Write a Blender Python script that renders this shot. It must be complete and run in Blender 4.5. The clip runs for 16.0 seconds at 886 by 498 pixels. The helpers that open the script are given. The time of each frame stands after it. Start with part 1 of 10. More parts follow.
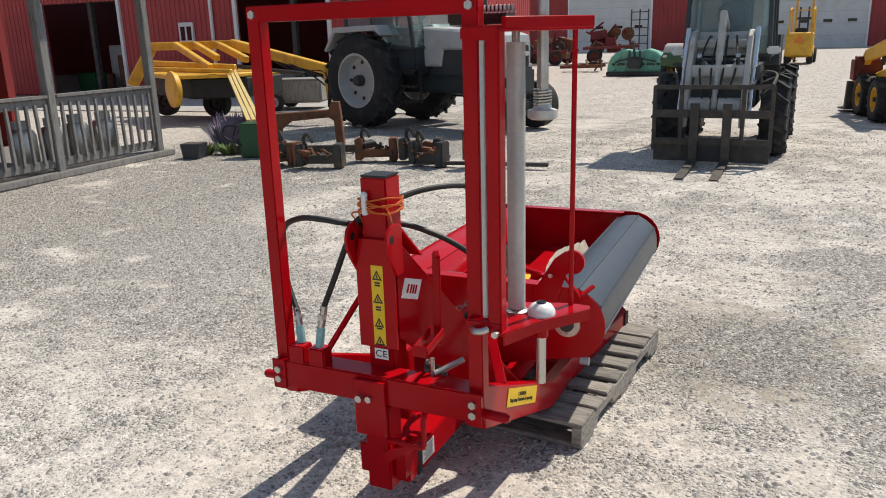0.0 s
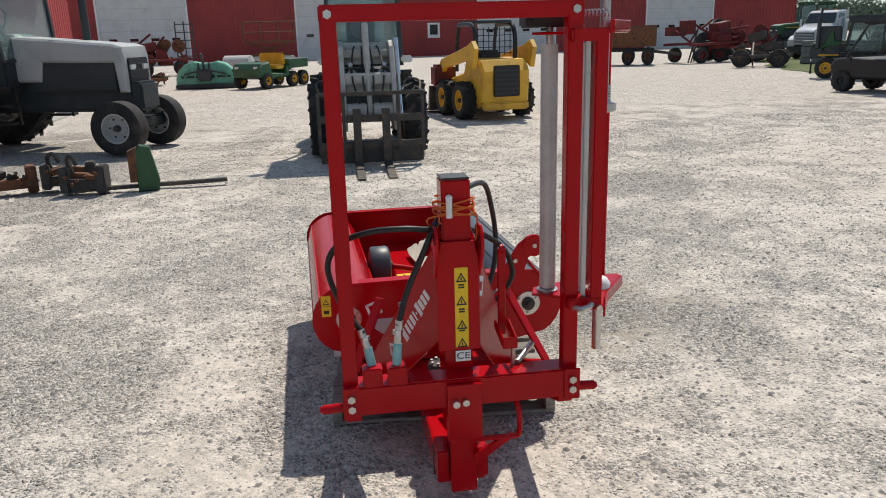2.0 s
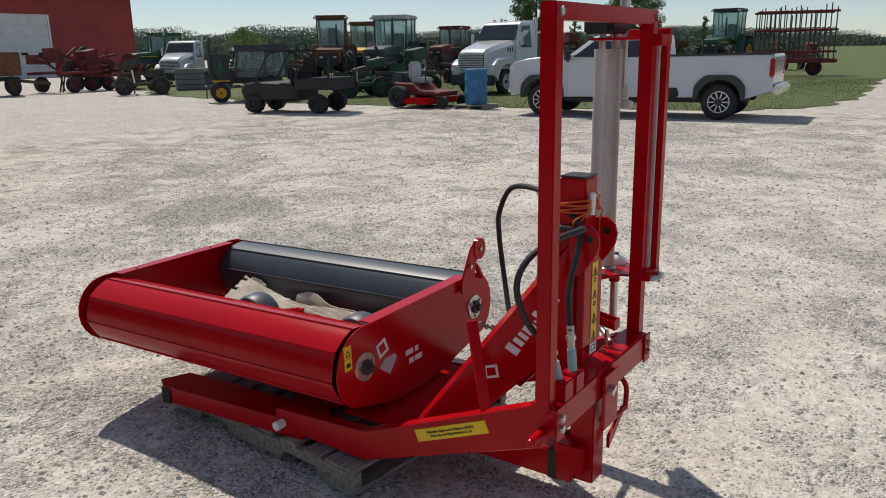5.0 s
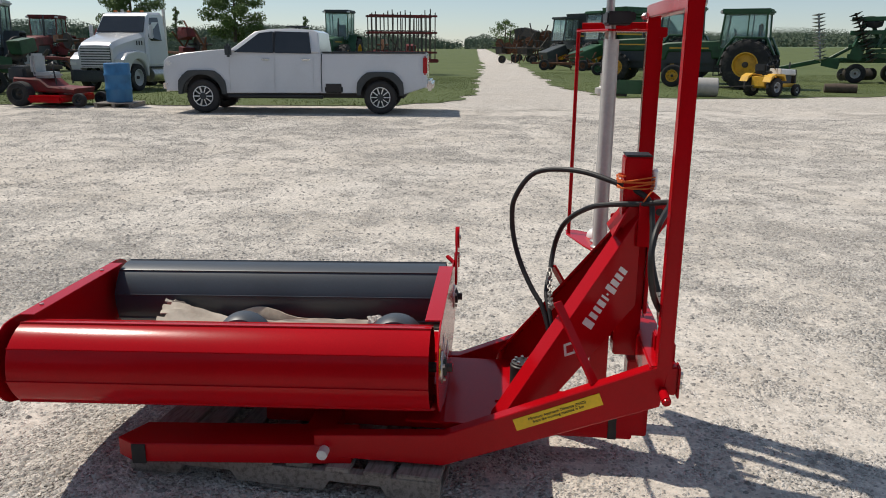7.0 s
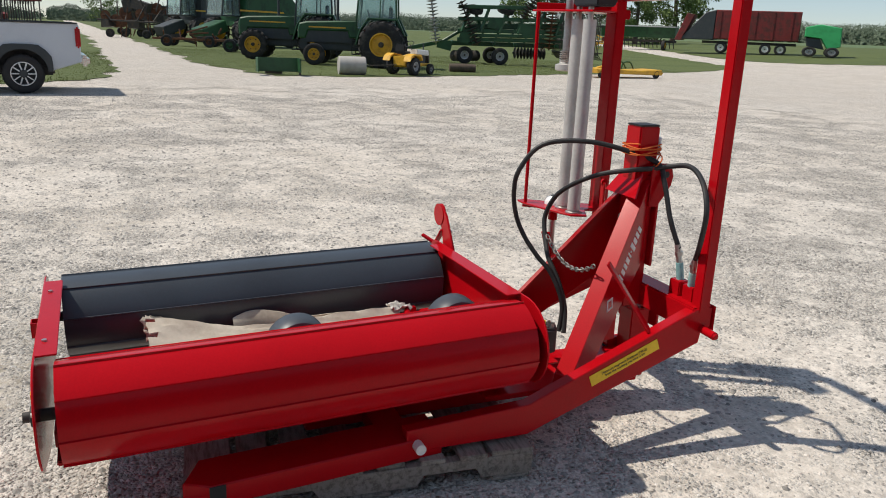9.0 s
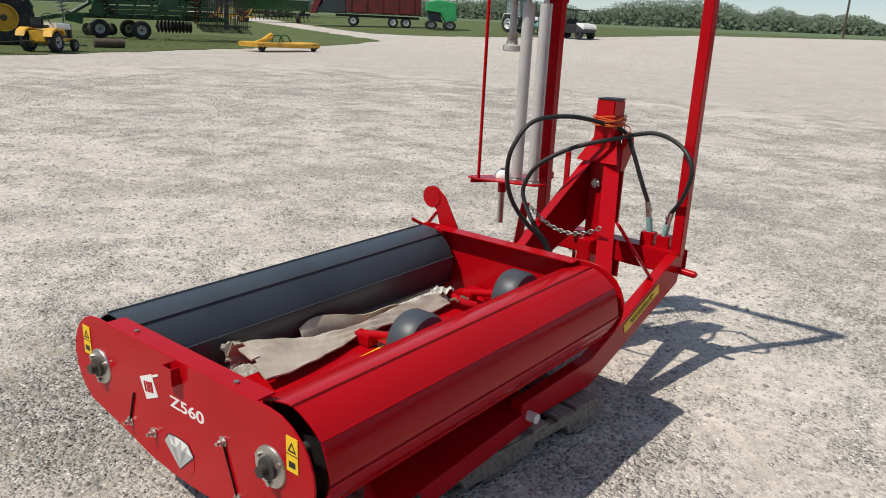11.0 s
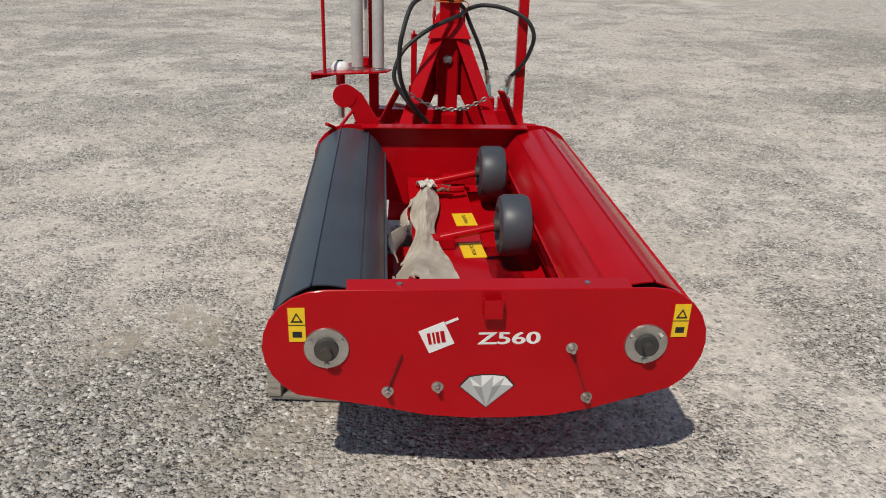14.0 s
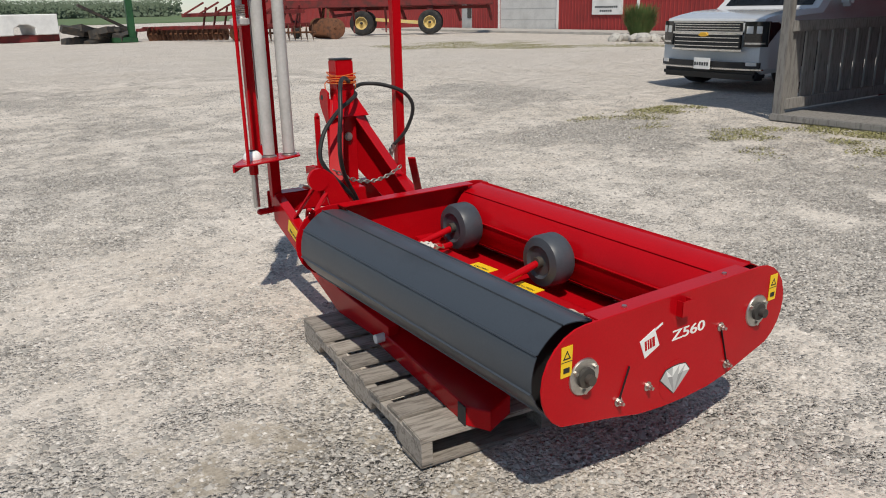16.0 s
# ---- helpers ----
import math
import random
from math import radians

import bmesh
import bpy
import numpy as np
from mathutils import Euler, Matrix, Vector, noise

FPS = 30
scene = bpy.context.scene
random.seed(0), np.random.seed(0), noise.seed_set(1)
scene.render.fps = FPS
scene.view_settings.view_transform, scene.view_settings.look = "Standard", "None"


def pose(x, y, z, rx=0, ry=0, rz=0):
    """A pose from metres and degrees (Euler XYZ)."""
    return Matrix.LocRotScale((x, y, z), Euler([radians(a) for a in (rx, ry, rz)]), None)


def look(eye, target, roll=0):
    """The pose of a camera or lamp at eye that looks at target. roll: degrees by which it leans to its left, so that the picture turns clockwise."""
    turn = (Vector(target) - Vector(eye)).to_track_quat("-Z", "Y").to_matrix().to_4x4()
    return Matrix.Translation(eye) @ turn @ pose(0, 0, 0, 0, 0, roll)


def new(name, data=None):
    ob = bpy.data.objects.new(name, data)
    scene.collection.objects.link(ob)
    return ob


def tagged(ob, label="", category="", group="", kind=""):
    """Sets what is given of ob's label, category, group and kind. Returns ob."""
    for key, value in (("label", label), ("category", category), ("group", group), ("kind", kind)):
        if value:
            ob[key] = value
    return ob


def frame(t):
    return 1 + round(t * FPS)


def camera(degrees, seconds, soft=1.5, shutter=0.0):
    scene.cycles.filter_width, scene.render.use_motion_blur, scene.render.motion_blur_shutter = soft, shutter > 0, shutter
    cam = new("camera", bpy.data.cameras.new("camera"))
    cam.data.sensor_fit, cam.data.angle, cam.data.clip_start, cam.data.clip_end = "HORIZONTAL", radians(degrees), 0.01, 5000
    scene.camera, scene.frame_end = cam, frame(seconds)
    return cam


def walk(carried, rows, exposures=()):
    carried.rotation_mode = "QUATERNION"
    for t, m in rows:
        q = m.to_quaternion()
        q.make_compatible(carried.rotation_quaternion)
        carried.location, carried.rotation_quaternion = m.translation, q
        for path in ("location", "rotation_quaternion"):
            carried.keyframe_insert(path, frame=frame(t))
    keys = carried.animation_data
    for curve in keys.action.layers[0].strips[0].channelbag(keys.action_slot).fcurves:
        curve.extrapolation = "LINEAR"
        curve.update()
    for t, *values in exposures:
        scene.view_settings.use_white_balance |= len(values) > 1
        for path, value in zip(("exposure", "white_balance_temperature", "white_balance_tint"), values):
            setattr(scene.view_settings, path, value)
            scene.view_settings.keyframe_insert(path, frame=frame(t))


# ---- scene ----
cam = camera(60.0, 16.0, soft=1.0)
TRUE_SIZE = 1.14
METRES, EYE, TILT, LEAN, TURN = 12.768, 1.670, 0.63, -0.58, 22.3
ROWS = [
    (0.0, 0.0, 0.0, 0.0, -0.64, -16.13, 2.21),
    (0.5, -0.0347, -0.0001, 0.0003, -8.48, -16.14, 2.12),
    (1.0, -0.0681, 0.0049, 0.0015, -16.81, -16.3, 2.04),
    (1.5, -0.0968, 0.0217, 0.002, -25.45, -16.39, 1.88),
    (2.0, -0.128, 0.036, 0.002, -34.34, -16.38, 1.65),
    (2.5, -0.149, 0.0594, 0.0011, -43.15, -16.22, 1.51),
    (3.0, -0.1722, 0.0843, 0.0004, -51.73, -15.96, 1.33),
    (3.5, -0.189, 0.1095, 0.0008, -59.68, -15.72, 1.2),
    (6.0, -0.2185, 0.2633, -0.0038, -94.92, -15.05, -0.23),
    (6.5, -0.2091, 0.2929, -0.005, -102.34, -15.08, -0.67),
    (7.0, -0.2053, 0.3264, -0.0058, -109.75, -15.14, -1.24),
    (7.5, -0.1909, 0.3522, -0.0078, -116.85, -15.27, -1.84),
    (8.0, -0.1769, 0.3827, -0.0098, -123.73, -15.67, -2.37),
    (10.5, -0.0549, 0.4742, -0.0141, -158.43, -15.24, -3.49),
    (11.0, -0.0303, 0.4891, -0.0157, -164.66, -15.93, -3.41),
    (11.5, -0.002, 0.4943, -0.0175, -170.7, -17.23, -3.25),
    (12.0, 0.0259, 0.5051, -0.0195, -177.08, -18.79, -3.12),
    (12.5, 0.0535, 0.5025, -0.0224, -184.05, -20.24, -2.85),
    (13.0, 0.0825, 0.498, -0.024, -191.68, -21.31, -2.59),
    (13.5, 0.1088, 0.4899, -0.0237, -199.66, -21.92, -2.21),
    (14.0, 0.1321, 0.4715, -0.0241, -207.78, -21.88, -1.69),
    (14.5, 0.1622, 0.4593, -0.0241, -215.72, -21.19, -1.1),
    (15.0, 0.1861, 0.4391, -0.0249, -223.39, -20.02, -0.38),
    (15.5, 0.212, 0.4194, -0.0235, -230.95, -18.51, 0.48),
    (16.0, 0.236, 0.402, -0.0216, -238.43, -16.69, 1.36),
]
walk(cam, [(t, pose(0, 0, EYE, TILT, LEAN, TURN) @ pose(METRES * x, METRES * y, METRES * z, 90 + pitch, roll, yaw)) for t, x, y, z, yaw, pitch, roll in ROWS],
     exposures=[(0.0, 0.17), (3.5, -0.03), (6.0, -0.14), (8.0, 0.06), (11.0, 0.02), (12.5, -0.18), (14.0, -0.28), (16.0, -0.13)])

# world and sun: hazy midday sun from the north-east, pale sky
SUN_AZ, SUN_EL = 60.0, 56.0
world = bpy.data.worlds.new("sky")
scene.world = world
world.use_nodes = True
wn = world.node_tree.nodes
sky = wn.new("ShaderNodeTexSky")
sky.sky_type = "NISHITA"
sky.sun_disc = False
sky.sun_elevation = radians(SUN_EL)
sky.sun_rotation = radians(90.0 - SUN_AZ)
sky.air_density, sky.dust_density, sky.ozone_density = 0.8, 0.1, 4.0
wn["Background"].inputs["Strength"].default_value = 0.142
haze = wn.new("ShaderNodeMix")
haze.data_type, haze.blend_type = "RGBA", "MULTIPLY"
haze.inputs["Factor"].default_value = 1.0
haze.inputs["B"].default_value = (1.035, 0.963, 0.865, 1)
veil = wn.new("ShaderNodeMix")
veil.data_type = "RGBA"
veil.inputs["Factor"].default_value = 0.45
veil.inputs["B"].default_value = (2.05, 2.65, 3.55, 1)
world.node_tree.links.new(sky.outputs["Color"], veil.inputs["A"])
world.node_tree.links.new(veil.outputs["Result"], haze.inputs["A"])
world.node_tree.links.new(haze.outputs["Result"], wn["Background"].inputs["Color"])
sun_data = bpy.data.lights.new("sun", "SUN")
sun_data.energy, sun_data.angle, sun_data.color = 4.1, radians(0.9), (1.0, 0.93, 0.82)
sun = new("sun", sun_data)
sun.matrix_world = look((0, 0, 30), (-30 * math.cos(radians(SUN_AZ)) / math.tan(radians(SUN_EL)), -30 * math.sin(radians(SUN_AZ)) / math.tan(radians(SUN_EL)), 0))


# ---- materials ----
def material(name, base, second=None, scale=6.0, mix=0.5, rough=0.5, rough2=None, metal=0.0, bump=0.0, grain=80.0, spec=0.5, coat=0.0, stretch=None, rand=0.0):
    """A procedural surface: two tones mixed by a large noise, a fine grain in tone and relief."""
    m = bpy.data.materials.new(name)
    m.use_nodes = True
    n, l = m.node_tree.nodes, m.node_tree.links
    b = n["Principled BSDF"]
    tc = n.new("ShaderNodeTexCoord")
    mp = n.new("ShaderNodeMapping")
    if stretch:
        mp.inputs["Scale"].default_value = stretch
    l.new(tc.outputs["Object"], mp.inputs["Vector"])
    big = n.new("ShaderNodeTexNoise")
    big.inputs["Scale"].default_value, big.inputs["Detail"].default_value, big.inputs["Roughness"].default_value = scale, 6.0, 0.62
    l.new(mp.outputs["Vector"], big.inputs["Vector"])
    fine = n.new("ShaderNodeTexNoise")
    fine.inputs["Scale"].default_value, fine.inputs["Detail"].default_value = grain, 3.0
    l.new(mp.outputs["Vector"], fine.inputs["Vector"])
    ramp = n.new("ShaderNodeMapRange")
    ramp.inputs["From Min"].default_value, ramp.inputs["From Max"].default_value = 0.62 - 0.3 * mix, 0.80 - 0.3 * mix
    l.new(big.outputs["Fac"], ramp.inputs["Value"])
    mx = n.new("ShaderNodeMix")
    mx.data_type = "RGBA"
    second = second or tuple(c * 0.82 for c in base)
    mx.inputs["A"].default_value, mx.inputs["B"].default_value = (*base, 1), (*second, 1)
    l.new(ramp.outputs["Result"], mx.inputs["Factor"])
    hsv = n.new("ShaderNodeHueSaturation")
    l.new(mx.outputs["Result"], hsv.inputs["Color"])
    val = n.new("ShaderNodeMapRange")
    val.inputs["To Min"].default_value, val.inputs["To Max"].default_value = 0.86, 1.14
    l.new(fine.outputs["Fac"], val.inputs["Value"])
    if rand:
        oi = n.new("ShaderNodeObjectInfo")
        rr = n.new("ShaderNodeMapRange")
        rr.inputs["To Min"].default_value, rr.inputs["To Max"].default_value = 1 - rand, 1 + rand
        l.new(oi.outputs["Random"], rr.inputs["Value"])
        mu = n.new("ShaderNodeMath")
        mu.operation = "MULTIPLY"
        l.new(val.outputs["Result"], mu.inputs[0])
        l.new(rr.outputs["Result"], mu.inputs[1])
        l.new(mu.outputs["Value"], hsv.inputs["Value"])
    else:
        l.new(val.outputs["Result"], hsv.inputs["Value"])
    l.new(hsv.outputs["Color"], b.inputs["Base Color"])
    rg = n.new("ShaderNodeMapRange")
    rg.inputs["To Min"].default_value, rg.inputs["To Max"].default_value = rough, (rough2 if rough2 is not None else min(1.0, rough + 0.15))
    l.new(big.outputs["Fac"], rg.inputs["Value"])
    l.new(rg.outputs["Result"], b.inputs["Roughness"])
    b.inputs["Metallic"].default_value = metal
    b.inputs["Specular IOR Level"].default_value = spec
    b.inputs["Coat Weight"].default_value = coat
    b.inputs["Coat Roughness"].default_value = 0.12
    if bump:
        bp = n.new("ShaderNodeBump")
        bp.inputs["Strength"].default_value, bp.inputs["Distance"].default_value = 0.6, bump
        l.new(fine.outputs["Fac"], bp.inputs["Height"])
        l.new(bp.outputs["Normal"], b.inputs["Normal"])
    return m


def glass_material(name, tint, rough=0.03):
    m = bpy.data.materials.new(name)
    m.use_nodes = True
    b = m.node_tree.nodes["Principled BSDF"]
    b.inputs["Base Color"].default_value = (*tint, 1)
    b.inputs["Transmission Weight"].default_value = 0.85
    b.inputs["Roughness"].default_value = rough
    b.inputs["IOR"].default_value = 1.25
    return m


RED = material("red_enamel", (0.43, 0.0030, 0.0075), (0.385, 0.0026, 0.0065), 2.5, 0.5, 0.12, 0.24, bump=0.0002, grain=160, spec=0.18)
DARK_RED = material("dark_red_paint", (0.17, 0.015, 0.014), (0.085, 0.018, 0.015), 3, 0.6, 0.5, 0.8, bump=0.001, grain=60)
DRUM_GREY = material("slate_grey_enamel", (0.045, 0.055, 0.068), (0.036, 0.044, 0.055), 3, 0.5, 0.34, 0.48, bump=0.0002, grain=150, coat=0.08)
WHEEL_GREY = material("grey_plastic", (0.055, 0.063, 0.075), (0.045, 0.05, 0.06), 8, 0.5, 0.4, 0.5, bump=0.0003, grain=120)
ROLLER_WHITE = material("aluminium_roller", (0.54, 0.53, 0.505), (0.46, 0.45, 0.425), 5, 0.5, 0.38, 0.5, metal=0.2, bump=0.0003, grain=90)
WHITE = material("white_decal", (0.80, 0.80, 0.78), (0.74, 0.74, 0.72), 6, 0.4, 0.35, 0.5)
YELLOW = material("yellow_decal", (0.85, 0.55, 0.012), (0.80, 0.50, 0.012), 6, 0.4, 0.35, 0.5)
BLACK = material("black_print", (0.012, 0.012, 0.013), (0.018, 0.018, 0.018), 6, 0.4, 0.4, 0.6)
PALE_BAR = material("grey_print", (0.30, 0.30, 0.30), (0.25, 0.25, 0.25), 8, 0.4, 0.5)
RUBBER = material("black_rubber", (0.016, 0.016, 0.017), (0.032, 0.030, 0.028), 5, 0.5, 0.6, 0.85, bump=0.001, grain=70)
TYRE = material("dusty_tyre_rubber", (0.016, 0.016, 0.017), (0.052, 0.047, 0.042), 4, 0.45, 0.75, 0.95, bump=0.002, grain=60)
HOSE = material("braided_hose_rubber", (0.010, 0.010, 0.010), (0.022, 0.022, 0.022), 20, 0.5, 0.45, 0.65, bump=0.0006, grain=300)
STEEL = material("zinc_plated_steel", (0.58, 0.57, 0.54), (0.45, 0.43, 0.39), 12, 0.5, 0.28, 0.5, metal=1.0, bump=0.0003, grain=120)
DULL_ZINC = material("dull_galvanised_steel", (0.30, 0.29, 0.27), (0.20, 0.19, 0.17), 20, 0.5, 0.45, 0.65, metal=0.8, bump=0.0005, grain=120)
RUST = material("rusty_steel", (0.16, 0.065, 0.030), (0.07, 0.035, 0.022), 7, 0.5, 0.75, 0.95, bump=0.002, grain=50)
DARK_STEEL = material("dirty_dark_steel", (0.055, 0.052, 0.048), (0.11, 0.085, 0.062), 6, 0.5, 0.55, 0.8, metal=0.3, bump=0.001, grain=60)
CASTIRON = material("black_motor_casting", (0.022, 0.022, 0.024), (0.04, 0.04, 0.04), 10, 0.5, 0.4, 0.6, bump=0.001, grain=80)
TWINE = material("orange_twine", (0.62, 0.13, 0.02), (0.48, 0.10, 0.02), 40, 0.5, 0.8)
TEAL = material("teal_coupling", (0.20, 0.42, 0.43), (0.30, 0.50, 0.48), 20, 0.5, 0.4)
CARD = material("torn_cardboard", (0.50, 0.44, 0.36), (0.37, 0.31, 0.245), 5, 0.5, 0.85, 0.95, bump=0.001, grain=70)
PALE_CARD = material("torn_paper_backing", (0.60, 0.57, 0.52), (0.42, 0.38, 0.33), 14, 0.5, 0.85, 0.95, bump=0.002, grain=60)
BROWN_CARD = material("bare_brown_cardboard", (0.20, 0.13, 0.085), (0.12, 0.075, 0.05), 10, 0.5, 0.85, 0.95, bump=0.002, grain=60)
OLD_WOOD = material("weathered_pallet_wood", (0.30, 0.27, 0.235), (0.16, 0.138, 0.118), 5, 0.55, 0.8, 0.95, bump=0.004, grain=35, stretch=(2.0, 14.0, 14.0), rand=0.22)
PORCH_WOOD = material("grey_weathered_timber", (0.24, 0.23, 0.215), (0.15, 0.14, 0.13), 4, 0.5, 0.8, 0.95, bump=0.003, grain=30, stretch=(8.0, 8.0, 1.2), rand=0.12)
BARN_RED = material("barn_red_siding", (0.30, 0.030, 0.028), (0.24, 0.026, 0.024), 0.6, 0.5, 0.45, 0.65, bump=0.001, grain=20)
# lighter than BARN_RED, for the north-west barn's front and east walls
SIDING_RED = material("lighter_red_siding", (0.43, 0.062, 0.058), (0.36, 0.050, 0.047), 0.6, 0.5, 0.45, 0.65, bump=0.001, grain=20)
WHITE_PAINT = material("white_paint", (0.78, 0.78, 0.76), (0.66, 0.66, 0.64), 1.2, 0.5, 0.4, 0.6, bump=0.0005, grain=30)
DOOR_WHITE = material("weathered_white_door", (0.60, 0.60, 0.585), (0.52, 0.52, 0.505), 1.2, 0.5, 0.5, 0.7, bump=0.0006, grain=20)
TRUCK_WHITE = material("white_car_lacquer", (0.58, 0.59, 0.60), (0.53, 0.54, 0.55), 0.8, 0.4, 0.16, 0.26, coat=0.8)
GREEN = material("tractor_green", (0.015, 0.078, 0.026), (0.010, 0.048, 0.018), 2.5, 0.5, 0.35, 0.6, bump=0.0006, grain=40)
MINT = material("mint_green_paint", (0.16, 0.46, 0.33), (0.12, 0.36, 0.26), 2.5, 0.5, 0.4, 0.6, bump=0.0006, grain=40)
BRIGHT_GREEN = material("bright_green_paint", (0.04, 0.40, 0.13), (0.03, 0.32, 0.10), 2.5, 0.5, 0.4, 0.6, bump=0.0006, grain=40)
FARM_YELLOW = material("machine_yellow", (0.72, 0.40, 0.030), (0.52, 0.28, 0.03), 3, 0.5, 0.4, 0.65, bump=0.0006, grain=40)
SILVER = material("silver_grey_paint", (0.45, 0.455, 0.45), (0.37, 0.375, 0.37), 2.5, 0.5, 0.35, 0.55, bump=0.0005, grain=40)
CHARCOAL = material("charcoal_paint", (0.030, 0.038, 0.042), (0.045, 0.05, 0.052), 3, 0.5, 0.45, 0.65, bump=0.0006, grain=40)
ORANGE = material("orange_paint", (0.70, 0.12, 0.02), (0.5, 0.09, 0.02), 3, 0.5, 0.45)
BLUE = material("blue_plastic", (0.03, 0.16, 0.34), (0.025, 0.12, 0.26), 4, 0.5, 0.4)
CONCRETE = material("concrete", (0.42, 0.40, 0.37), (0.34, 0.32, 0.29), 2.5, 0.5, 0.8, 0.95, bump=0.002, grain=40)
CAB_GLASS = glass_material("cab_glass", (0.60, 0.72, 0.71))
DARK_GLASS = material("tinted_glass", (0.012, 0.015, 0.018), (0.02, 0.022, 0.025), 2, 0.4, 0.05, 0.1, spec=0.8)
LAMP_GLASS = material("lamp_lens", (0.7, 0.7, 0.68), (0.6, 0.6, 0.6), 10, 0.4, 0.12)
RED_LENS = material("red_lens", (0.42, 0.01, 0.015), (0.3, 0.01, 0.01), 10, 0.4, 0.15)
ORANGE_LENS = material("amber_lens", (0.75, 0.20, 0.02), (0.6, 0.15, 0.02), 10, 0.4, 0.2)
CHROME = material("bright_metal", (0.72, 0.72, 0.72), (0.6, 0.6, 0.6), 8, 0.4, 0.12, 0.25, metal=1.0)
BARK = material("tree_bark", (0.10, 0.075, 0.055), (0.06, 0.045, 0.035), 6, 0.5, 0.9, bump=0.01, grain=20)
CROP = material("far_field", (0.10, 0.15, 0.06), (0.13, 0.16, 0.07), 0.05, 0.5, 0.9)


# ---- builders ----
def box(bm, c, s, rot=None, bevel=0.0):
    """A box of size s at c, turned by rot degrees (x, y, z)."""
    m = Matrix.LocRotScale(Vector(c), Euler([radians(a) for a in (rot or (0, 0, 0))]), Vector(s))
    r = bmesh.ops.create_cube(bm, size=1.0, matrix=m)
    if bevel:
        es = list({e for v in r["verts"] for e in v.link_edges})
        bmesh.ops.bevel(bm, geom=es, offset=bevel, segments=2, affect="EDGES", clamp_overlap=True)
    return r


def basis(d):
    d = Vector(d).normalized()
    u = d.cross((0, 0, 1)) if abs(d.z) < 0.95 else d.cross((1, 0, 0))
    u.normalize()
    return d, u, d.cross(u)


def beam(bm, p, q, w, h, bevel=0.003):
    """A rectangular bar from p to q, w wide across and h high."""
    p, q = Vector(p), Vector(q)
    d, u, v = basis(q - p)
    m = Matrix((u, v, d)).transposed().to_4x4()
    m.translation = (p + q) / 2
    r = bmesh.ops.create_cube(bm, size=1.0, matrix=m @ Matrix.Diagonal((w, h, (q - p).length, 1)))
    if bevel:
        es = list({e for x in r["verts"] for e in x.link_edges})
        bmesh.ops.bevel(bm, geom=es, offset=bevel, segments=1, affect="EDGES", clamp_overlap=True)


def rod(bm, p, q, r, r2=None, seg=14):
    """A round bar from p to q."""
    p, q = Vector(p), Vector(q)
    d, u, v = basis(q - p)
    m = Matrix((u, v, d)).transposed().to_4x4()
    m.translation = (p + q) / 2
    bmesh.ops.create_cone(bm, cap_ends=True, segments=seg, radius1=r, radius2=r if r2 is None else r2, depth=(q - p).length, matrix=m)


def sweep(bm, pts, r, seg=8, steps=6):
    """A round tube through pts, smoothed between them."""
    P = [Vector(p) for p in pts]
    path = []
    for i in range(len(P) - 1):
        a, b, c, d = P[max(i - 1, 0)], P[i], P[i + 1], P[min(i + 2, len(P) - 1)]
        for k in range(steps):
            t = k / steps
            path.append(0.5 * (2 * b + (c - a) * t + (2 * a - 5 * b + 4 * c - d) * t * t + (3 * b - a - 3 * c + d) * t ** 3))
    path.append(P[-1])
    rings, u = [], None
    for i, p in enumerate(path):
        d = (path[min(i + 1, len(path) - 1)] - path[max(i - 1, 0)]).normalized()
        if u is None:
            d, u, v = basis(d)
        u = (u - d * u.dot(d)).normalized()
        v = d.cross(u)
        rings.append([bm.verts.new(p + r * (math.cos(2 * math.pi * k / seg) * u + math.sin(2 * math.pi * k / seg) * v)) for k in range(seg)])
    for A, B in zip(rings, rings[1:]):
        for k in range(seg):
            bm.faces.new((A[k], A[(k + 1) % seg], B[(k + 1) % seg], B[k]))
    bm.faces.new(rings[0][::-1]), bm.faces.new(rings[-1])


AX = {"x": lambda a, b, c: (c, a, b), "y": lambda a, b, c: (a, c, b), "z": lambda a, b, c: (a, b, c)}


def prism(bm, pts, axis, lo, hi, bevel=0.0):
    """The outline pts pulled along an axis from lo to hi. For x the pairs are (y, z), for y (x, z), for z (x, y)."""
    f = AX[axis]
    A, B = [bm.verts.new(f(a, b, lo)) for a, b in pts], [bm.verts.new(f(a, b, hi)) for a, b in pts]
    fs = [bm.faces.new(A), bm.faces.new(B[::-1])]
    n = len(pts)
    for i in range(n):
        fs.append(bm.faces.new((A[i], B[i], B[(i + 1) % n], A[(i + 1) % n])))
    bmesh.ops.recalc_face_normals(bm, faces=fs)
    if bevel:
        es = [e for e in {e for g in fs[:2] for e in g.edges}]
        bmesh.ops.bevel(bm, geom=es, offset=bevel, segments=1, affect="EDGES", clamp_overlap=True)


def lathe(bm, prof, c, axis, seg=32, closed=False):
    """The profile (along, radius) turned about an axis through c."""
    d, u, v = basis(axis)
    c = Vector(c)
    rings = [[bm.verts.new(c + d * a + r * (math.cos(2 * math.pi * k / seg) * u + math.sin(2 * math.pi * k / seg) * v)) for k in range(seg)] for a, r in prof]
    pairs = list(zip(rings, rings[1:])) + ([(rings[-1], rings[0])] if closed else [])
    fs = []
    for A, B in pairs:
        for k in range(seg):
            fs.append(bm.faces.new((A[k], A[(k + 1) % seg], B[(k + 1) % seg], B[k])))
    if not closed:
        fs += [bm.faces.new(rings[0][::-1]), bm.faces.new(rings[-1])]
    bmesh.ops.recalc_face_normals(bm, faces=fs)


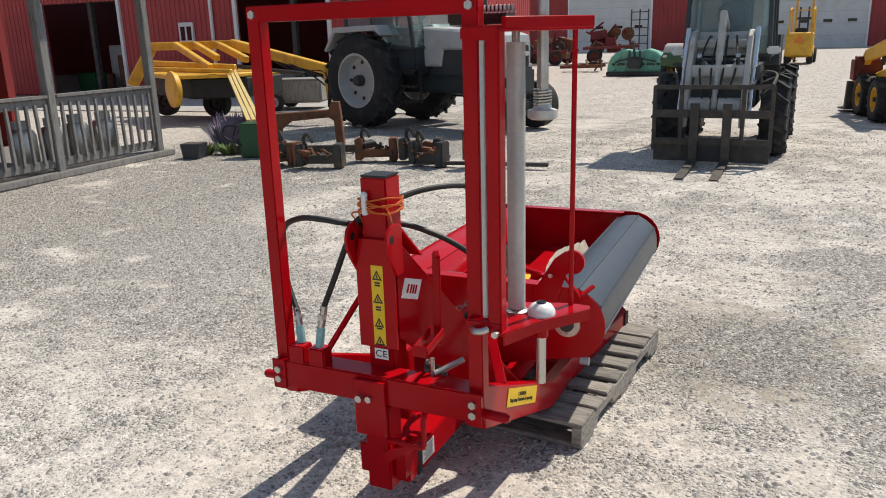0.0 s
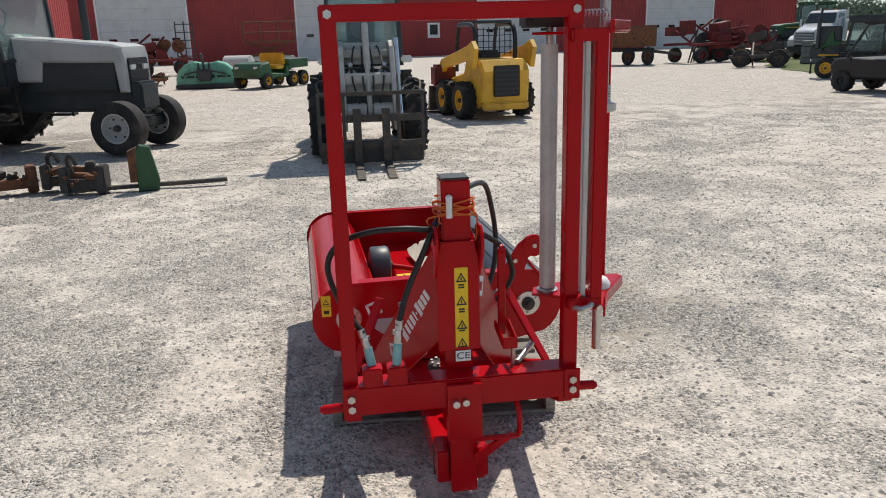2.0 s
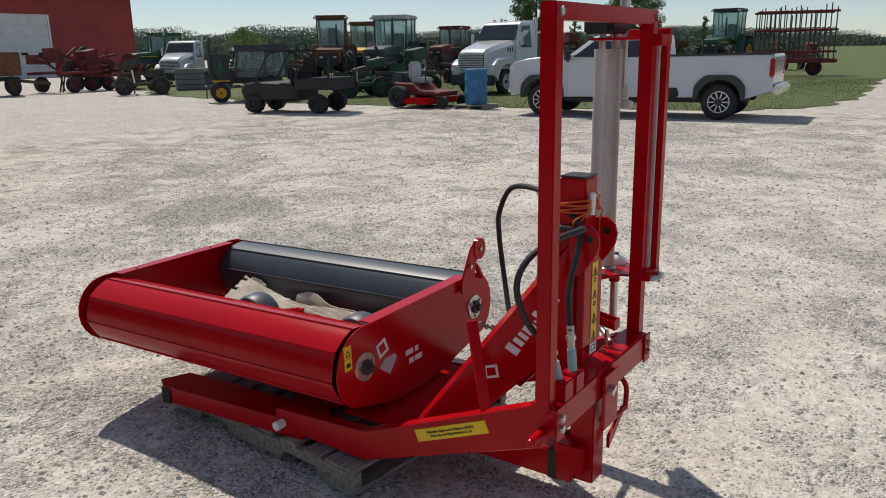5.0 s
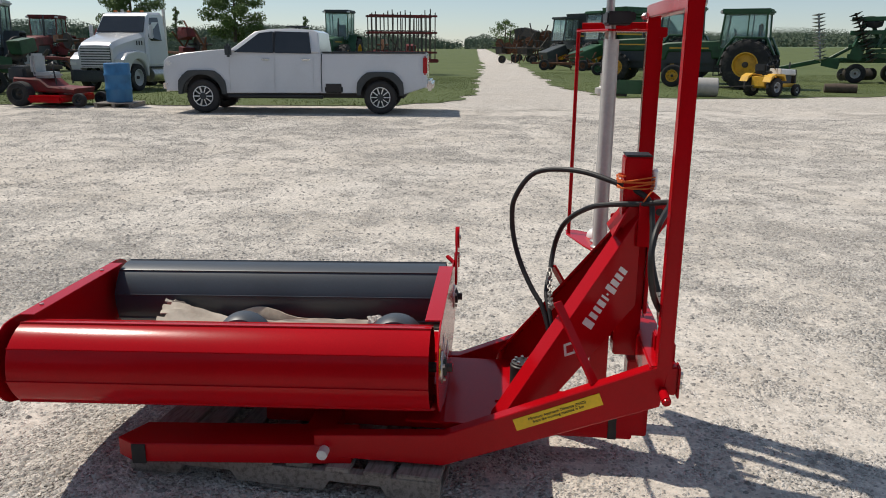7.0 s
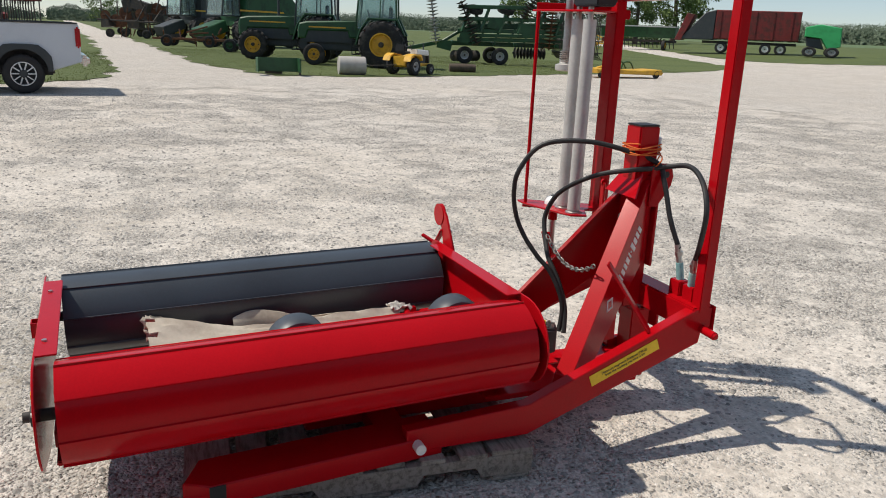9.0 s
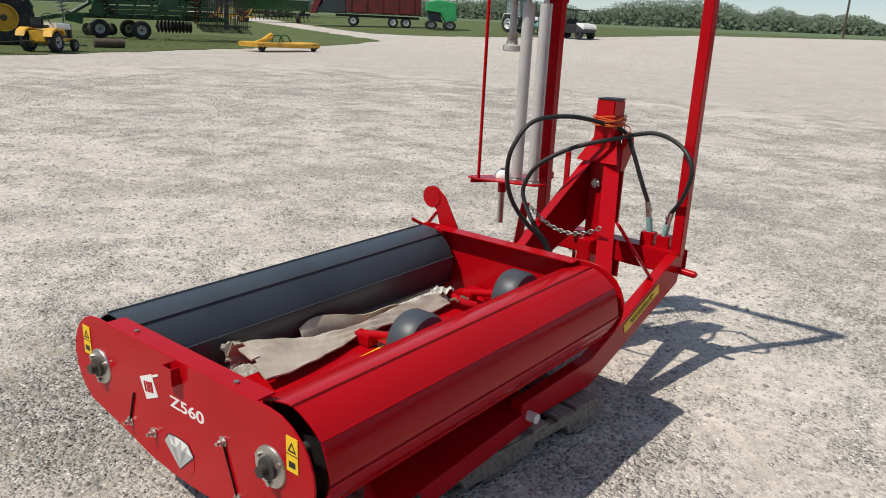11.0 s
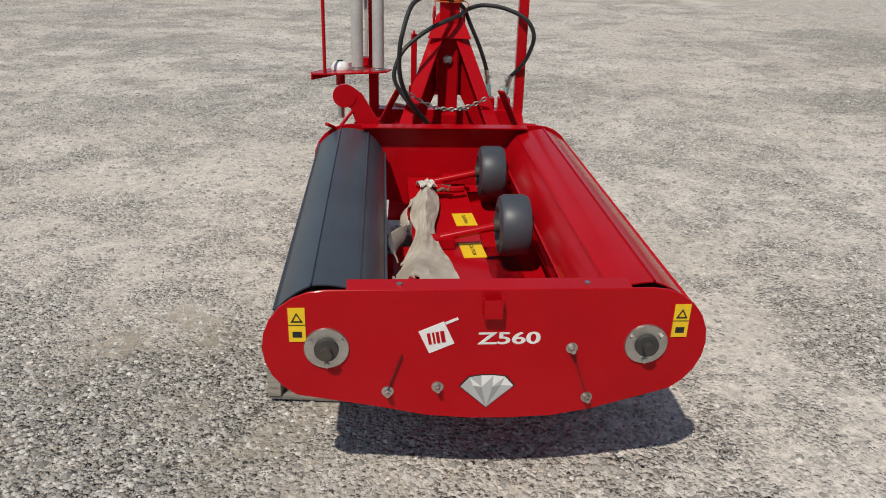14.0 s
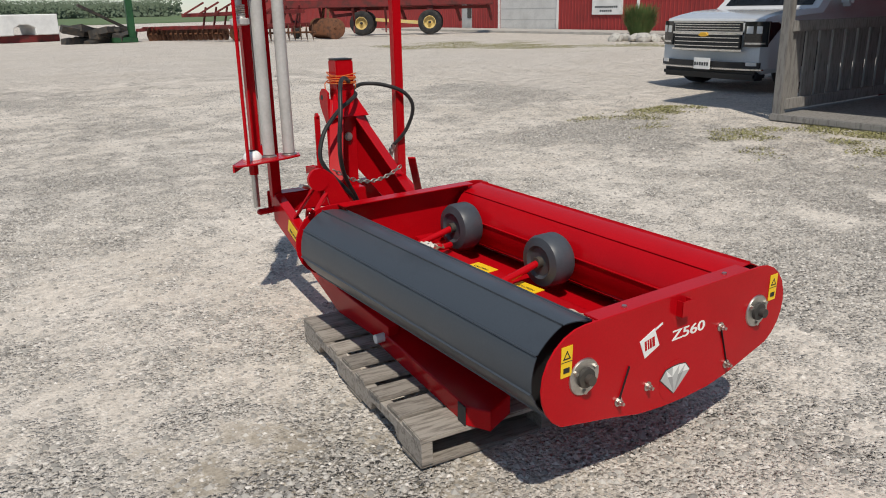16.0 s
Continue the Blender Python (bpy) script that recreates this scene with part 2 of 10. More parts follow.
def bolt_head(bm, p, axis, r=0.011, h=0.008):
    rod(bm, p, Vector(p) + Vector(axis).normalized() * h, r, seg=6)


def part(name, bm, mat, parent=None, label="", smooth=35):
    """One mesh object out of bm, under its parent; coordinates are the parent's own."""
    me = bpy.data.meshes.new(name)
    bm.to_mesh(me)
    bm.free()
    me.materials.append(mat)
    if smooth:
        me.shade_smooth()
        me.set_sharp_from_angle(angle=radians(smooth))
    ob = new(name, me)
    if parent:
        ob.parent = parent
    if label:
        tagged(ob, label)
    return ob


def thing(name, label, category, at=(0, 0, 0), turn=0.0, group="", kind=""):
    ob = new(name)
    ob.matrix_world = pose(*at, 0, 0, turn)
    ob.empty_display_size = 0.2
    return tagged(ob, label, category, group, kind)


def text_mesh(name, body, size, mat, parent, m, label="", stretch=1.0, lift=0.0006, bold=0.0):
    """Flat letters in the built-in font, as a mesh, laid at the pose m (x along the line, z off the surface)."""
    cu = bpy.data.curves.new(name, "FONT")
    cu.body, cu.size, cu.align_x, cu.align_y, cu.extrude = body, size, "CENTER", "CENTER", lift
    tmp = bpy.data.objects.new(name, cu)
    me = bpy.data.meshes.new_from_object(tmp)
    bpy.data.objects.remove(tmp)
    if bold:
        b = bmesh.new()
        for i, (dx, dy) in enumerate(((-bold, 0), (bold, 0), (0, -bold * 0.6), (0, bold * 0.6))):
            me.transform(Matrix.Translation((dx, dy, 0.00015 * i)))
            b.from_mesh(me)
            me.transform(Matrix.Translation((-dx, -dy, -0.00015 * i)))
        b.to_mesh(me)
        b.free()
    me.transform(m @ Matrix.Diagonal((stretch, 1, 1, 1)))
    me.shade_flat()
    me.materials.append(mat)
    ob = new(name, me)
    ob.parent = parent
    if label:
        tagged(ob, label)
    return ob


def plate(m, w, h, t=0.0012, r=0.0):
    """A thin decal, w by h, its middle at the pose m, t thick along its z."""
    bm = bmesh.new()
    box(bm, (0, 0, t / 2), (w, h, t))
    bm.transform(m)
    return bm


def wheel(parent, c, R, W, rim, rim_mat, axis=(0, 1, 0), lugs=18, lug_h=0.04, tyre_mat=None, holes=0, seg=36, names=("wheel", "tyre", "rim")):
    """A wheel: an axle hub mesh that carries tyre and rim. R outer radius, W width, rim the rim's radius."""
    c, d = Vector(c), Vector(axis).normalized()
    bm = bmesh.new()
    lathe(bm, [(-W * 0.30, R * 0.07), (-W * 0.28, R * 0.12), (W * 0.30, R * 0.12), (W * 0.46, R * 0.09), (W * 0.48, R * 0.04)], c, d, 16)
    wh = part(names[0], bm, DARK_STEEL, parent)
    bm = bmesh.new()
    b = W / 2
    s = R - lug_h
    lathe(bm, [(-b * 0.86, rim), (-b, rim + (s - rim) * 0.35), (-b, rim + (s - rim) * 0.72), (-b * 0.84, s - 0.02 * R), (-b * 0.5, s), (b * 0.5, s), (b * 0.84, s - 0.02 * R), (b, rim + (s - rim) * 0.72), (b, rim + (s - rim) * 0.35), (b * 0.86, rim)], c, d, seg, closed=True)
    part(names[1], bm, tyre_mat or TYRE, wh)
    if lugs:
        bm = bmesh.new()
        _, u, v = basis(d)
        for i in range(lugs):
            for side in (-1, 1):
                a = 2 * math.pi * (i + (0.5 if side > 0 else 0)) / lugs
                rad = math.cos(a) * u + math.sin(a) * v
                tan = -math.sin(a) * u + math.cos(a) * v
                p = c + rad * (s + lug_h * 0.4) + d * side * b * 0.08
                q = c + (math.cos(a + 0.22) * u + math.sin(a + 0.22) * v) * (s - lug_h * 0.1) + d * side * b * 0.98
                beam(bm, p, q, lug_h * 1.1, lug_h * 1.25, 0)
        tagged(part("tread", bm, tyre_mat or TYRE, wh), kind="stuff")
    bm = bmesh.new()
    lathe(bm, [(-b * 0.88, rim * 1.02), (b * 0.88, rim * 1.03), (b * 0.90, rim * 0.95), (b * 0.40, rim * 0.89), (b * 0.14, rim * 0.84), (b * 0.08, rim * 0.58), (b * 0.26, rim * 0.40), (b * 0.30, rim * 0.16), (b * 0.18, rim * 0.15), (b * 0.12, rim * 0.40), (-b * 0.04, rim * 0.56), (-b * 0.02, rim * 0.82), (-b * 0.5, rim * 0.90), (-b * 0.90, rim * 0.95)], c, d, seg, closed=True)
    rm = part(names[2], bm, rim_mat, wh)
    if holes:
        _, u, v = basis(d)
        # rim openings as black discs that give the shade of a hole
        bm = bmesh.new()
        for i in range(holes):
            a = 2 * math.pi * i / holes
            e = c + (math.cos(a) * u + math.sin(a) * v) * rim * 0.68
            for s2 in (-1, 1):
                rod(bm, e + d * b * 0.06 * s2, e + d * s2 * (b * 0.16), rim * 0.075, seg=10)
        tagged(part("rim_hole_shade", bm, BLACK, wh), kind="stuff")
    return wh


# ---- ground ----
def lattice(n, seed):
    return np.random.RandomState(seed).rand(n, n)


def np_noise(x, y, s, seed, n=256):
    """Smooth lattice noise of numpy arrays, cells 1/s metres wide, 0 to 1."""
    g = lattice(n, seed)
    x, y = np.asarray(x) * s + 1000.0, np.asarray(y) * s + 1000.0
    i, j = np.floor(x).astype(int), np.floor(y).astype(int)
    u, v = x - i, y - j
    u, v = u * u * (3 - 2 * u), v * v * (3 - 2 * v)
    i, j, i2, j2 = i % n, j % n, (i + 1) % n, (j + 1) % n
    return (g[i, j] * (1 - u) + g[i2, j] * u) * (1 - v) + (g[i, j2] * (1 - u) + g[i2, j2] * u) * v


def bank(x, y):
    """The ground climbs gently towards the south-eastern fields."""
    d = np.maximum(0.0, -26.0 - np.asarray(y, float))
    up = np.minimum(d, 34.0) * 0.04 + np.clip(d - 34.0, 0, 240.0) * 0.012
    return up * np.clip((np.asarray(x, float) + 5.0) / 13.0, 0, 1)


def ground_height(x, y):
    near = np.clip(1.6 - np.hypot(np.asarray(x) + 0.9, np.asarray(y) - 2.8) / 9.0, 0, 1)
    return near * (0.020 * (np_noise(x, y, 1.1, 3) - 0.5) + 0.012 * (np_noise(x, y, 4.0, 4) - 0.5)) - 0.004 + bank(x, y)


def stone_cover(x, y):
    """How thick loose chips lie on the packed limestone dust, 0 to 1."""
    x, y = np.asarray(x), np.asarray(y)
    n = 0.22 * np_noise(x, y, 0.6, 41) + 0.38 * np_noise(x, y, 2.1, 42) + 0.40 * np_noise(x, y, 5.0, 43)
    c = np.clip(0.33 + (n - 0.5) * 1.15, 0.12, 0.85)
    porch = np.clip((-2.5 - x + 2.6 * (np_noise(x, y, 0.5, 44) - 0.5)) / 1.5, 0, 1) * np.clip((y - 0.5) / 2.5, 0, 1) * 0.85
    c = np.maximum(c, porch * np.clip((n - 0.25) / 0.15, 0, 1))
    for px, py, r in BEDS:
        d = np.hypot(x - px, y - py) / r + 0.9 * (np_noise(x, y, 3.2, 45) - 0.5)
        c = np.maximum(c, np.clip((1.15 - d) / 0.5, 0, 1) * 0.72)
    yard = np.clip(np.minimum(np.minimum(x + 8.4, 15.8 - x), np.minimum(y + 11.8, 14.8 - y)), 0, 1)
    return 0.33 + (c - 0.33) * yard


BEDS = ((0.05, 3.65, 0.50), (0.65, 3.2, 0.45), (0.71, 5.2, 0.55), (1.9, 6.9, 0.8), (-5.3, -0.2, 1.1), (-2.6, 3.4, 0.8), (-7.6, -4.6, 1.5))


def gravel_material():
    """Crushed limestone: pale compacted fines with patches of loose grey stones."""
    m = bpy.data.materials.new("limestone_gravel")
    m.use_nodes = True
    n, l = m.node_tree.nodes, m.node_tree.links
    b = n["Principled BSDF"]
    tc = n.new("ShaderNodeTexCoord")

    def tex(kind, **kw):
        t = n.new(kind)
        for k, v in kw.items():
            t.inputs[k].default_value = v
        l.new(tc.outputs["Object"], t.inputs["Vector"])
        return t

    def ramp(src, lo, hi, a=0.0, c=1.0):
        r = n.new("ShaderNodeMapRange")
        r.inputs["From Min"].default_value, r.inputs["From Max"].default_value = lo, hi
        r.inputs["To Min"].default_value, r.inputs["To Max"].default_value = a, c
        l.new(src, r.inputs["Value"])
        return r.outputs["Result"]

    def mix(f, a, c):
        x = n.new("ShaderNodeMix")
        x.data_type = "RGBA"
        l.new(f, x.inputs["Factor"])
        for key, s in (("A", a), ("B", c)):
            if isinstance(s, tuple):
                x.inputs[key].default_value = (*s, 1)
            else:
                l.new(s, x.inputs[key])
        return x.outputs["Result"]

    def times(a, c):
        x = n.new("ShaderNodeMath")
        x.operation = "MULTIPLY"
        l.new(a, x.inputs[0])
        if isinstance(c, float):
            x.inputs[1].default_value = c
        else:
            l.new(c, x.inputs[1])
        return x.outputs["Value"]

    huge = tex("ShaderNodeTexNoise", Scale=0.22, Detail=4.0, Roughness=0.6)
    big = tex("ShaderNodeTexNoise", Scale=0.9, Detail=7.0, Roughness=0.68)
    mid = tex("ShaderNodeTexNoise", Scale=5.5, Detail=6.0, Roughness=0.7)
    fine = tex("ShaderNodeTexNoise", Scale=55.0, Detail=4.0, Roughness=0.7)
    stone = tex("ShaderNodeTexVoronoi", Scale=58.0)
    pebble = tex("ShaderNodeTexVoronoi", Scale=105.0)
    tone = mix(ramp(big.outputs["Fac"], 0.38, 0.60), (0.53, 0.474, 0.408), (0.64, 0.580, 0.512))
    tone = mix(ramp(mid.outputs["Fac"], 0.48, 0.64, 0.0, 0.60), tone, (0.66, 0.610, 0.552))
    tone = mix(ramp(huge.outputs["Fac"], 0.42, 0.65, 0.0, 0.35), tone, (0.62, 0.586, 0.542))
    cover = n.new("ShaderNodeAttribute")
    cover.attribute_name = "cover"
    hue = n.new("ShaderNodeSeparateColor")
    l.new(stone.outputs["Color"], hue.inputs["Color"])
    hue2 = n.new("ShaderNodeSeparateColor")
    l.new(pebble.outputs["Color"], hue2.inputs["Color"])
    stones = mix(hue.outputs["Red"], (0.33, 0.304, 0.272), (0.70, 0.645, 0.585))
    pebbles = mix(hue2.outputs["Red"], (0.32, 0.294, 0.260), (0.74, 0.685, 0.622))
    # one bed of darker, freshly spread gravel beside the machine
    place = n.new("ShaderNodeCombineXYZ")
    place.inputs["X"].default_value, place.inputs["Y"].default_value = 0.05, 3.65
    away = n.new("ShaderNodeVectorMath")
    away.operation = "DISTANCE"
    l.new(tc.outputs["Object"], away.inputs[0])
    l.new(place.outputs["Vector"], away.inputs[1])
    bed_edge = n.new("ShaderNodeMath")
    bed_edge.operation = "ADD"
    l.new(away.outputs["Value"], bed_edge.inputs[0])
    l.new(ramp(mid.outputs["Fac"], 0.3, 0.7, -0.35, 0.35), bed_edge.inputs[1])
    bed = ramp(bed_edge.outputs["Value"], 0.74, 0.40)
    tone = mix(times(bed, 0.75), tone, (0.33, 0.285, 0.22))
    # loose chips lie in ragged drifts between patches of smooth dust
    ragged = n.new("ShaderNodeMath")
    ragged.operation = "ADD"
    l.new(cover.outputs["Fac"], ragged.inputs[0])
    l.new(ramp(mid.outputs["Fac"], 0.3, 0.7, -0.40, 0.40), ragged.inputs[1])
    loose = ramp(ragged.outputs["Value"], 0.12, 0.78)
    tone = mix(times(ramp(hue2.outputs["Green"], 0.36, 0.40), loose), tone, pebbles)
    tone = mix(times(ramp(hue2.outputs["Blue"], 0.90, 0.92), 0.6), tone, pebbles)
    tone = mix(times(ramp(hue.outputs["Green"], 0.50, 0.54), loose), tone, stones)
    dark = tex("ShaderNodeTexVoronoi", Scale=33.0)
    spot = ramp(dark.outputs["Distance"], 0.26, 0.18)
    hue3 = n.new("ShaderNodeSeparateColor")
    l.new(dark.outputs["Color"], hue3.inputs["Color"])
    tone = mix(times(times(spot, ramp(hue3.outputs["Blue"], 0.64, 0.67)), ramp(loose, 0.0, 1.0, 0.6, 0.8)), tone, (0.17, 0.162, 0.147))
    hs = n.new("ShaderNodeHueSaturation")
    l.new(tone, hs.inputs["Color"])
    clump = tex("ShaderNodeTexNoise", Scale=19.0, Detail=5.0, Roughness=0.82)
    grit = n.new("ShaderNodeMapRange")
    grit.inputs["From Min"].default_value, grit.inputs["From Max"].default_value = 0.25, 0.75
    l.new(fine.outputs["Fac"], grit.inputs["Value"])
    l.new(ramp(loose, 0.0, 1.0, 0.84, 0.60), grit.inputs["To Min"])
    l.new(ramp(loose, 0.0, 1.0, 1.14, 1.32), grit.inputs["To Max"])
    wear = times(grit.outputs["Result"], times(ramp(clump.outputs["Fac"], 0.40, 0.58, 0.80, 1.13), ramp(bed, 0.0, 1.0, 1.0, 0.90)))
    l.new(wear, hs.inputs["Value"])
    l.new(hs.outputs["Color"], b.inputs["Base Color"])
    b.inputs["Roughness"].default_value = 0.95
    b.inputs["Specular IOR Level"].default_value = 0.15
    h1 = times(ramp(pebble.outputs["Distance"], 0.0, 0.6, 1.0, 0.0), ramp(loose, 0.0, 1.0, 0.12, 1.0))
    b1 = n.new("ShaderNodeBump")
    b1.inputs["Strength"].default_value, b1.inputs["Distance"].default_value = 0.9, 0.011
    l.new(h1, b1.inputs["Height"])
    b2 = n.new("ShaderNodeBump")
    b2.inputs["Strength"].default_value, b2.inputs["Distance"].default_value = 1.0, 0.026
    l.new(times(ramp(stone.outputs["Distance"], 0.0, 0.6, 1.0, 0.0), loose), b2.inputs["Height"])
    l.new(b1.outputs["Normal"], b2.inputs["Normal"])
    b3 = n.new("ShaderNodeBump")
    b3.inputs["Strength"].default_value, b3.inputs["Distance"].default_value = 0.7, 0.012
    l.new(times(fine.outputs["Fac"], ramp(loose, 0.0, 1.0, 0.45, 1.0)), b3.inputs["Height"])
    l.new(b2.outputs["Normal"], b3.inputs["Normal"])
    l.new(b3.outputs["Normal"], b.inputs["Normal"])
    return m


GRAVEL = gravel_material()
STONE = material("loose_limestone", (0.46, 0.44, 0.40), (0.28, 0.27, 0.25), 9.0, 0.5, 0.9, 0.98, bump=0.002, grain=60)
GRASS = material("mown_grass", (0.092, 0.118, 0.031), (0.070, 0.095, 0.025), 0.35, 0.5, 0.9, 0.98, bump=0.03, grain=30)


def sheet(name, xs, ys, height, mat):
    X, Y = np.meshgrid(xs, ys, indexing="ij")
    Z = height(X, Y)
    v = np.stack([X, Y, Z], -1).reshape(-1, 3)
    a, b = len(xs), len(ys)
    i = (np.arange(a - 1)[:, None] * b + np.arange(b - 1)[None, :]).reshape(-1)
    f = np.stack([i, i + b, i + b + 1, i + 1], -1)
    me = bpy.data.meshes.new(name)
    me.from_pydata(v.tolist(), [], f.tolist())
    me.shade_smooth()
    me.materials.append(mat)
    return new(name, me)


far = [60, 120, 250, 600, 1500, 3500]
xs = np.array([-k for k in far[::-1]] + list(np.arange(-30, -9, 3.0)) + list(np.arange(-8.5, 16.0, 0.10)) + list(np.arange(18, 42, 3.0)) + far)
ys = np.array([-k for k in far[::-1]] + list(np.arange(-42, -13, 3.0)) + list(np.arange(-12.0, 15.0, 0.10)) + list(np.arange(17, 42, 3.0)) + far)
ys = np.unique(np.concatenate([ys, [-26.0, -60.0, -300.0]]))
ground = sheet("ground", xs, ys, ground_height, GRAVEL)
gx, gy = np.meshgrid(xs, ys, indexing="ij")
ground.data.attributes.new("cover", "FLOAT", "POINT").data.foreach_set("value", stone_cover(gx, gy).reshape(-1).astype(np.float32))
tagged(ground, "pale crushed limestone gravel yard with loose grey stones", "ground", kind="structure")


def soup(name, tris_v, tris_f, mat, label, category, kind="stuff", parent=None):
    me = bpy.data.meshes.new(name)
    me.from_pydata(tris_v.tolist(), [], tris_f.tolist())
    me.materials.append(mat)
    ob = new(name, me)
    if parent:
        ob.parent = parent
        if label:
            tagged(ob, label)
    else:
        tagged(ob, label, category, kind=kind)
    return ob


def scatter_stones(count, seed, x0, x1, y0, y1, smin, smax, power):
    """Small angular stones lying on the gravel, thicker in patches."""
    r = np.random.RandomState(seed)
    x, y = r.uniform(x0, x1, count * 3), r.uniform(y0, y1, count * 3)
    keep = np.where(r.rand(count * 3) < 0.22 + 0.78 * stone_cover(x, y))[0][:count]
    x, y = x[keep], y[keep]
    k = len(x)
    s = smin + (smax - smin) * r.rand(k) ** power
    base = np.array([(1, 0, -0.1), (0.3, 0.95, -0.1), (-0.8, 0.6, -0.1), (-0.8, -0.6, -0.1), (0.3, -0.95, -0.1), (-0.05, 0.05, 0.75)])
    faces = np.array([(0, 1, 5), (1, 2, 5), (2, 3, 5), (3, 4, 5), (4, 0, 5)])
    v = base[None] * (0.72 + 0.56 * r.rand(k, 6, 3)) * s[:, None, None]
    a = r.rand(k) * 6.283
    c, d = np.cos(a)[:, None], np.sin(a)[:, None]
    v = np.stack([v[..., 0] * c - v[..., 1] * d, v[..., 0] * d + v[..., 1] * c, v[..., 2] * (0.5 + 0.4 * r.rand(k))[:, None]], -1)
    v += np.stack([x, y, ground_height(x, y) + s * 0.02], -1)[:, None]
    f = faces[None] + (np.arange(k) * 6)[:, None, None]
    return v.reshape(-1, 3), f.reshape(-1, 3)


def island_material(name, cols, rough=0.92):
    """Many small pieces in one mesh, each with its own tone."""
    m = bpy.data.materials.new(name)
    m.use_nodes = True
    n, l = m.node_tree.nodes, m.node_tree.links
    b = n["Principled BSDF"]
    g = n.new("ShaderNodeNewGeometry")
    cr = n.new("ShaderNodeValToRGB")
    e = cr.color_ramp.elements
    e[0].color, e[1].color = (*cols[0], 1), (*cols[-1], 1)
    for i, c in enumerate(cols[1:-1]):
        e.new((i + 1) / (len(cols) - 1)).color = (*c, 1)
    l.new(g.outputs["Random Per Island"], cr.inputs["Fac"])
    l.new(cr.outputs["Color"], b.inputs["Base Color"])
    b.inputs["Roughness"].default_value = rough
    b.inputs["Specular IOR Level"].default_value = 0.2
    return m


LOOSE = island_material("loose_stone_tones", [(0.56, 0.52, 0.47), (0.42, 0.395, 0.36), (0.70, 0.66, 0.61), (0.25, 0.236, 0.218), (0.54, 0.495, 0.445), (0.36, 0.340, 0.315)])
sv, sf = scatter_stones(100000, 21, -4.2, 3.4, -0.6, 6.8, 0.0032, 0.0105, 2.4)
soup("loose_gravel", sv, sf, LOOSE, "small loose grey and white limestone chips", "gravel")
DARK_LOOSE = island_material("dark_stone_tones", [(0.34, 0.322, 0.296), (0.24, 0.228, 0.21), (0.46, 0.433, 0.396), (0.20, 0.19, 0.176), (0.56, 0.53, 0.486)])
sv, sf = scatter_stones(165000, 22, -8.0, 13.0, -9.0, 12.0, 0.0062, 0.018, 2.2)
soup("scattered_stones", sv, sf, DARK_LOOSE, "scattered grey limestone stones on the yard", "gravel")


def grass_patch(name, outline, label, z=0.012):
    """Lawn with a ragged edge."""
    bm = bmesh.new()
    pts = []
    for (x, y), (x2, y2) in zip(outline, outline[1:] + outline[:1]):
        k = max(2, min(60, int(math.hypot(x2 - x, y2 - y) / 0.4)))
        for i in range(k):
            t = i / k
            px, py = x + (x2 - x) * t, y + (y2 - y) * t
            pts.append((px + 0.5 * noise.noise((px * 0.7, py * 0.7, 3)) + 0.2 * noise.noise((px * 2.3, py * 2.3, 5)), py + 0.5 * noise.noise((px * 0.7, py * 0.7, 9)) + 0.2 * noise.noise((px * 2.3, py * 2.3, 8))))
    f = bm.faces.new([bm.verts.new((x, y, z)) for x, y in pts])
    bm.normal_update()
    if f.normal.z < 0:
        f.normal_flip()
    bmesh.ops.triangulate(bm, faces=[f])
    for fold in (-26.0, -60.0, -300.0):
        bmesh.ops.bisect_plane(bm, geom=bm.verts[:] + bm.edges[:] + bm.faces[:], plane_co=(0, fold, 0), plane_no=(0, 1, 0))
    for v in bm.verts:
        v.co.z = z + float(bank(v.co.x, v.co.y))
    return tagged(part(name, bm, GRASS, smooth=0), label, "grass", kind="structure")


def inside(px, py, poly):
    hit = np.zeros(len(px), bool)
    for (x, y), (x2, y2) in zip(poly, poly[1:] + poly[:1]):
        hit ^= ((y > py) != (y2 > py)) & (px < (x2 - x) * (py - y) / (y2 - y + 1e-12) + x)
    return hit


LAWN_N = [(14.4, 17.5), (14.6, 10.0), (15.3, 5.0), (16.4, 3.4), (20.0, 2.6), (60.0, 2.2), (300.0, 3.0), (3000.0, 4.0), (3000.0, 2600.0), (70.0, 62.0), (24.0, 40.0), (16.0, 24.0)]
LAWN_E = [(3000.0, -1.5), (300.0, -1.5), (60.0, -0.8), (24.0, -0.4), (19.5, -1.6), (19.4, -4.5), (20.6, -8.0), (23.0, -14.3), (26.1, -21.9), (29.0, -28.5), (30.0, -31.0), (32.5, -31.7), (39.0, -34.8), (60.0, -44.5), (95.0, -60.5), (3000.0, -1600.0)]
grass_patch("lawn_north", LAWN_N, "mown green grass strip behind the parked pickup")
grass_patch("lawn_east", LAWN_E, "mown green grass where tractors are parked")
grass_patch("far_meadow", [(36.0, -36.6), (43.0, -39.6), (60.0, -48.0), (86.0, -61.8), (3000.0, -1650.0), (3000.0, -3000.0), (150.0, -3000.0), (80.0, -260.0), (30.0, -200.0), (14.0, -110.0), (17.0, -80.0), (20.5, -62.0), (24.0, -50.0), (27.2, -42.5), (31.5, -37.5)], "distant green field edge beyond the yard")


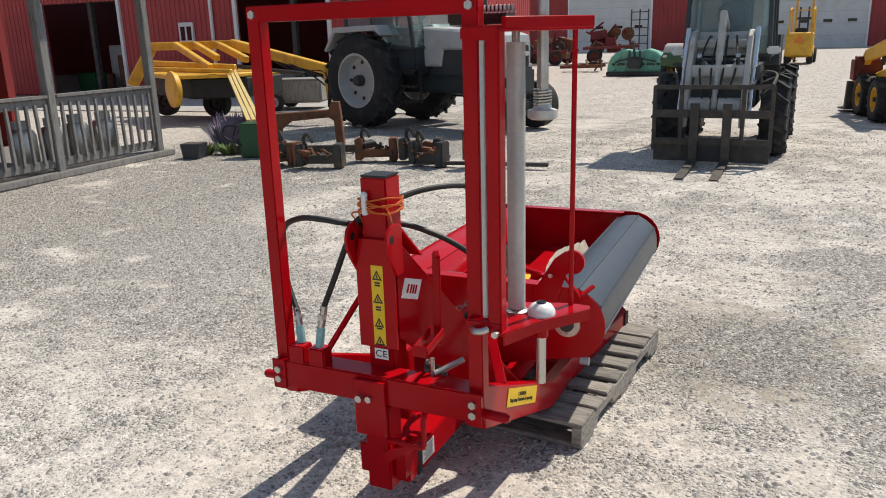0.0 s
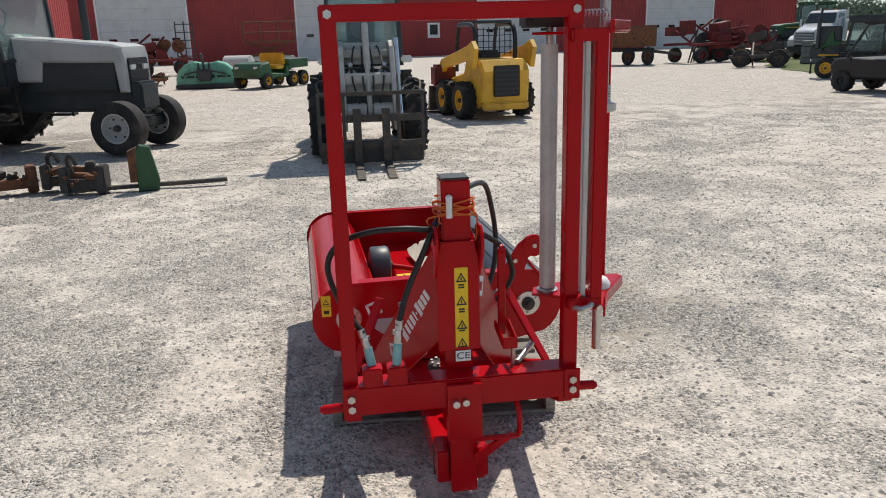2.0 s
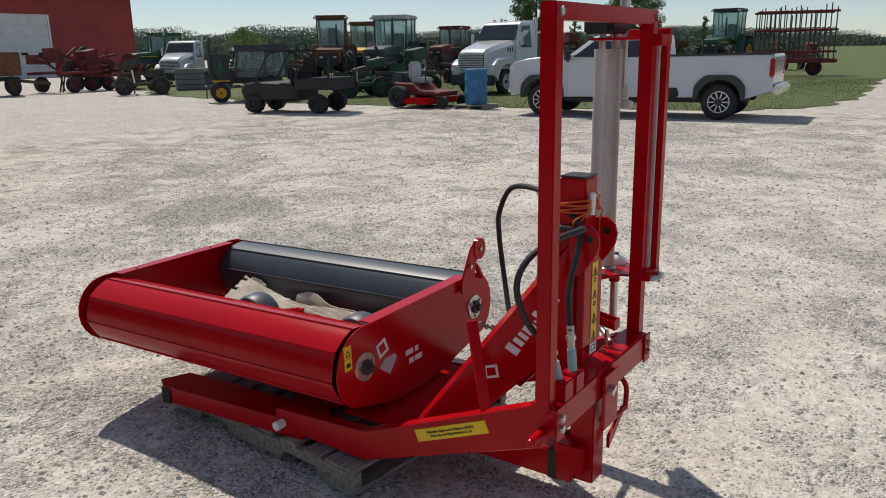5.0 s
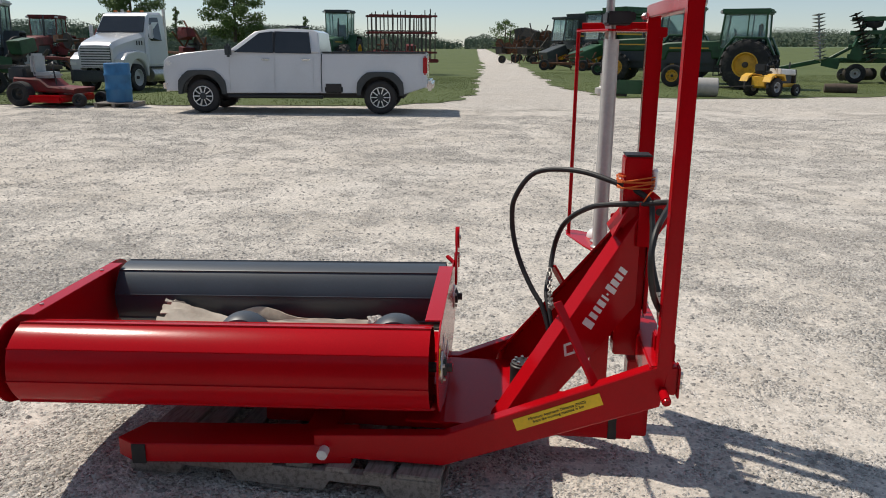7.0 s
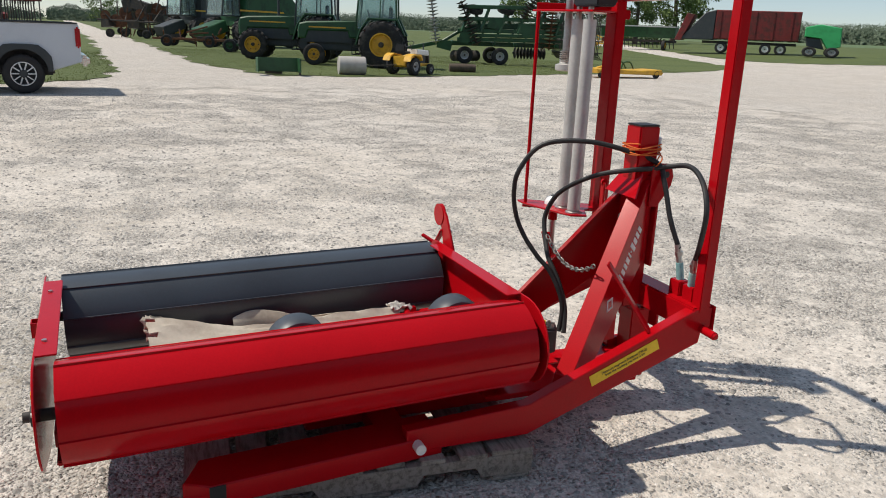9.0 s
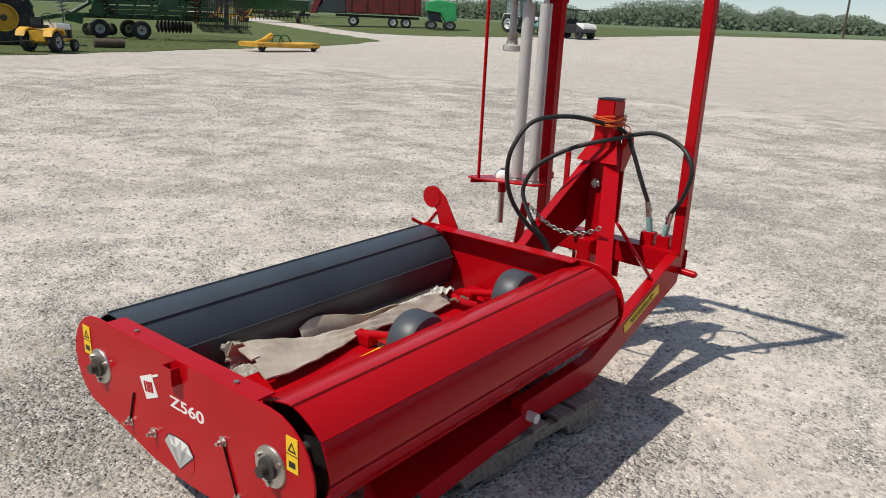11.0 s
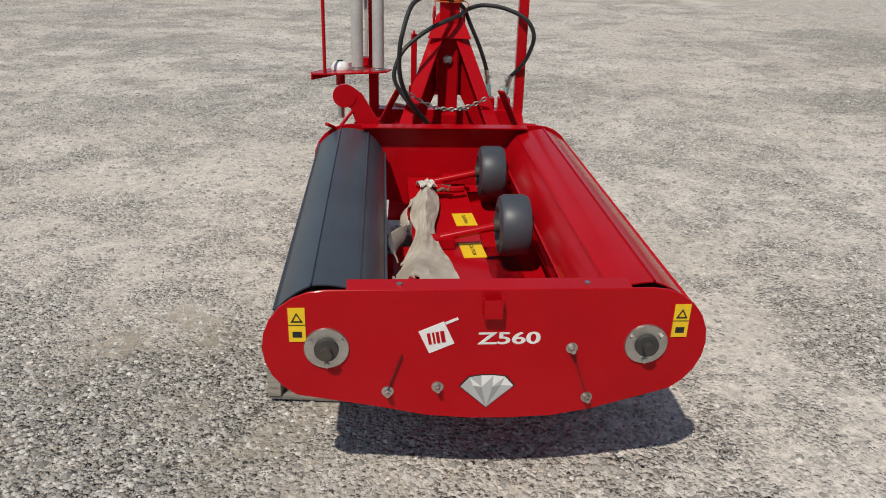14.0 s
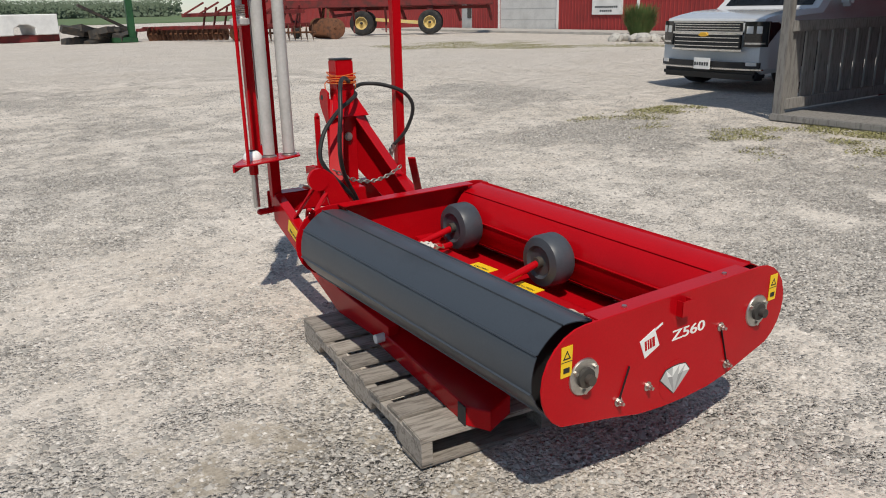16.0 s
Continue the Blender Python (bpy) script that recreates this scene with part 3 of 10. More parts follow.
def blades(count, seed, poly, x0, x1, y0, y1, hmin, hmax):
    r = np.random.RandomState(seed)
    x, y = r.uniform(x0, x1, count), r.uniform(y0, y1, count)
    ok = inside(x, y, poly)
    x, y = x[ok], y[ok]
    k = len(x)
    h = hmin + (hmax - hmin) * r.rand(k) * (0.3 + np_noise(x, y, 0.5, 5))
    a = r.rand(k) * 6.283
    w = 0.006 + 0.01 * r.rand(k)
    lean = h * 0.5 * r.rand(k)
    dx, dy = np.cos(a), np.sin(a)
    z = np.full(k, 0.008)
    v = np.stack([np.stack([x - dx * w, y - dy * w, z], -1), np.stack([x + dx * w, y + dy * w, z], -1), np.stack([x - dy * lean, y + dx * lean, z + h], -1)], 1)
    return v.reshape(-1, 3), np.arange(k * 3).reshape(-1, 3)


BLADES = island_material("blade_tones", [(0.115, 0.148, 0.038), (0.135, 0.165, 0.046), (0.160, 0.165, 0.062), (0.095, 0.128, 0.034)], 0.8)
gv, gf = blades(60000, 31, LAWN_N, 13.6, 34, 2.0, 22, 0.015, 0.045)
soup("grass_blades_north", gv, gf, BLADES, "blades of rough mown grass", "grass")
gv, gf = blades(70000, 32, LAWN_E, 19, 42, -24, 0.5, 0.012, 0.035)
soup("grass_blades_east", gv, gf, BLADES, "blades of mown grass", "grass")


# ---- buildings ----
def corrugated(name, axis, fixed, lo, hi, z0, z1, out, mat, parent=None, pitch=0.23, depth=0.02, thick=0.12):
    """Ribbed sheet siding along x or y at a fixed other coordinate; out is the side that it faces (+1 or -1)."""
    b = bmesh.new()
    n = max(1, int(round((hi - lo) / pitch)))
    pts = []
    for i in range(n):
        a = lo + (hi - lo) * i / n
        w = (hi - lo) / n
        pts += [(a, 0.0), (a + w * 0.72, 0.0), (a + w * 0.78, depth), (a + w * 0.94, depth)]
    pts.append((hi, 0.0))
    for i in range(len(pts) - 1):
        (a, d), (c, e) = pts[i], pts[i + 1]
        q = []
        for s, dd, z in ((a, d, z0), (c, e, z0), (c, e, z1), (a, d, z1)):
            q.append((s, fixed + out * dd, z) if axis == "x" else (fixed + out * dd, s, z))
        b.faces.new([b.verts.new(v) for v in q])
    bmesh.ops.remove_doubles(b, verts=b.verts[:], dist=0.0005)
    c = ((lo + hi) / 2, fixed - out * (thick / 2 + 0.004), (z0 + z1) / 2)
    s = (hi - lo, thick, z1 - z0)
    if axis == "y":
        c, s = (c[1], c[0], c[2]), (s[1], s[0], s[2])
    box(b, c, s)
    return part(name, b, mat, parent, smooth=0)


def plain(name, c, s, mat, parent=None, label="", bevel=0.0):
    b = bmesh.new()
    box(b, c, s, bevel=bevel)
    return part(name, b, mat, parent, label)


# long machine shed to the north
shed = thing("machine_shed", "long red metal machine shed with white overhead doors", "shed", (14.0, 60.0, 0.0), group="")
X0, X1, H = -38.0, 27.9, 6.2
doors = [(-27.5, -21.5), (-13.7, -7.4), (0.2, 6.4), (14.3, 20.1)]
edges = [X0] + [e for d in doors for e in d] + [X1]
for i in range(0, len(edges), 2):
    corrugated("wall_sheet", "x", 0.0, edges[i], edges[i + 1], 0.0, H, -1, BARN_RED, shed, pitch=0.30)
for a, c in doors:
    corrugated("wall_sheet", "x", 0.0, a, c, 4.7, H, -1, BARN_RED, shed, pitch=0.30)
    d = plain("overhead_door", ((a + c) / 2, 0.06, 2.35), (c - a, 0.08, 4.7), DOOR_WHITE, shed, "white sectional overhead door")
    for k in range(1, 6):
        plain("panel_joint", ((a + c) / 2, 0.018, 4.7 * k / 6), (c - a, 0.010, 0.03), SILVER, d)
    for k in range(4):
        plain("door_window", (a + (c - a) * (k + 0.6) / 4.2, 0.012, 1.75), (0.55, 0.012, 0.20), DARK_GLASS, d)
    for x in (a - 0.06, c + 0.06):
        plain("door_trim", (x, -0.02, 2.35), (0.12, 0.05, 4.7), WHITE_PAINT, shed)
plain("small_door", (-3.4, -0.03, 1.9), (0.95, 0.06, 1.1), WHITE_PAINT, shed)
plain("door_window", (-3.4, -0.066, 1.95), (0.6, 0.012, 0.75), DARK_GLASS, shed)
corrugated("wall_sheet", "y", X1, 0.0, 24.0, 0.0, H, 1, BARN_RED, shed, pitch=0.6)
corrugated("wall_sheet", "y", X0, 0.0, 24.0, 0.0, H, -1, BARN_RED, shed, pitch=0.6)
corrugated("wall_sheet", "x", 24.0, X0, X1, 0.0, H, 1, BARN_RED, shed, pitch=0.6)
bm = bmesh.new()
prism(bm, [(-0.7, H - 0.02), (12.0, H + 3.6), (24.7, H - 0.02), (24.7, H + 0.14), (12.0, H + 3.78), (-0.7, H + 0.14)], "x", X0 - 0.4, X1 + 0.4)
part("roof", bm, SILVER, shed, "pale metal roof")
for x in (X0 + 0.05, X1 - 0.05):
    bm = bmesh.new()
    prism(bm, [(0.0, H), (24.0, H), (12.0, H + 3.55)], "x", x - 0.05, x + 0.05)
    part("gable", bm, BARN_RED, shed)

# red barn to the north-west, with two open bays
barn = thing("barn", "red ribbed metal barn with two dark open bays", "barn", (-9.3, 18.5, 0.0))
BH = 4.6
bays = [(-4.2, -1.25), (-11.4, -8.3)]
for a, c in ((-30.0, -11.4), (-8.3, -4.2), (-1.25, 0.3)):
    corrugated("wall_sheet", "x", 0.0, a, c, 0.0, BH, -1, SIDING_RED, barn, pitch=0.17, depth=0.025)
for a, c in bays:
    corrugated("wall_sheet", "x", 0.0, a, c, 2.75, BH, -1, SIDING_RED, barn, pitch=0.17, depth=0.025)
    for x in (a, c):
        plain("bay_trim", (x, -0.04, 1.40), (0.10, 0.08, 2.8), WHITE_PAINT, barn)
    plain("bay_post", ((a + c) / 2 + 0.3, 0.15, 1.38), (0.14, 0.14, 2.75), DARK_STEEL, barn)
win = plain("window", (-5.90, -0.05, 1.78), (0.50, 0.07, 0.55), WHITE_PAINT, barn, "small white framed window")
for x in (-6.01, -5.79):
    plain("pane", (x, -0.088, 1.75), (0.15, 0.012, 0.38), DARK_GLASS, win)
plain("downpipe", (-4.98, -0.08, 2.0), (0.07, 0.07, 4.0), WHITE_PAINT, barn, "white downpipe")
corrugated("wall_sheet", "y", 0.3, 0.0, 14.0, 0.0, BH, 1, SIDING_RED, barn, pitch=0.3)
corrugated("wall_sheet", "y", -30.0, 0.0, 14.0, 0.0, BH, -1, BARN_RED, barn, pitch=0.6)
corrugated("wall_sheet", "x", 14.0, -30.0, 0.3, 0.0, BH, 1, BARN_RED, barn, pitch=0.6)
bm = bmesh.new()
prism(bm, [(-0.6, BH), (7.0, BH + 2.6), (14.6, BH), (14.6, BH + 0.1), (7.0, BH + 2.72), (-0.6, BH + 0.1)], "x", -30.4, 0.7)
part("roof", bm, SILVER, barn, "pale metal roof")
plain("floor_slab", (-14.85, 6.9, 0.02), (30.0, 13.8, 0.04), CONCRETE, barn)
# stored clutter in the bays
r = random.Random(5)
for k in range(26):
    x = r.choice((r.uniform(-4.0, -1.5), r.uniform(-11.2, -8.5)))
    y = 18.5 + r.uniform(1.2, 6.0)
    w, d, h = r.uniform(0.3, 1.1), r.uniform(0.3, 0.9), r.uniform(0.3, 1.5)
    bm = bmesh.new()
    box(bm, (0, 0, h / 2), (w, d, h), bevel=0.03)
    cr = tagged(part("storage_crate", bm, r.choice((DARK_STEEL, RUST, SILVER, WHITE_PAINT, CHARCOAL, GREEN)), None), "box of stored workshop goods in the open barn bay", "crate", "stored goods")
    cr.matrix_world = pose(-9.3 + x, y, 0.04, 0, 0, r.uniform(-40, 40))
plain_apron = plain("apron", (-11.5, 16.2, 0.004), (11.0, 4.4, 0.03), CONCRETE, None)
tagged(plain_apron, "pale concrete apron before the open barn", "concrete apron", kind="structure")

# building with a covered timber porch to the west
porch = thing("porch_building", "red building with a weathered timber porch", "building", (-7.5, 4.3, 0.0))
plain("porch_deck", (-1.37, 0.06, 0.035), (2.86, 8.2, 0.07), PORCH_WOOD, porch)
corrugated("wall_sheet", "y", -2.8, -4.2, 3.55, 0.0, 3.2, 1, BARN_RED, porch, pitch=0.17, depth=0.025)
corrugated("wall_sheet", "x", 4.2, -9.0, -2.8, 0.0, 3.2, 1, BARN_RED, porch, pitch=0.3)
corrugated("wall_sheet", "x", -4.2, -9.0, -2.8, 0.0, 3.2, -1, BARN_RED, porch, pitch=0.3)
corrugated("wall_sheet", "y", -9.0, -4.2, 4.2, 0.0, 3.2, -1, BARN_RED, porch, pitch=0.6)
bm = bmesh.new()
prism(bm, [(-9.4, 3.2), (-6.0, 4.4), (0.45, 2.78), (0.45, 2.90), (-6.0, 4.54), (-9.4, 3.32)], "y", -4.35, 4.35)
part("roof", bm, SILVER, porch, "metal porch roof")
posts = [(-0.02, -4.0), (-0.02, -1.45), (-0.02, 2.33), (-0.02, 3.98)]
for x, y in posts:
    bm = bmesh.new()
    box(bm, (x, y, 1.40), (0.105, 0.105, 2.80), bevel=0.008)
    part("porch_post", bm, PORCH_WOOD, porch)
for (x, ya), (_, yb) in ((posts[1], posts[2]), (posts[2], posts[3])):
    L = yb - ya - 0.125
    c = (ya + yb) / 2
    for z, h in ((0.93, 0.035), (0.86, 0.09), (0.17, 0.10)):
        bm = bmesh.new()
        box(bm, (x, c, z), (0.12 if h < 0.04 else 0.04, L, h), bevel=0.004)
        part("rail", bm, PORCH_WOOD, porch)
    n = int(L / 0.125)
    for k in range(n):
        bm = bmesh.new()
        box(bm, (x + 0.03, ya + 0.125 + (L - 0.1) * k / (n - 1), 0.52), (0.035, 0.035, 0.66), rot=((k * 37 % 5 - 2) * 0.9, 0, 0), bevel=0.003)
        part("baluster", bm, PORCH_WOOD, porch)
# boarded rail on the south end
for k in range(9):
    bm = bmesh.new()
    box(bm, (-0.25 - 0.29 * k, -4.0, 0.55), (0.235, 0.025, 0.86), bevel=0.004)
    part("rail_board", bm, PORCH_WOOD, porch)
for z in (1.02, 0.17):
    bm = bmesh.new()
    box(bm, (-1.35, -3.96, z), (2.62, 0.05, 0.12), bevel=0.006)
    part("rail", bm, PORCH_WOOD, porch)
bm = bmesh.new()
box(bm, (0.085, 0.06, 0.035), (0.05, 8.2, 0.07), bevel=0.01)
part("deck_edge", bm, PORCH_WOOD, porch)
bm = bmesh.new()
box(bm, (0.05, 2.33, 2.42), (0.13, 0.15, 0.22), bevel=0.02)
part("porch_lamp", bm, CHARCOAL, porch, "small dark wall lantern")

# red barn to the south-west with an overhead door and a sign
barn2 = thing("red_barn", "red ribbed metal barn with a white overhead door", "barn", (-28.0, -24.0, 0.0))
for a, c in ((-40.0, -8.35), (-7.35, -4.83), (-0.37, 30.0)):
    corrugated("wall_sheet", "y", 0.0, a, c, 0.0, 4.6, 1, BARN_RED, barn2, pitch=0.22, depth=0.025)
for a, c, h in ((-8.35, -7.35, 2.15), (-4.83, -0.37, 3.4)):
    corrugated("wall_sheet", "y", 0.0, a, c, h, 4.6, 1, BARN_RED, barn2, pitch=0.22, depth=0.025)
plain("entry_door", (-0.05, -7.85, 1.07), (0.06, 1.0, 2.14), SILVER, barn2, "grey steel entry door")
plain("door_window", (-0.01, -7.6, 1.3), (0.03, 0.35, 1.3), DARK_GLASS, barn2)
od = plain("overhead_door", (-0.06, -2.6, 1.7), (0.08, 4.46, 3.4), DOOR_WHITE, barn2, "white sectional overhead door")
for k in range(1, 6):
    plain("panel_joint", (-0.018, -2.6, 3.4 * k / 6), (0.010, 4.46, 0.025), SILVER, od)
for y in (-4.9, -0.3):
    plain("door_trim", (0.02, y, 1.7), (0.06, 0.12, 3.4), WHITE_PAINT, barn2)
plain("corner_trim", (0.04, 4.9, 2.3), (0.05, 0.14, 4.6), WHITE_PAINT, barn2)
sg = plain("sign_board", (0.05, 3.05, 1.75), (0.04, 1.9, 1.9), WHITE_PAINT, barn2, "white sign board with small dark print")
for k, (w, y) in enumerate(((1.5, 0.0), (0.9, 0.1))):
    for j in range(int(w / 0.13)):
        plain("print_bar", (0.073, 3.05 - w / 2 + 0.13 * j + 0.05, 1.15 - 0.18 * k), (0.008, 0.09, 0.09), CHARCOAL, sg)
bm = bmesh.new()
prism(bm, [(0.5, 4.6), (-7.0, 7.2), (-14.5, 4.6), (-14.5, 4.72), (-7.0, 7.32), (0.5, 4.72)], "y", -40.3, 30.3)
part("roof", bm, SILVER, barn2, "pale metal roof")
corrugated("wall_sheet", "x", 30.0, -14.0, 0.0, 0.0, 4.6, 1, BARN_RED, barn2, pitch=0.4)
corrugated("wall_sheet", "y", -14.0, -40.0, 30.0, 0.0, 4.6, -1, BARN_RED, barn2, pitch=0.8)
plain_walk = plain("footpath", (-26.6, -22.0, 0.05), (2.6, 30.0, 0.10), CONCRETE)
tagged(plain_walk, "low concrete path along the red barn", "path", kind="structure")


# ---- the red bale wrapper on its pallet ----
WRAP_AT = (-0.9, 2.9, 0.0)
wrapper = thing("bale_wrapper", "new red tractor-mounted round bale wrapper standing on a wooden pallet", "farm machine", WRAP_AT)
HEAD = Matrix.Translation((-1.008, 1.88, 0)) @ Matrix.Rotation(radians(-3.3), 4, "Z")
TO_BASE = Matrix.Translation((-WRAP_AT[0], -WRAP_AT[1], 0))


def head(name, bm, mat, parent=None, label="", smooth=35):
    """A part of the carrying frame: u across, v along, z up from the middle of the head beam."""
    bm.transform(TO_BASE @ HEAD)
    return part(name, bm, mat, parent or wrapper, label, smooth)


# the table sits slightly askew and tipped on its slewing ring
PIVOT = Matrix.Translation((-0.897, 3.985, 0.42))
TABLE = TO_BASE @ PIVOT @ Matrix.Rotation(radians(-1.35), 4, "Z") @ Matrix.Rotation(radians(-0.95), 4, "X") @ PIVOT.inverted()


def table(name, bm, mat, parent=None, label="", smooth=35):
    """A part of the turning table, drawn square and then set askew with it."""
    bm.transform(TABLE)
    return part(name, bm, mat, parent or wrapper, label, smooth)


# head beam, posts and crossbar
bm = bmesh.new()
box(bm, (0, 0.035, 0.447), (0.70, 0.085, 0.092), bevel=0.005)
head_beam = head("head_beam", bm, RED)
for side in (-1, 1):
    bm = bmesh.new()
    box(bm, (side * 0.334, 0.035, 1.005), (0.044, 0.044, 1.06), bevel=0.003)
    box(bm, (side * 0.334, -0.010, 0.445), (0.05, 0.006, 0.10), bevel=0.002)
    head("gantry_post", bm, RED)
    for z in (0.430, 0.462):
        bm = bmesh.new()
        bolt_head(bm, (side * 0.334, -0.013, z), (0, -1, 0), 0.012, 0.010)
        head("bolt", bm, STEEL, head_beam)
    bm = bmesh.new()
    rod(bm, (side * 0.345, 0.035, 0.415), (side * 0.42, 0.035, 0.412), 0.0145)
    rod(bm, (side * 0.415, 0.035, 0.412), (side * 0.428, 0.035, 0.412), 0.0145, 0.009)
    head("hitch_pin", bm, RED)
bm = bmesh.new()
box(bm, (0, 0.035, 1.540), (0.715, 0.046, 0.044), bevel=0.004)
crossbar = head("crossbar", bm, RED)
for side in (-1, 1):
    bm = bmesh.new()
    bolt_head(bm, (side * 0.334, 0.012, 1.538), (0, -1, 0), 0.012, 0.007)
    head("bolt", bm, STEEL, crossbar)

# centre mast with its foot
bm = bmesh.new()
box(bm, (0, 0.107, 0.74), (0.086, 0.086, 0.68), bevel=0.005)
mast = head("mast", bm, RED)
# black plate on top stands for the shade inside the open tube
bm = bmesh.new()
box(bm, (0, 0.107, 1.082), (0.084, 0.084, 0.006), bevel=0.002)
head("mast_opening_shade", bm, BLACK, mast, "black plate for the shade in the open mast tube")
bm = bmesh.new()
prism(bm, [(-0.064, 0.56), (0.064, 0.56), (0.064, 0.84), (0.050, 0.90), (-0.050, 0.90), (-0.064, 0.84)], "y", 0.050, 0.062, 0.002)
for s in (-1, 1):
    prism(bm, [(0.064, 0.790), (0.034, 0.830), (0.010, 0.868), (0.004, 0.900), (0.012, 0.930), (0.034, 0.948), (0.064, 0.950), (0.100, 0.935), (0.100, 0.790)], "x", s * 0.066 - 0.005, s * 0.066 + 0.005, 0.002)
head("top_link_plate", bm, RED, mast)
# no hole is cut: a black disc on each ear gives its shade
for s in (-1, 1):
    bm = bmesh.new()
    rod(bm, (s * 0.060, 0.036, 0.908), (s * 0.072, 0.036, 0.908), 0.012, seg=18)
    head("pin_hole_shade", bm, BLACK, mast, "black disc standing in for a shaded pin hole")
bm = bmesh.new()
box(bm, (0, 0.055, 0.238), (0.082, 0.082, 0.284), bevel=0.004)
prism(bm, [(-0.052, 0.30), (0.052, 0.30), (0.052, 0.48), (-0.052, 0.48)], "y", -0.024, -0.012, 0.002)
head("mast_foot", bm, RED, mast)
for s in (-1, 1):
    bm = bmesh.new()
    box(bm, (s * 0.062, 0.085, 0.182), (0.036, 0.10, 0.100), bevel=0.003)
    head("foot_side", bm, RED, mast)
for u, h, k in ((-0.028, 0.016, 14), (0.002, 0.010, 6)):
    bm = bmesh.new()
    rod(bm, (u, -0.024, 0.425), (u, -0.026 - h, 0.425), 0.011, seg=k)
    head("bolt", bm, STEEL, mast)
bm = bmesh.new()
sweep(bm, [(0.155, 0.06, 0.40), (0.165, 0.02, 0.395), (0.17, -0.005, 0.36), (0.17, -0.005, 0.295), (0.15, -0.005, 0.285), (0.04, 0.0, 0.285)], 0.009, 8, 3)
prism(bm, [(0.03, 0.20), (0.16, 0.29), (0.145, 0.30), (0.03, 0.24)], "y", -0.01, 0.0)
head("pin_loop", bm, RED, mast)

# decal strip with warning signs
bm = bmesh.new()
box(bm, (0.008, 0.0485, 0.696), (0.040, 0.0016, 0.25))
strip = head("warning_strip", bm, YELLOW, mast, "yellow warning strip with black triangles")
def triangle(cx, cz, s, y, inner=0.62):
    """A black framed warning triangle in the plane y."""
    b = bmesh.new()
    o = [(cx - s, cz - s * 0.8), (cx + s, cz - s * 0.8), (cx, cz + s)]
    i = [(cx + (x - cx) * inner, cz - 0.05 * s + (z - cz) * inner) for x, z in o]
    O, I = [b.verts.new((x, y, z)) for x, z in o], [b.verts.new((x, y, z)) for x, z in i]
    for k in range(3):
        b.faces.new((O[k], O[(k + 1) % 3], I[(k + 1) % 3], I[k]))
    r = bmesh.ops.extrude_face_region(b, geom=b.faces[:])
    bmesh.ops.translate(b, verts=[v for v in r["geom"] if isinstance(v, bmesh.types.BMVert)], vec=(0, -0.0008 if y < 3 else 0.0008, 0))
    return b
for z in (0.800, 0.728, 0.652, 0.594):
    b2 = triangle(0.008, z - 0.01, 0.0165, 0.0474)
    box(b2, (0.008, 0.047, z - 0.012), (0.0035, 0.001, 0.011))
    head("warning_sign", b2, BLACK, strip)
bm = bmesh.new()
for z in (0.768, 0.760, 0.692, 0.684, 0.624):
    box(bm, (0.008, 0.0474, z), (0.018, 0.001, 0.005))
tagged(head("print_bars", bm, BLACK, strip), kind="stuff")
bm = bmesh.new()
box(bm, (0.010, 0.0485, 0.542), (0.046, 0.0016, 0.034))
ce = head("approval_plate", bm, WHITE, mast, "white approval sticker")
text_mesh("approval_mark", "CE", 0.030, BLACK, ce, TO_BASE @ HEAD @ pose(0.010, 0.0474, 0.542, 90, 0, 0), stretch=1.15)

# A-frame: two splayed braces from the mast down to the side arms, deep webs with a top flange
def leg_axes(s):
    """Where a brace starts, its level direction and its outward normal."""
    return Vector((s * 0.060, 0.155, 0)), Vector((s * 0.499, 0.867, 0)), Vector((s * 0.867, -0.499, 0))
def on_leg(s, a, z, off):
    p, h, o = leg_axes(s)
    return p + h * a + o * off + Vector((0, 0, z))
def brace(s):
    b = bmesh.new()
    web = [(-0.062, 0.900), (-0.040, 0.868), (0.435, 0.268), (0.450, 0.225), (0.345, 0.215), (0.075, 0.458), (-0.062, 0.585)]
    rows = [[b.verts.new(on_leg(s, x, z, off)) for x, z in web] for off in (0.023, 0.029)]
    b.faces.new(rows[0][::-1]), b.faces.new(rows[1])
    for k in range(len(web)):
        j = (k + 1) % len(web)
        b.faces.new((rows[0][k], rows[0][j], rows[1][j], rows[1][k]))
    for p, q in (((-0.062, 0.896), (0.435, 0.268)), ((0.435, 0.268), (0.450, 0.225))):
        A, B = on_leg(s, *p, -0.002), on_leg(s, *q, -0.002)
        d = (B - A).normalized()
        o = leg_axes(s)[2]
        m = Matrix((o, d.cross(o).normalized(), d)).transposed().to_4x4()
        m.translation = (A + B) / 2
        bmesh.ops.create_cube(b, size=1.0, matrix=m @ Matrix.Diagonal((0.064, 0.007, (B - A).length + 0.008, 1)))
    bmesh.ops.recalc_face_normals(b, faces=b.faces[:])
    bmesh.ops.bevel(b, geom=b.edges[:], offset=0.0015, segments=1, affect="EDGES", clamp_overlap=True)
    return b
braces = [head("frame_brace", brace(s), RED) for s in (-1, 1)]
bm = bmesh.new()
cap = [(-0.050, 0.120, 0.925), (0.050, 0.120, 0.925), (0.094, 0.176, 0.826), (-0.094, 0.176, 0.826)]
lo, hi = [bm.verts.new(p) for p in cap], [bm.verts.new((u, v + 0.006, z + 0.003)) for u, v, z in cap]
bm.faces.new(lo), bm.faces.new(hi)
for k in range(4):
    bm.faces.new((lo[k], lo[(k + 1) % 4], hi[(k + 1) % 4], hi[k]))
bmesh.ops.recalc_face_normals(bm, faces=bm.faces[:])
head("cap_plate", bm, RED)
bm = bmesh.new()
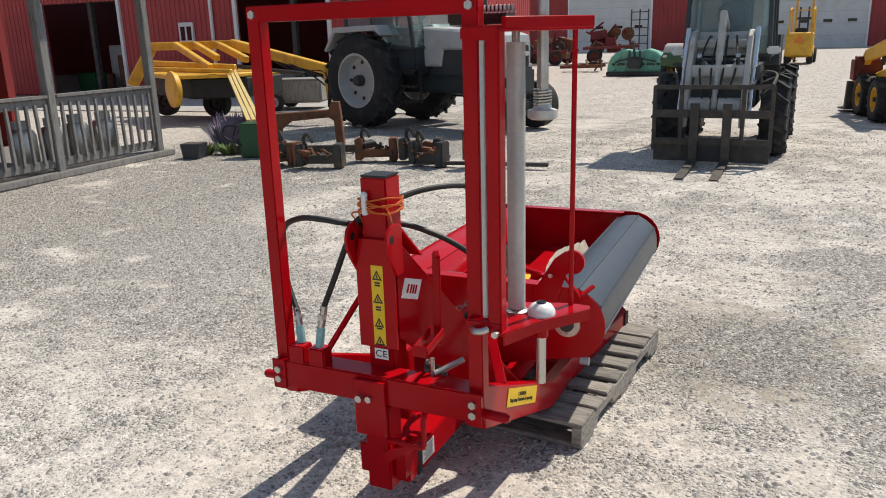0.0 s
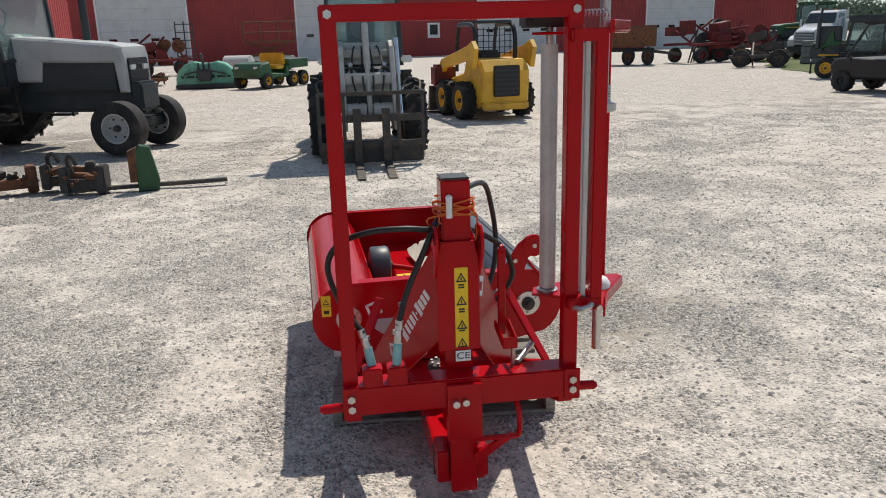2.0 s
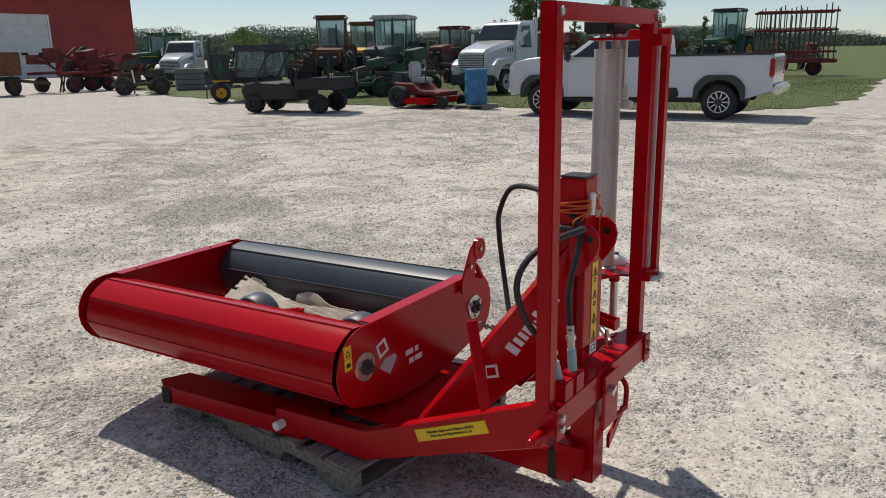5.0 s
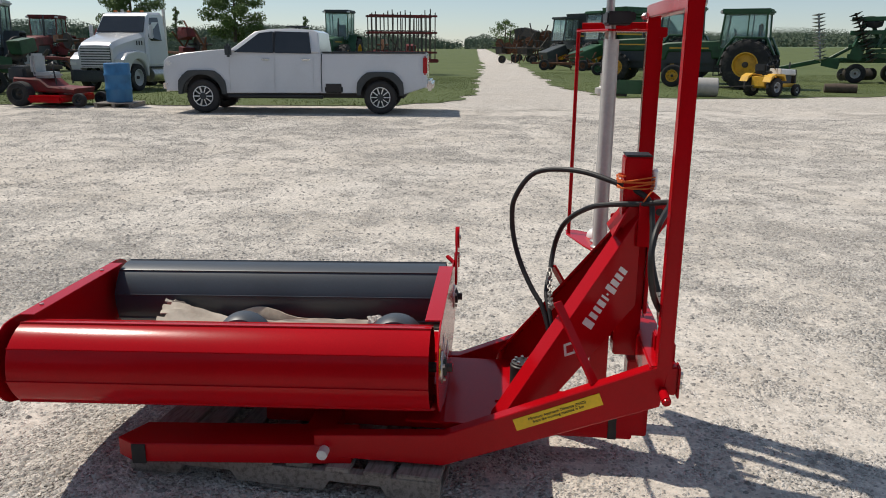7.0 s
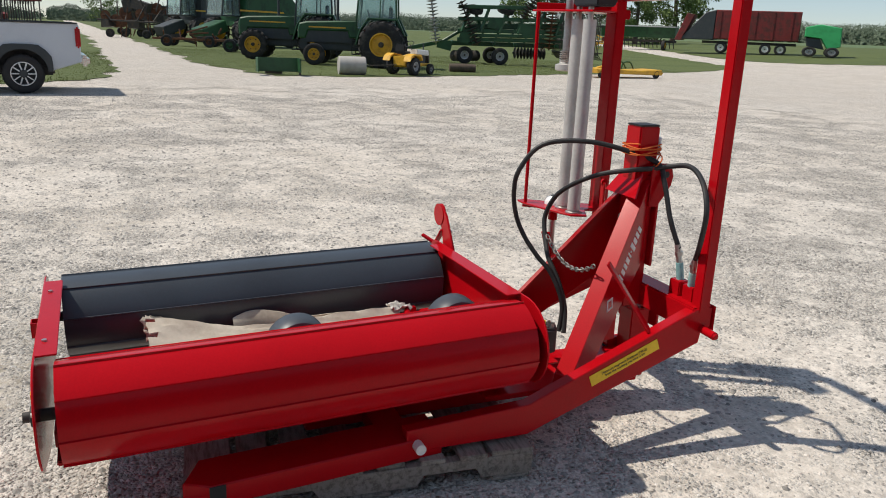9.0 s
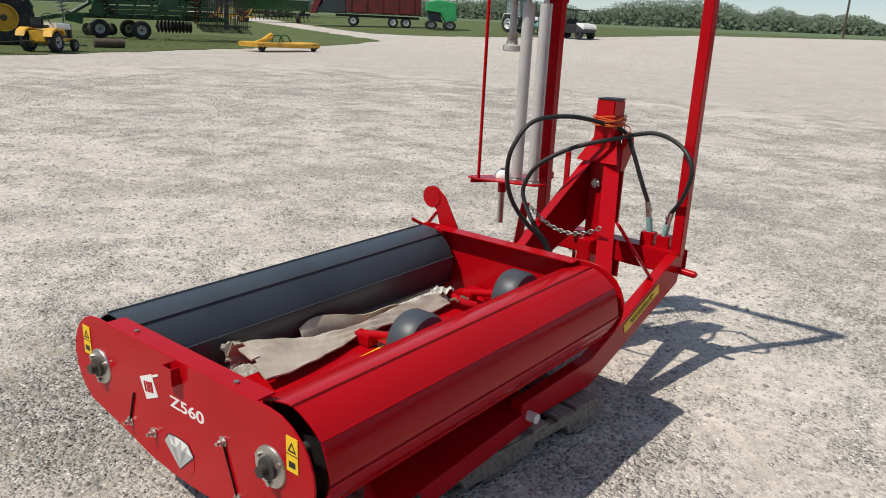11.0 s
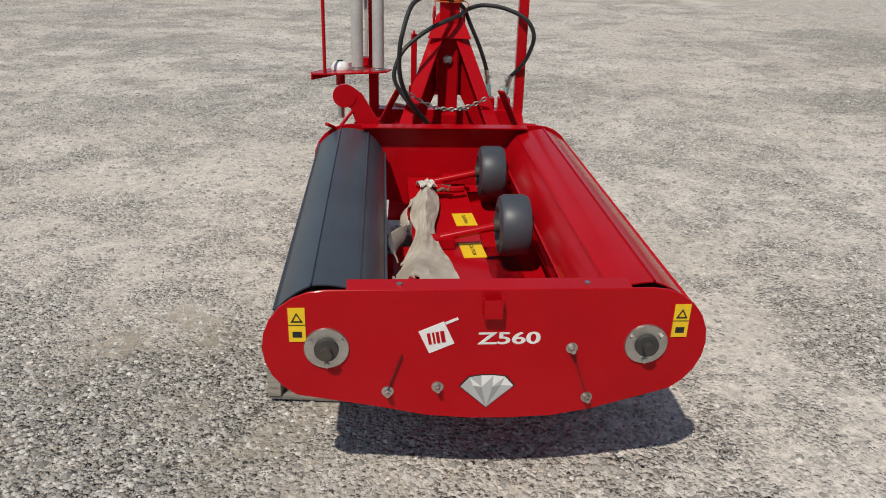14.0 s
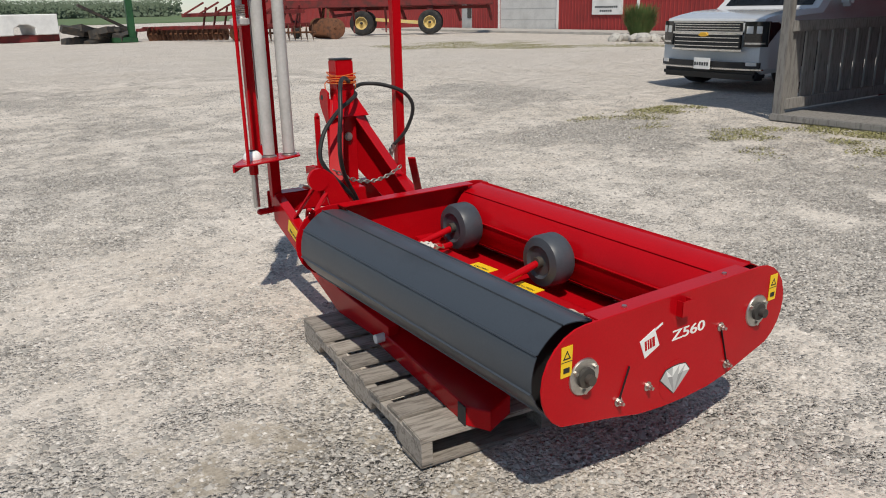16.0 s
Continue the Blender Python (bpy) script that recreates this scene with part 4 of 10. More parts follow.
for k in range(10):
    a = 2 * math.pi * k / 10
    beam(bm, (0.005 + 0.006 * math.cos(a), 0.156, 0.735 + 0.006 * math.sin(a)), (0.005 + 0.020 * math.cos(a), 0.159, 0.735 + 0.020 * math.sin(a)), 0.007, 0.010, 0)
rod(bm, (0.005, 0.148, 0.735), (0.005, 0.168, 0.735), 0.012)
head("star_knob", bm, STEEL, None, "small bright star-shaped knob")

# side arms: down from the beam, a knee, then level to the pivot; swung tail arms behind
def side_arm(s):
    b = bmesh.new()
    out = [(0.02, 0.49), (0.06, 0.49), (0.70, 0.225), (1.12, 0.200), (1.12, 0.126), (0.70, 0.118), (0.04, 0.362)]
    prism(b, out, "x", s * 0.306, s * 0.352, 0.003)
    return b
for s in (-1, 1):
    arm = head("side_arm", side_arm(s), RED)
    bm = bmesh.new()
    prism(bm, [(s * 0.346, 1.00), (s * 0.412, 1.702), (s * 0.372, 1.772), (s * 0.262, 1.722), (s * 0.196, 1.00)], "z", 0.099, 0.166, 0.004)
    head("tail_arm", bm, RED, arm)
    bm = bmesh.new()
    prism(bm, [(s * 0.4105, 1.662), (s * 0.4145, 1.706), (s * 0.4185, 1.706), (s * 0.4145, 1.662)], "z", 0.098, 0.166, 0.001)
    head("end_strip", bm, RUBBER, arm, "black rubber end strip")
    bm = bmesh.new()
    rod(bm, (s * 0.352, 1.085, 0.150), (s * 0.388, 1.085, 0.150), 0.017, seg=16)
    head("pivot_pin", bm, WHITE, arm, "pale plastic pivot cap")
    bm = bmesh.new()
    beam(bm, (s * 0.325, 0.235, 0.415), (s * 0.215, 0.355, 0.64), 0.036, 0.010)
    head("arm_strut", bm, RED, arm)
    bm = bmesh.new()
    d = Vector((0, 0.64, -0.258)).normalized()
    c = Vector((s * 0.3535, 0.345, 0.328))
    m = Matrix(((0, 0, s), (d.y, -d.z * 1.0, 0), (d.z, d.y, 0))).to_4x4()
    beam(bm, c - d * 0.14, c + d * (0.14 if s < 0 else 0.16), 0.0016, 0.040 if s < 0 else 0.058, 0)
    sticker = head("distance_sticker", bm, YELLOW, arm, "yellow sticker with small black print")
    if s < 0:
        ang = math.degrees(math.atan2(0.258, 0.64))
        mm = Matrix.Translation((-0.3552, 0.345, 0.328)) @ Matrix(((0, 0, -1, 0), (-1, 0, 0, 0), (0, 1, 0, 0), (0, 0, 0, 1))) @ pose(0, 0, 0, 0, 0, ang)
        text_mesh("sticker_print", "Minimum Approach Distance (MAD)\nfrom the working machine is 5m", 0.0125, BLACK, sticker, TO_BASE @ HEAD @ mm)
    else:
        ang = -math.degrees(math.atan2(0.258, 0.64))
        mm = Matrix.Translation((0.3552, 0.345, 0.328)) @ Matrix(((0, 0, 1, 0), (1, 0, 0, 0), (0, 1, 0, 0), (0, 0, 0, 1))) @ pose(0, 0, 0, 0, 0, ang)
        text_mesh("sticker_print", "CAUTION\nStay away if machine is operating", 0.0175, BLACK, sticker, TO_BASE @ HEAD @ mm)

# base beam under the machine, floor plate, oil motor
bm = bmesh.new()
box(bm, (0.0, 0.72, 0.150), (0.155, 1.30, 0.10), bevel=0.004)
box(bm, (0.0, 1.13, 0.133), (0.56, 0.10, 0.060), bevel=0.004)
base_beam = head("base_beam", bm, RED)
for s in (-1, 1):
    bm = bmesh.new()
    box(bm, (s * 0.062, 0.138, 0.150), (0.038, 0.030, 0.102), bevel=0.002)
    head("end_cap", bm, RUBBER, base_beam, "black rubber strip at the beam end")
bm = bmesh.new()
box(bm, (0.079, 0.20, 0.150), (0.0016, 0.085, 0.06))
tp = head("type_plate", bm, WHITE, base_beam, "white type plate with small print")
bm = bmesh.new()
for k in range(5):
    box(bm, (0.0802, 0.20, 0.170 - 0.010 * k), (0.001, 0.065 if k % 2 == 0 else 0.05, 0.003))
tagged(head("print_bars", bm, PALE_BAR, tp), kind="stuff")
bm = bmesh.new()
box(bm, (-0.02, 0.66, 0.236), (0.54, 0.34, 0.008), bevel=0.002)
box(bm, (-0.02, 0.50, 0.242), (0.20, 0.09, 0.006), bevel=0.001)
head("floor_plate", bm, RED)
bm = bmesh.new()
lathe(bm, [(0.0, 0.042), (0.085, 0.042), (0.088, 0.038), (0.095, 0.038), (0.097, 0.034)], (-0.01, 0.455, 0.25), (0, 0, 1), 24)
motor = head("oil_motor", bm, CASTIRON, None, "black cylindrical hydraulic motor")
for k in range(7):
    bm = bmesh.new()
    a = 2 * math.pi * k / 7
    bolt_head(bm, (-0.01 + 0.028 * math.cos(a), 0.455 + 0.028 * math.sin(a), 0.346), (0, 0, 1), 0.006, 0.008)
    head("bolt", bm, STEEL, motor)

# chain between the brace lugs
bm = bmesh.new()
N = 22
for i in range(2, N):
    t = (i + 0.5) / N
    c = Vector((-0.185 + 0.37 * t, 0.365, 0.635 - 0.075 * (1 - (2 * t - 1) ** 2)))
    d = Vector((0.37, 0, -0.075 * (-4 * (2 * t - 1)) * 1.0)).normalized()
    d, u, v = basis(d)
    side = u if i % 2 else v
    pts = [c + d * 0.013 * math.cos(a) + side * 0.0075 * math.sin(a) for a in [2 * math.pi * k / 8 for k in range(8)]]
    sweep(bm, pts + [pts[0]], 0.0028, 5, 1)
head("chain", bm, DULL_ZINC, None, "slack galvanised steel chain")

# hydraulic hoses with couplings
hose_paths = ([(-0.185, 0.035, 0.66), (-0.150, 0.06, 0.76), (-0.095, 0.06, 0.88), (-0.060, 0.075, 0.950), (0.005, 0.185, 0.992), (0.085, 0.300, 1.012), (0.160, 0.430, 0.990), (0.198, 0.499, 0.893), (0.212, 0.508, 0.804), (0.208, 0.494, 0.715), (0.184, 0.467, 0.639), (0.142, 0.429, 0.569), (0.095, 0.386, 0.506), (0.045, 0.36, 0.40), (0.02, 0.38, 0.30)],
              [(-0.285, 0.045, 0.64), (-0.345, 0.085, 0.72), (-0.378, 0.105, 0.83), (-0.340, 0.090, 0.905), (-0.25, 0.05, 0.945), (-0.159, 0.022, 0.955), (-0.095, 0.047, 0.943), (-0.062, 0.095, 0.931), (-0.040, 0.165, 0.924), (0.020, 0.225, 0.905), (0.078, 0.255, 0.881), (0.137, 0.290, 0.846), (0.195, 0.322, 0.797), (0.226, 0.341, 0.742), (0.235, 0.353, 0.685), (0.205, 0.362, 0.625), (0.145, 0.375, 0.555), (0.090, 0.362, 0.49), (0.04, 0.35, 0.39), (0.00, 0.37, 0.30)])
for hp, foot in zip(hose_paths, ((-0.195, 0.02, 0.545), (-0.268, 0.03, 0.545))):
    bm = bmesh.new()
    sweep(bm, hp, 0.0092, 10, 6)
    hose = head("hydraulic_hose", bm, HOSE, None, "black braided hydraulic hose")
    a, b3 = Vector(foot), Vector(hp[0])
    bm = bmesh.new()
    rod(bm, a, a.lerp(b3, 0.55), 0.0135)
    head("coupling", bm, TEAL, hose, "dusty teal quick coupling")
    bm = bmesh.new()
    rod(bm, a.lerp(b3, 0.5), b3.lerp(Vector(hp[1]), 0.15), 0.0115, seg=8)
    rod(bm, a.lerp(b3, 0.78), a.lerp(b3, 0.9), 0.0150, seg=6)
    head("fitting", bm, STEEL, hose, "steel hose fitting")
for u in (-0.268, -0.195):
    bm = bmesh.new()
    box(bm, (u, 0.02, 0.515), (0.058, 0.050, 0.062), bevel=0.004)
    head("coupling_block", bm, RED)
# orange twine, a white clip and a wire ring round the mast
bm = bmesh.new()
w = 0.049
turns = []
for k, z in enumerate((0.978, 0.985, 0.992, 0.999, 1.006, 1.013)):
    t = 0.012 * math.sin(k * 2.1)
    turns += [(-w, 0.107 - w, z + t), (w, 0.107 - w, z - t), (w, 0.107 + w, z + t * 0.5), (-w, 0.107 + w, z - t * 0.5)]
sweep(bm, [(-0.049, 0.06, 0.975), (-0.055, 0.09, 0.93), (-0.085, 0.08, 0.96)] + turns + [(w, 0.06, 0.985), (0.060, 0.062, 0.94), (0.055, 0.06, 0.90), (0.035, 0.06, 0.87)], 0.0026, 5, 3)
head("twine", bm, TWINE, mast, "orange plastic twine wound round the mast")
bm = bmesh.new()
rod(bm, (-0.022, 0.052, 0.972), (-0.022, 0.050, 1.03), 0.0095)
bmesh.ops.create_icosphere(bm, subdivisions=2, radius=0.0105, matrix=Matrix.Translation((-0.022, 0.050, 1.03)))
head("clip", bm, WHITE, mast, "white plastic peg")

# film carrier: second column, shelf, two rollers, upper arm
bm = bmesh.new()
box(bm, (0.402, 0.012, 1.08), (0.038, 0.044, 0.80), bevel=0.004)
column = head("carrier_column", bm, RED)
bm = bmesh.new()
box(bm, (0.368, 0.012, 1.09), (0.014, 0.012, 0.74), bevel=0.002)
head("guide_strip", bm, ROLLER_WHITE, column, "grey sliding strip")
for z in (1.47, 0.70):
    bm = bmesh.new()
    box(bm, (0.368, 0.012, z), (0.10, 0.05, 0.035), bevel=0.004)
    head("carrier_bracket", bm, RED, column)
bm = bmesh.new()
sweep(bm, [(0.335, -0.005, 0.690), (0.352, -0.03, 0.692), (0.372, -0.032, 0.696), (0.385, -0.02, 0.70)], 0.0095, 8, 3)
rod(bm, (0.408, -0.012, 0.688), (0.408, -0.030, 0.688), 0.010, seg=6)
head("clamp_bolt", bm, STEEL, column, "zinc plated clamp bolt")
shelf_out = [(0.250, 0.150), (0.270, 0.210), (0.330, 0.235), (0.520, 0.292), (0.585, 0.290), (0.590, 0.262), (0.480, 0.110), (0.432, -0.012), (0.380, -0.014), (0.345, 0.100)]
bm = bmesh.new()
prism(bm, shelf_out, "z", 0.680, 0.688, 0.002)
prism(bm, [(0.432, -0.012), (0.485, 0.110), (0.592, 0.260), (0.586, 0.264), (0.478, 0.114), (0.426, -0.010)], "z", 0.655, 0.688)
head("roller_shelf", bm, RED)
for u, v in ((0.308, 0.178), (0.399, 0.173)):
    bm = bmesh.new()
    rod(bm, (u, v, 0.700), (u, v, 1.445), 0.0255, seg=24)
    roller = head("film_roller", bm, ROLLER_WHITE, None, "dull aluminium film stretching roller")
    bm = bmesh.new()
    lathe(bm, [(0.688, 0.034), (0.692, 0.034), (0.698, 0.022), (0.702, 0.022)], (u, v, 0), (0, 0, 1), 20)
    head("lower_bearing", bm, STEEL, roller, "steel bearing cup")
    bm = bmesh.new()
    rod(bm, (u, v, 1.44), (u, v, 1.50), 0.011)
    head("axle_end", bm, STEEL, roller, "steel axle end")
bm = bmesh.new()
lathe(bm, [(0.688, 0.040), (0.700, 0.040), (0.716, 0.030), (0.722, 0.018), (0.723, 0.006)], (0.474, 0.173, 0), (0, 0, 1), 24)
spindle = head("film_cone", bm, WHITE, None, "white plastic film cone")
# black disc on the cone in place of its shaded top hole
bm = bmesh.new()
rod(bm, (0.474, 0.173, 0.720), (0.474, 0.173, 0.726), 0.014)
head("cone_hole_shade", bm, BLACK, spindle)
bm = bmesh.new()
rod(bm, (0.474, 0.173, 0.62), (0.474, 0.173, 0.68), 0.020)
socket = head("spindle_socket", bm, RED)
bm = bmesh.new()
rod(bm, (0.474, 0.173, 0.475), (0.474, 0.173, 0.63), 0.0145)
head("spindle_end", bm, STEEL, socket, "bare steel spindle end")
bm = bmesh.new()
rod(bm, (0.530, 0.281, 0.686), (0.530, 0.281, 1.485), 0.0075, seg=10)
head("tie_rod", bm, RED)
# upper arm with film holder
bm = bmesh.new()
prism(bm, [(0.330, 0.020), (0.372, -0.010), (0.440, 0.0), (0.585, 0.262), (0.575, 0.285), (0.520, 0.290), (0.330, 0.215), (0.260, 0.20), (0.270, 0.16)], "z", 1.472, 1.480, 0.002)
prism(bm, [(0.425, 0.0), (0.437, -0.004), (0.588, 0.258), (0.577, 0.266)], "z", 1.478, 1.508, 0.002)
upper_arm = head("upper_arm", bm, RED)
bm = bmesh.new()
box(bm, (0.305, 0.165, 1.515), (0.165, 0.085, 0.045), bevel=0.006)
box(bm, (0.305, 0.12, 1.520), (0.14, 0.02, 0.03), bevel=0.004)
head("gear_cover", bm, BLACK, upper_arm, "black plastic gear cover")
bm = bmesh.new()
sweep(bm, [(0.345 + 0.0018 * k, 0.055 + 0.010 * math.cos(k * 1.05), 1.527 + 0.010 * math.sin(k * 1.05)) for k in range(54)], 0.0022, 5, 1)
head("return_spring", bm, STEEL, upper_arm, "horizontal steel spring")
bm = bmesh.new()
rod(bm, (0.474, 0.173, 1.30), (0.474, 0.173, 1.66), 0.0155, seg=16)
tube = head("holder_tube", bm, STEEL, upper_arm, "galvanised film holder tube")
bm = bmesh.new()
sweep(bm, [(0.474 + 0.023 * math.cos(k * 0.9), 0.173 + 0.023 * math.sin(k * 0.9), 1.272 + 0.0011 * k) for k in range(48)], 0.003, 5, 1)
head("holder_spring", bm, STEEL, tube, "compression spring")
bm = bmesh.new()
lathe(bm, [(1.243, 0.030), (1.248, 0.040), (1.268, 0.040), (1.273, 0.024), (1.29, 0.020)], (0.474, 0.173, 0), (0, 0, 1), 24)
head("holder_cone", bm, ROLLER_WHITE, tube, "pale plastic upper film cone")
bm = bmesh.new()
rod(bm, (0.474, 0.173, 1.655), (0.474, 0.12, 1.655), 0.008)
rod(bm, (0.474, 0.12, 1.655), (0.474, 0.12, 1.69), 0.010)
head("lock_handle", bm, DARK_STEEL, tube, "dark cranked handle")

# stand lever and bracket beside the mast
bm = bmesh.new()
beam(bm, (0.153, 0.149, 0.56), (0.153, 0.152, 0.842), 0.010, 0.026)
rod(bm, (0.148, 0.150, 0.842), (0.158, 0.150, 0.842), 0.013)
lever = head("stand_lever", bm, RED)
bm = bmesh.new()
for du in (0.130, 0.172):
    beam(bm, (du, 0.030, 0.578), (du, 0.150, 0.600), 0.006, 0.030)
box(bm, (0.151, 0.030, 0.578), (0.046, 0.006, 0.036), bevel=0.002)
head("stand_bracket", bm, RED, lever)
bm = bmesh.new()
rod(bm, (0.18, 0.06, 0.500), (0.245, 0.13, 0.528), 0.0095)
rod(bm, (0.17, 0.07, 0.545), (0.17, 0.07, 0.47), 0.007)
head("valve", bm, STEEL, lever, "zinc plated ratchet handle")
# stub tube standing behind the mast, with an open bright rim
bm = bmesh.new()
box(bm, (-0.005, 0.195, 0.385), (0.066, 0.062, 0.24), bevel=0.004)
head("stand_tube", bm, RED)

# decals on the braces: plain white shapes for the maker's lettering
def brace_pose(s, a, z):
    """A pose on the outer face of a brace: x up along it, z outwards."""
    p, h, o = leg_axes(s)
    d = (Vector((0, 0, 0.8)) - h * 0.6).normalized()
    m = Matrix((d, o.cross(d).normalized(), o)).transposed().to_4x4()
    m.translation = on_leg(s, a, z, 0.0298)
    return m
m = brace_pose(-1, 0.069, 0.619)
bm = bmesh.new()
for k, (w, h, x) in enumerate(((0.028, 0.034, -0.09), (0.020, 0.026, -0.060), (0.018, 0.026, -0.036), (0.022, 0.026, -0.012), (0.012, 0.026, 0.010), (0.010, 0.006, 0.024), (0.022, 0.034, 0.044), (0.022, 0.026, 0.068), (0.020, 0.026, 0.092), (0.020, 0.026, 0.116))):
    box(bm, (x, 0, 0), (w - 0.004, h * 1.35, 0.0014))
bm.transform(m)
head("maker_lettering", bm, WHITE, braces[0], "white block lettering decal")
m = brace_pose(-1, 0.190, 0.470)
bm = bmesh.new()
for ang in (0, 90, 180, 270):
    b4 = pose(0, 0, 0, 0, 0, 45 + ang)
    r = bmesh.ops.create_cube(bm, size=1.0, matrix=m @ b4 @ Matrix.Translation((0.018, 0, 0)) @ Matrix.Diagonal((0.008, 0.042, 0.0014, 1)))
head("maker_emblem", bm, WHITE, braces[0], "white square outline emblem")
# square emblem plate on the head side of the right-hand brace
bm = bmesh.new()
m = brace_pose(1, -0.014, 0.733) @ pose(0, 0, 0, 0, 0, 37)
box(bm, (0, 0, 0.0), (0.062, 0.062, 0.0016))
bm.transform(m)
emb = head("emblem_plate", bm, WHITE, braces[1], "white square emblem sticker")
bm = bmesh.new()
for x, w in ((-0.016, 0.006), (-0.007, 0.006), (0.002, 0.006), (0.013, 0.006)):
    box(bm, (x, 0, 0.0014), (w, 0.028, 0.001))
box(bm, (0.045, 0.022, 0.0), (0.03, 0.004, 0.0016))
bm.transform(m)
head("emblem_print", bm, RED, emb)

# ---- turning table ----
GX, RX, TZ, DR = -0.542, -1.252, 0.420, 0.132
Y0, Y1 = 2.600, 3.985
def panel_outline():
    r = 0.139
    pts = []
    for k in range(13):
        a = radians(90 - 15 * k)
        pts.append((GX + r * math.cos(a), TZ + r * math.sin(a)))
    pts = pts[:11]
    pts += [(-0.66, 0.262), (-0.76, 0.238), (-0.86, 0.228), (-0.95, 0.226), (-1.05, 0.230), (-1.14, 0.246)]
    for k in range(2, 13):
        a = radians(-90 - 15 * k)
        pts.append((RX + r * math.cos(a), TZ + r * math.sin(a)))
    return pts
for y, s in ((Y0, -1), (Y1, 1)):
    bm = bmesh.new()
    prism(bm, panel_outline(), "y", y - 0.003, y + 0.003, 0.0015)
    box(bm, (-0.897, y - s * 0.026, TZ + 0.1365), (0.62, 0.052, 0.005), bevel=0.0015)
    end_panel = table("end_panel", bm, RED)
    for x in (GX, RX):
        bm = bmesh.new()
        lathe(bm, [(0.0, 0.050), (0.001, 0.050), (0.005, 0.048), (0.006, 0.026)], (x, y + s * 0.003, TZ), (0, s, 0), 32)
        bearing = table("bearing_flange", bm, STEEL, end_panel, "round zinc plated bearing flange")
        bm = bmesh.new()
        lathe(bm, [(0.0, 0.027), (0.010, 0.026), (0.012, 0.014)], (x, y + s * 0.008, TZ), (0, s, 0), 24)
        rod(bm, (x, y + s * 0.018, TZ), (x, y + s * 0.036, TZ), 0.0135, seg=18)
        table("axle_end", bm, DARK_STEEL, bearing, "dark greasy axle end")
        for k in range(3):
            bm = bmesh.new()
            a = radians(30 + 120 * k)
            bolt_head(bm, (x + 0.039 * math.cos(a), y + s * 0.008, TZ + 0.039 * math.sin(a)), (0, s, 0), 0.0065, 0.007)
            table("bolt", bm, STEEL, bearing)
    for x in ((-0.481, -1.324) if s > 0 else (-1.335,)):
        bm = bmesh.new()
        box(bm, (x, y + s * 0.0042, 0.478), (0.036, 0.0014, 0.082))
        st = table("warning_sticker", bm, YELLOW, end_panel, "yellow warning sticker")
        b2 = triangle(x, 0.495, 0.013, y + s * 0.0050)
        table("warning_sign", b2, BLACK, st)
        bm = bmesh.new()
        box(bm, (x, y + s * 0.0052, 0.455), (0.020, 0.001, 0.014))
        box(bm, (x, y + s * 0.0052, 0.478), (0.036, 0.001, 0.0015))
        tagged(table("print_bars", bm, BLACK, st), kind="stuff")
    if s > 0:
        outer_panel = end_panel

# lettering and fittings of the outer panel
def face(x, z, off=0.0036):
    """A pose on the outer face of the end panel, its line reading from the far side."""
    return TABLE @ Matrix.Translation((x, Y1 + off, z)) @ Matrix(((-1, 0, 0, 0), (0, 0, 1, 0), (0, 1, 0, 0), (0, 0, 0, 1)))
text_mesh("model_number", "Z560", 0.042, WHITE, outer_panel, face(-0.942, 0.437, 0.0032), "white model lettering", 1.55, lift=0.0003, bold=0.0010)
bm = bmesh.new()
box(bm, (0, 0, 0.0006), (0.060, 0.060, 0.0012))
bm.transform(face(-0.781, 0.443) @ pose(0, 0, 0, 0, 0, 24))
ep = part("emblem_plate", bm, WHITE, outer_panel, "white tilted square emblem")
bm = bmesh.new()
for x, y2, w, h in ((-0.016, 0, 0.007, 0.028), (-0.006, 0, 0.005, 0.028), (0.003, 0, 0.007, 0.028), (0.014, 0, 0.009, 0.028)):
    box(bm, (x, y2, 0.0018), (w, h, 0.0012))
bm.transform(face(-0.781, 0.443) @ pose(0, 0, 0, 0, 0, 10))
part("emblem_print", bm, RED, ep)
bm = bmesh.new()
box(bm, (0.046, 0.024, 0.0006), (0.030, 0.006, 0.0012))
bm.transform(face(-0.781, 0.443) @ pose(0, 0, 0, 0, 0, 24))
part("emblem_tail", bm, WHITE, outer_panel)
# gem sticker: facets of different greys
girdle = [(-0.060, 0.002), (-0.040, 0.026), (-0.014, 0.030), (0.014, 0.030), (0.040, 0.026), (0.060, 0.002)]
waist = [(-0.032, 0.004), (-0.012, 0.000), (0.012, 0.000), (0.032, 0.004)]
tip = (0.0, -0.054)
gem = [(girdle[0], girdle[1], waist[0]), (girdle[1], waist[1], waist[0]), (girdle[1], girdle[2], waist[1]), (girdle[2], girdle[3], waist[1]), (girdle[3], waist[2], waist[1]), (girdle[3], girdle[4], waist[2]), (girdle[4], waist[3], waist[2]), (girdle[4], girdle[5], waist[3]), (girdle[0], waist[0], tip), (waist[0], waist[1], tip), (waist[1], waist[2], tip), (waist[2], waist[3], tip), (waist[3], girdle[5], tip)]
bm = bmesh.new()
lathe(bm, [(0.0, 0.062), (0.0009, 0.062)], (-0.898, Y1 + 0.003, 0.300), (0, 1, 0), 40)
gem_disc = table("gem_disc", bm, RED, outer_panel, "round red cover with a gem sticker")
bm = bmesh.new()
prism(bm, [(x * 1.07, y * 1.07 + 0.0005) for x, y in girdle + [tip]], "z", 0.0, 0.0007)
bm.transform(face(-0.898, 0.314, 0.0041))
part("gem_outline", bm, BLACK, gem_disc, "black outline of the gem")
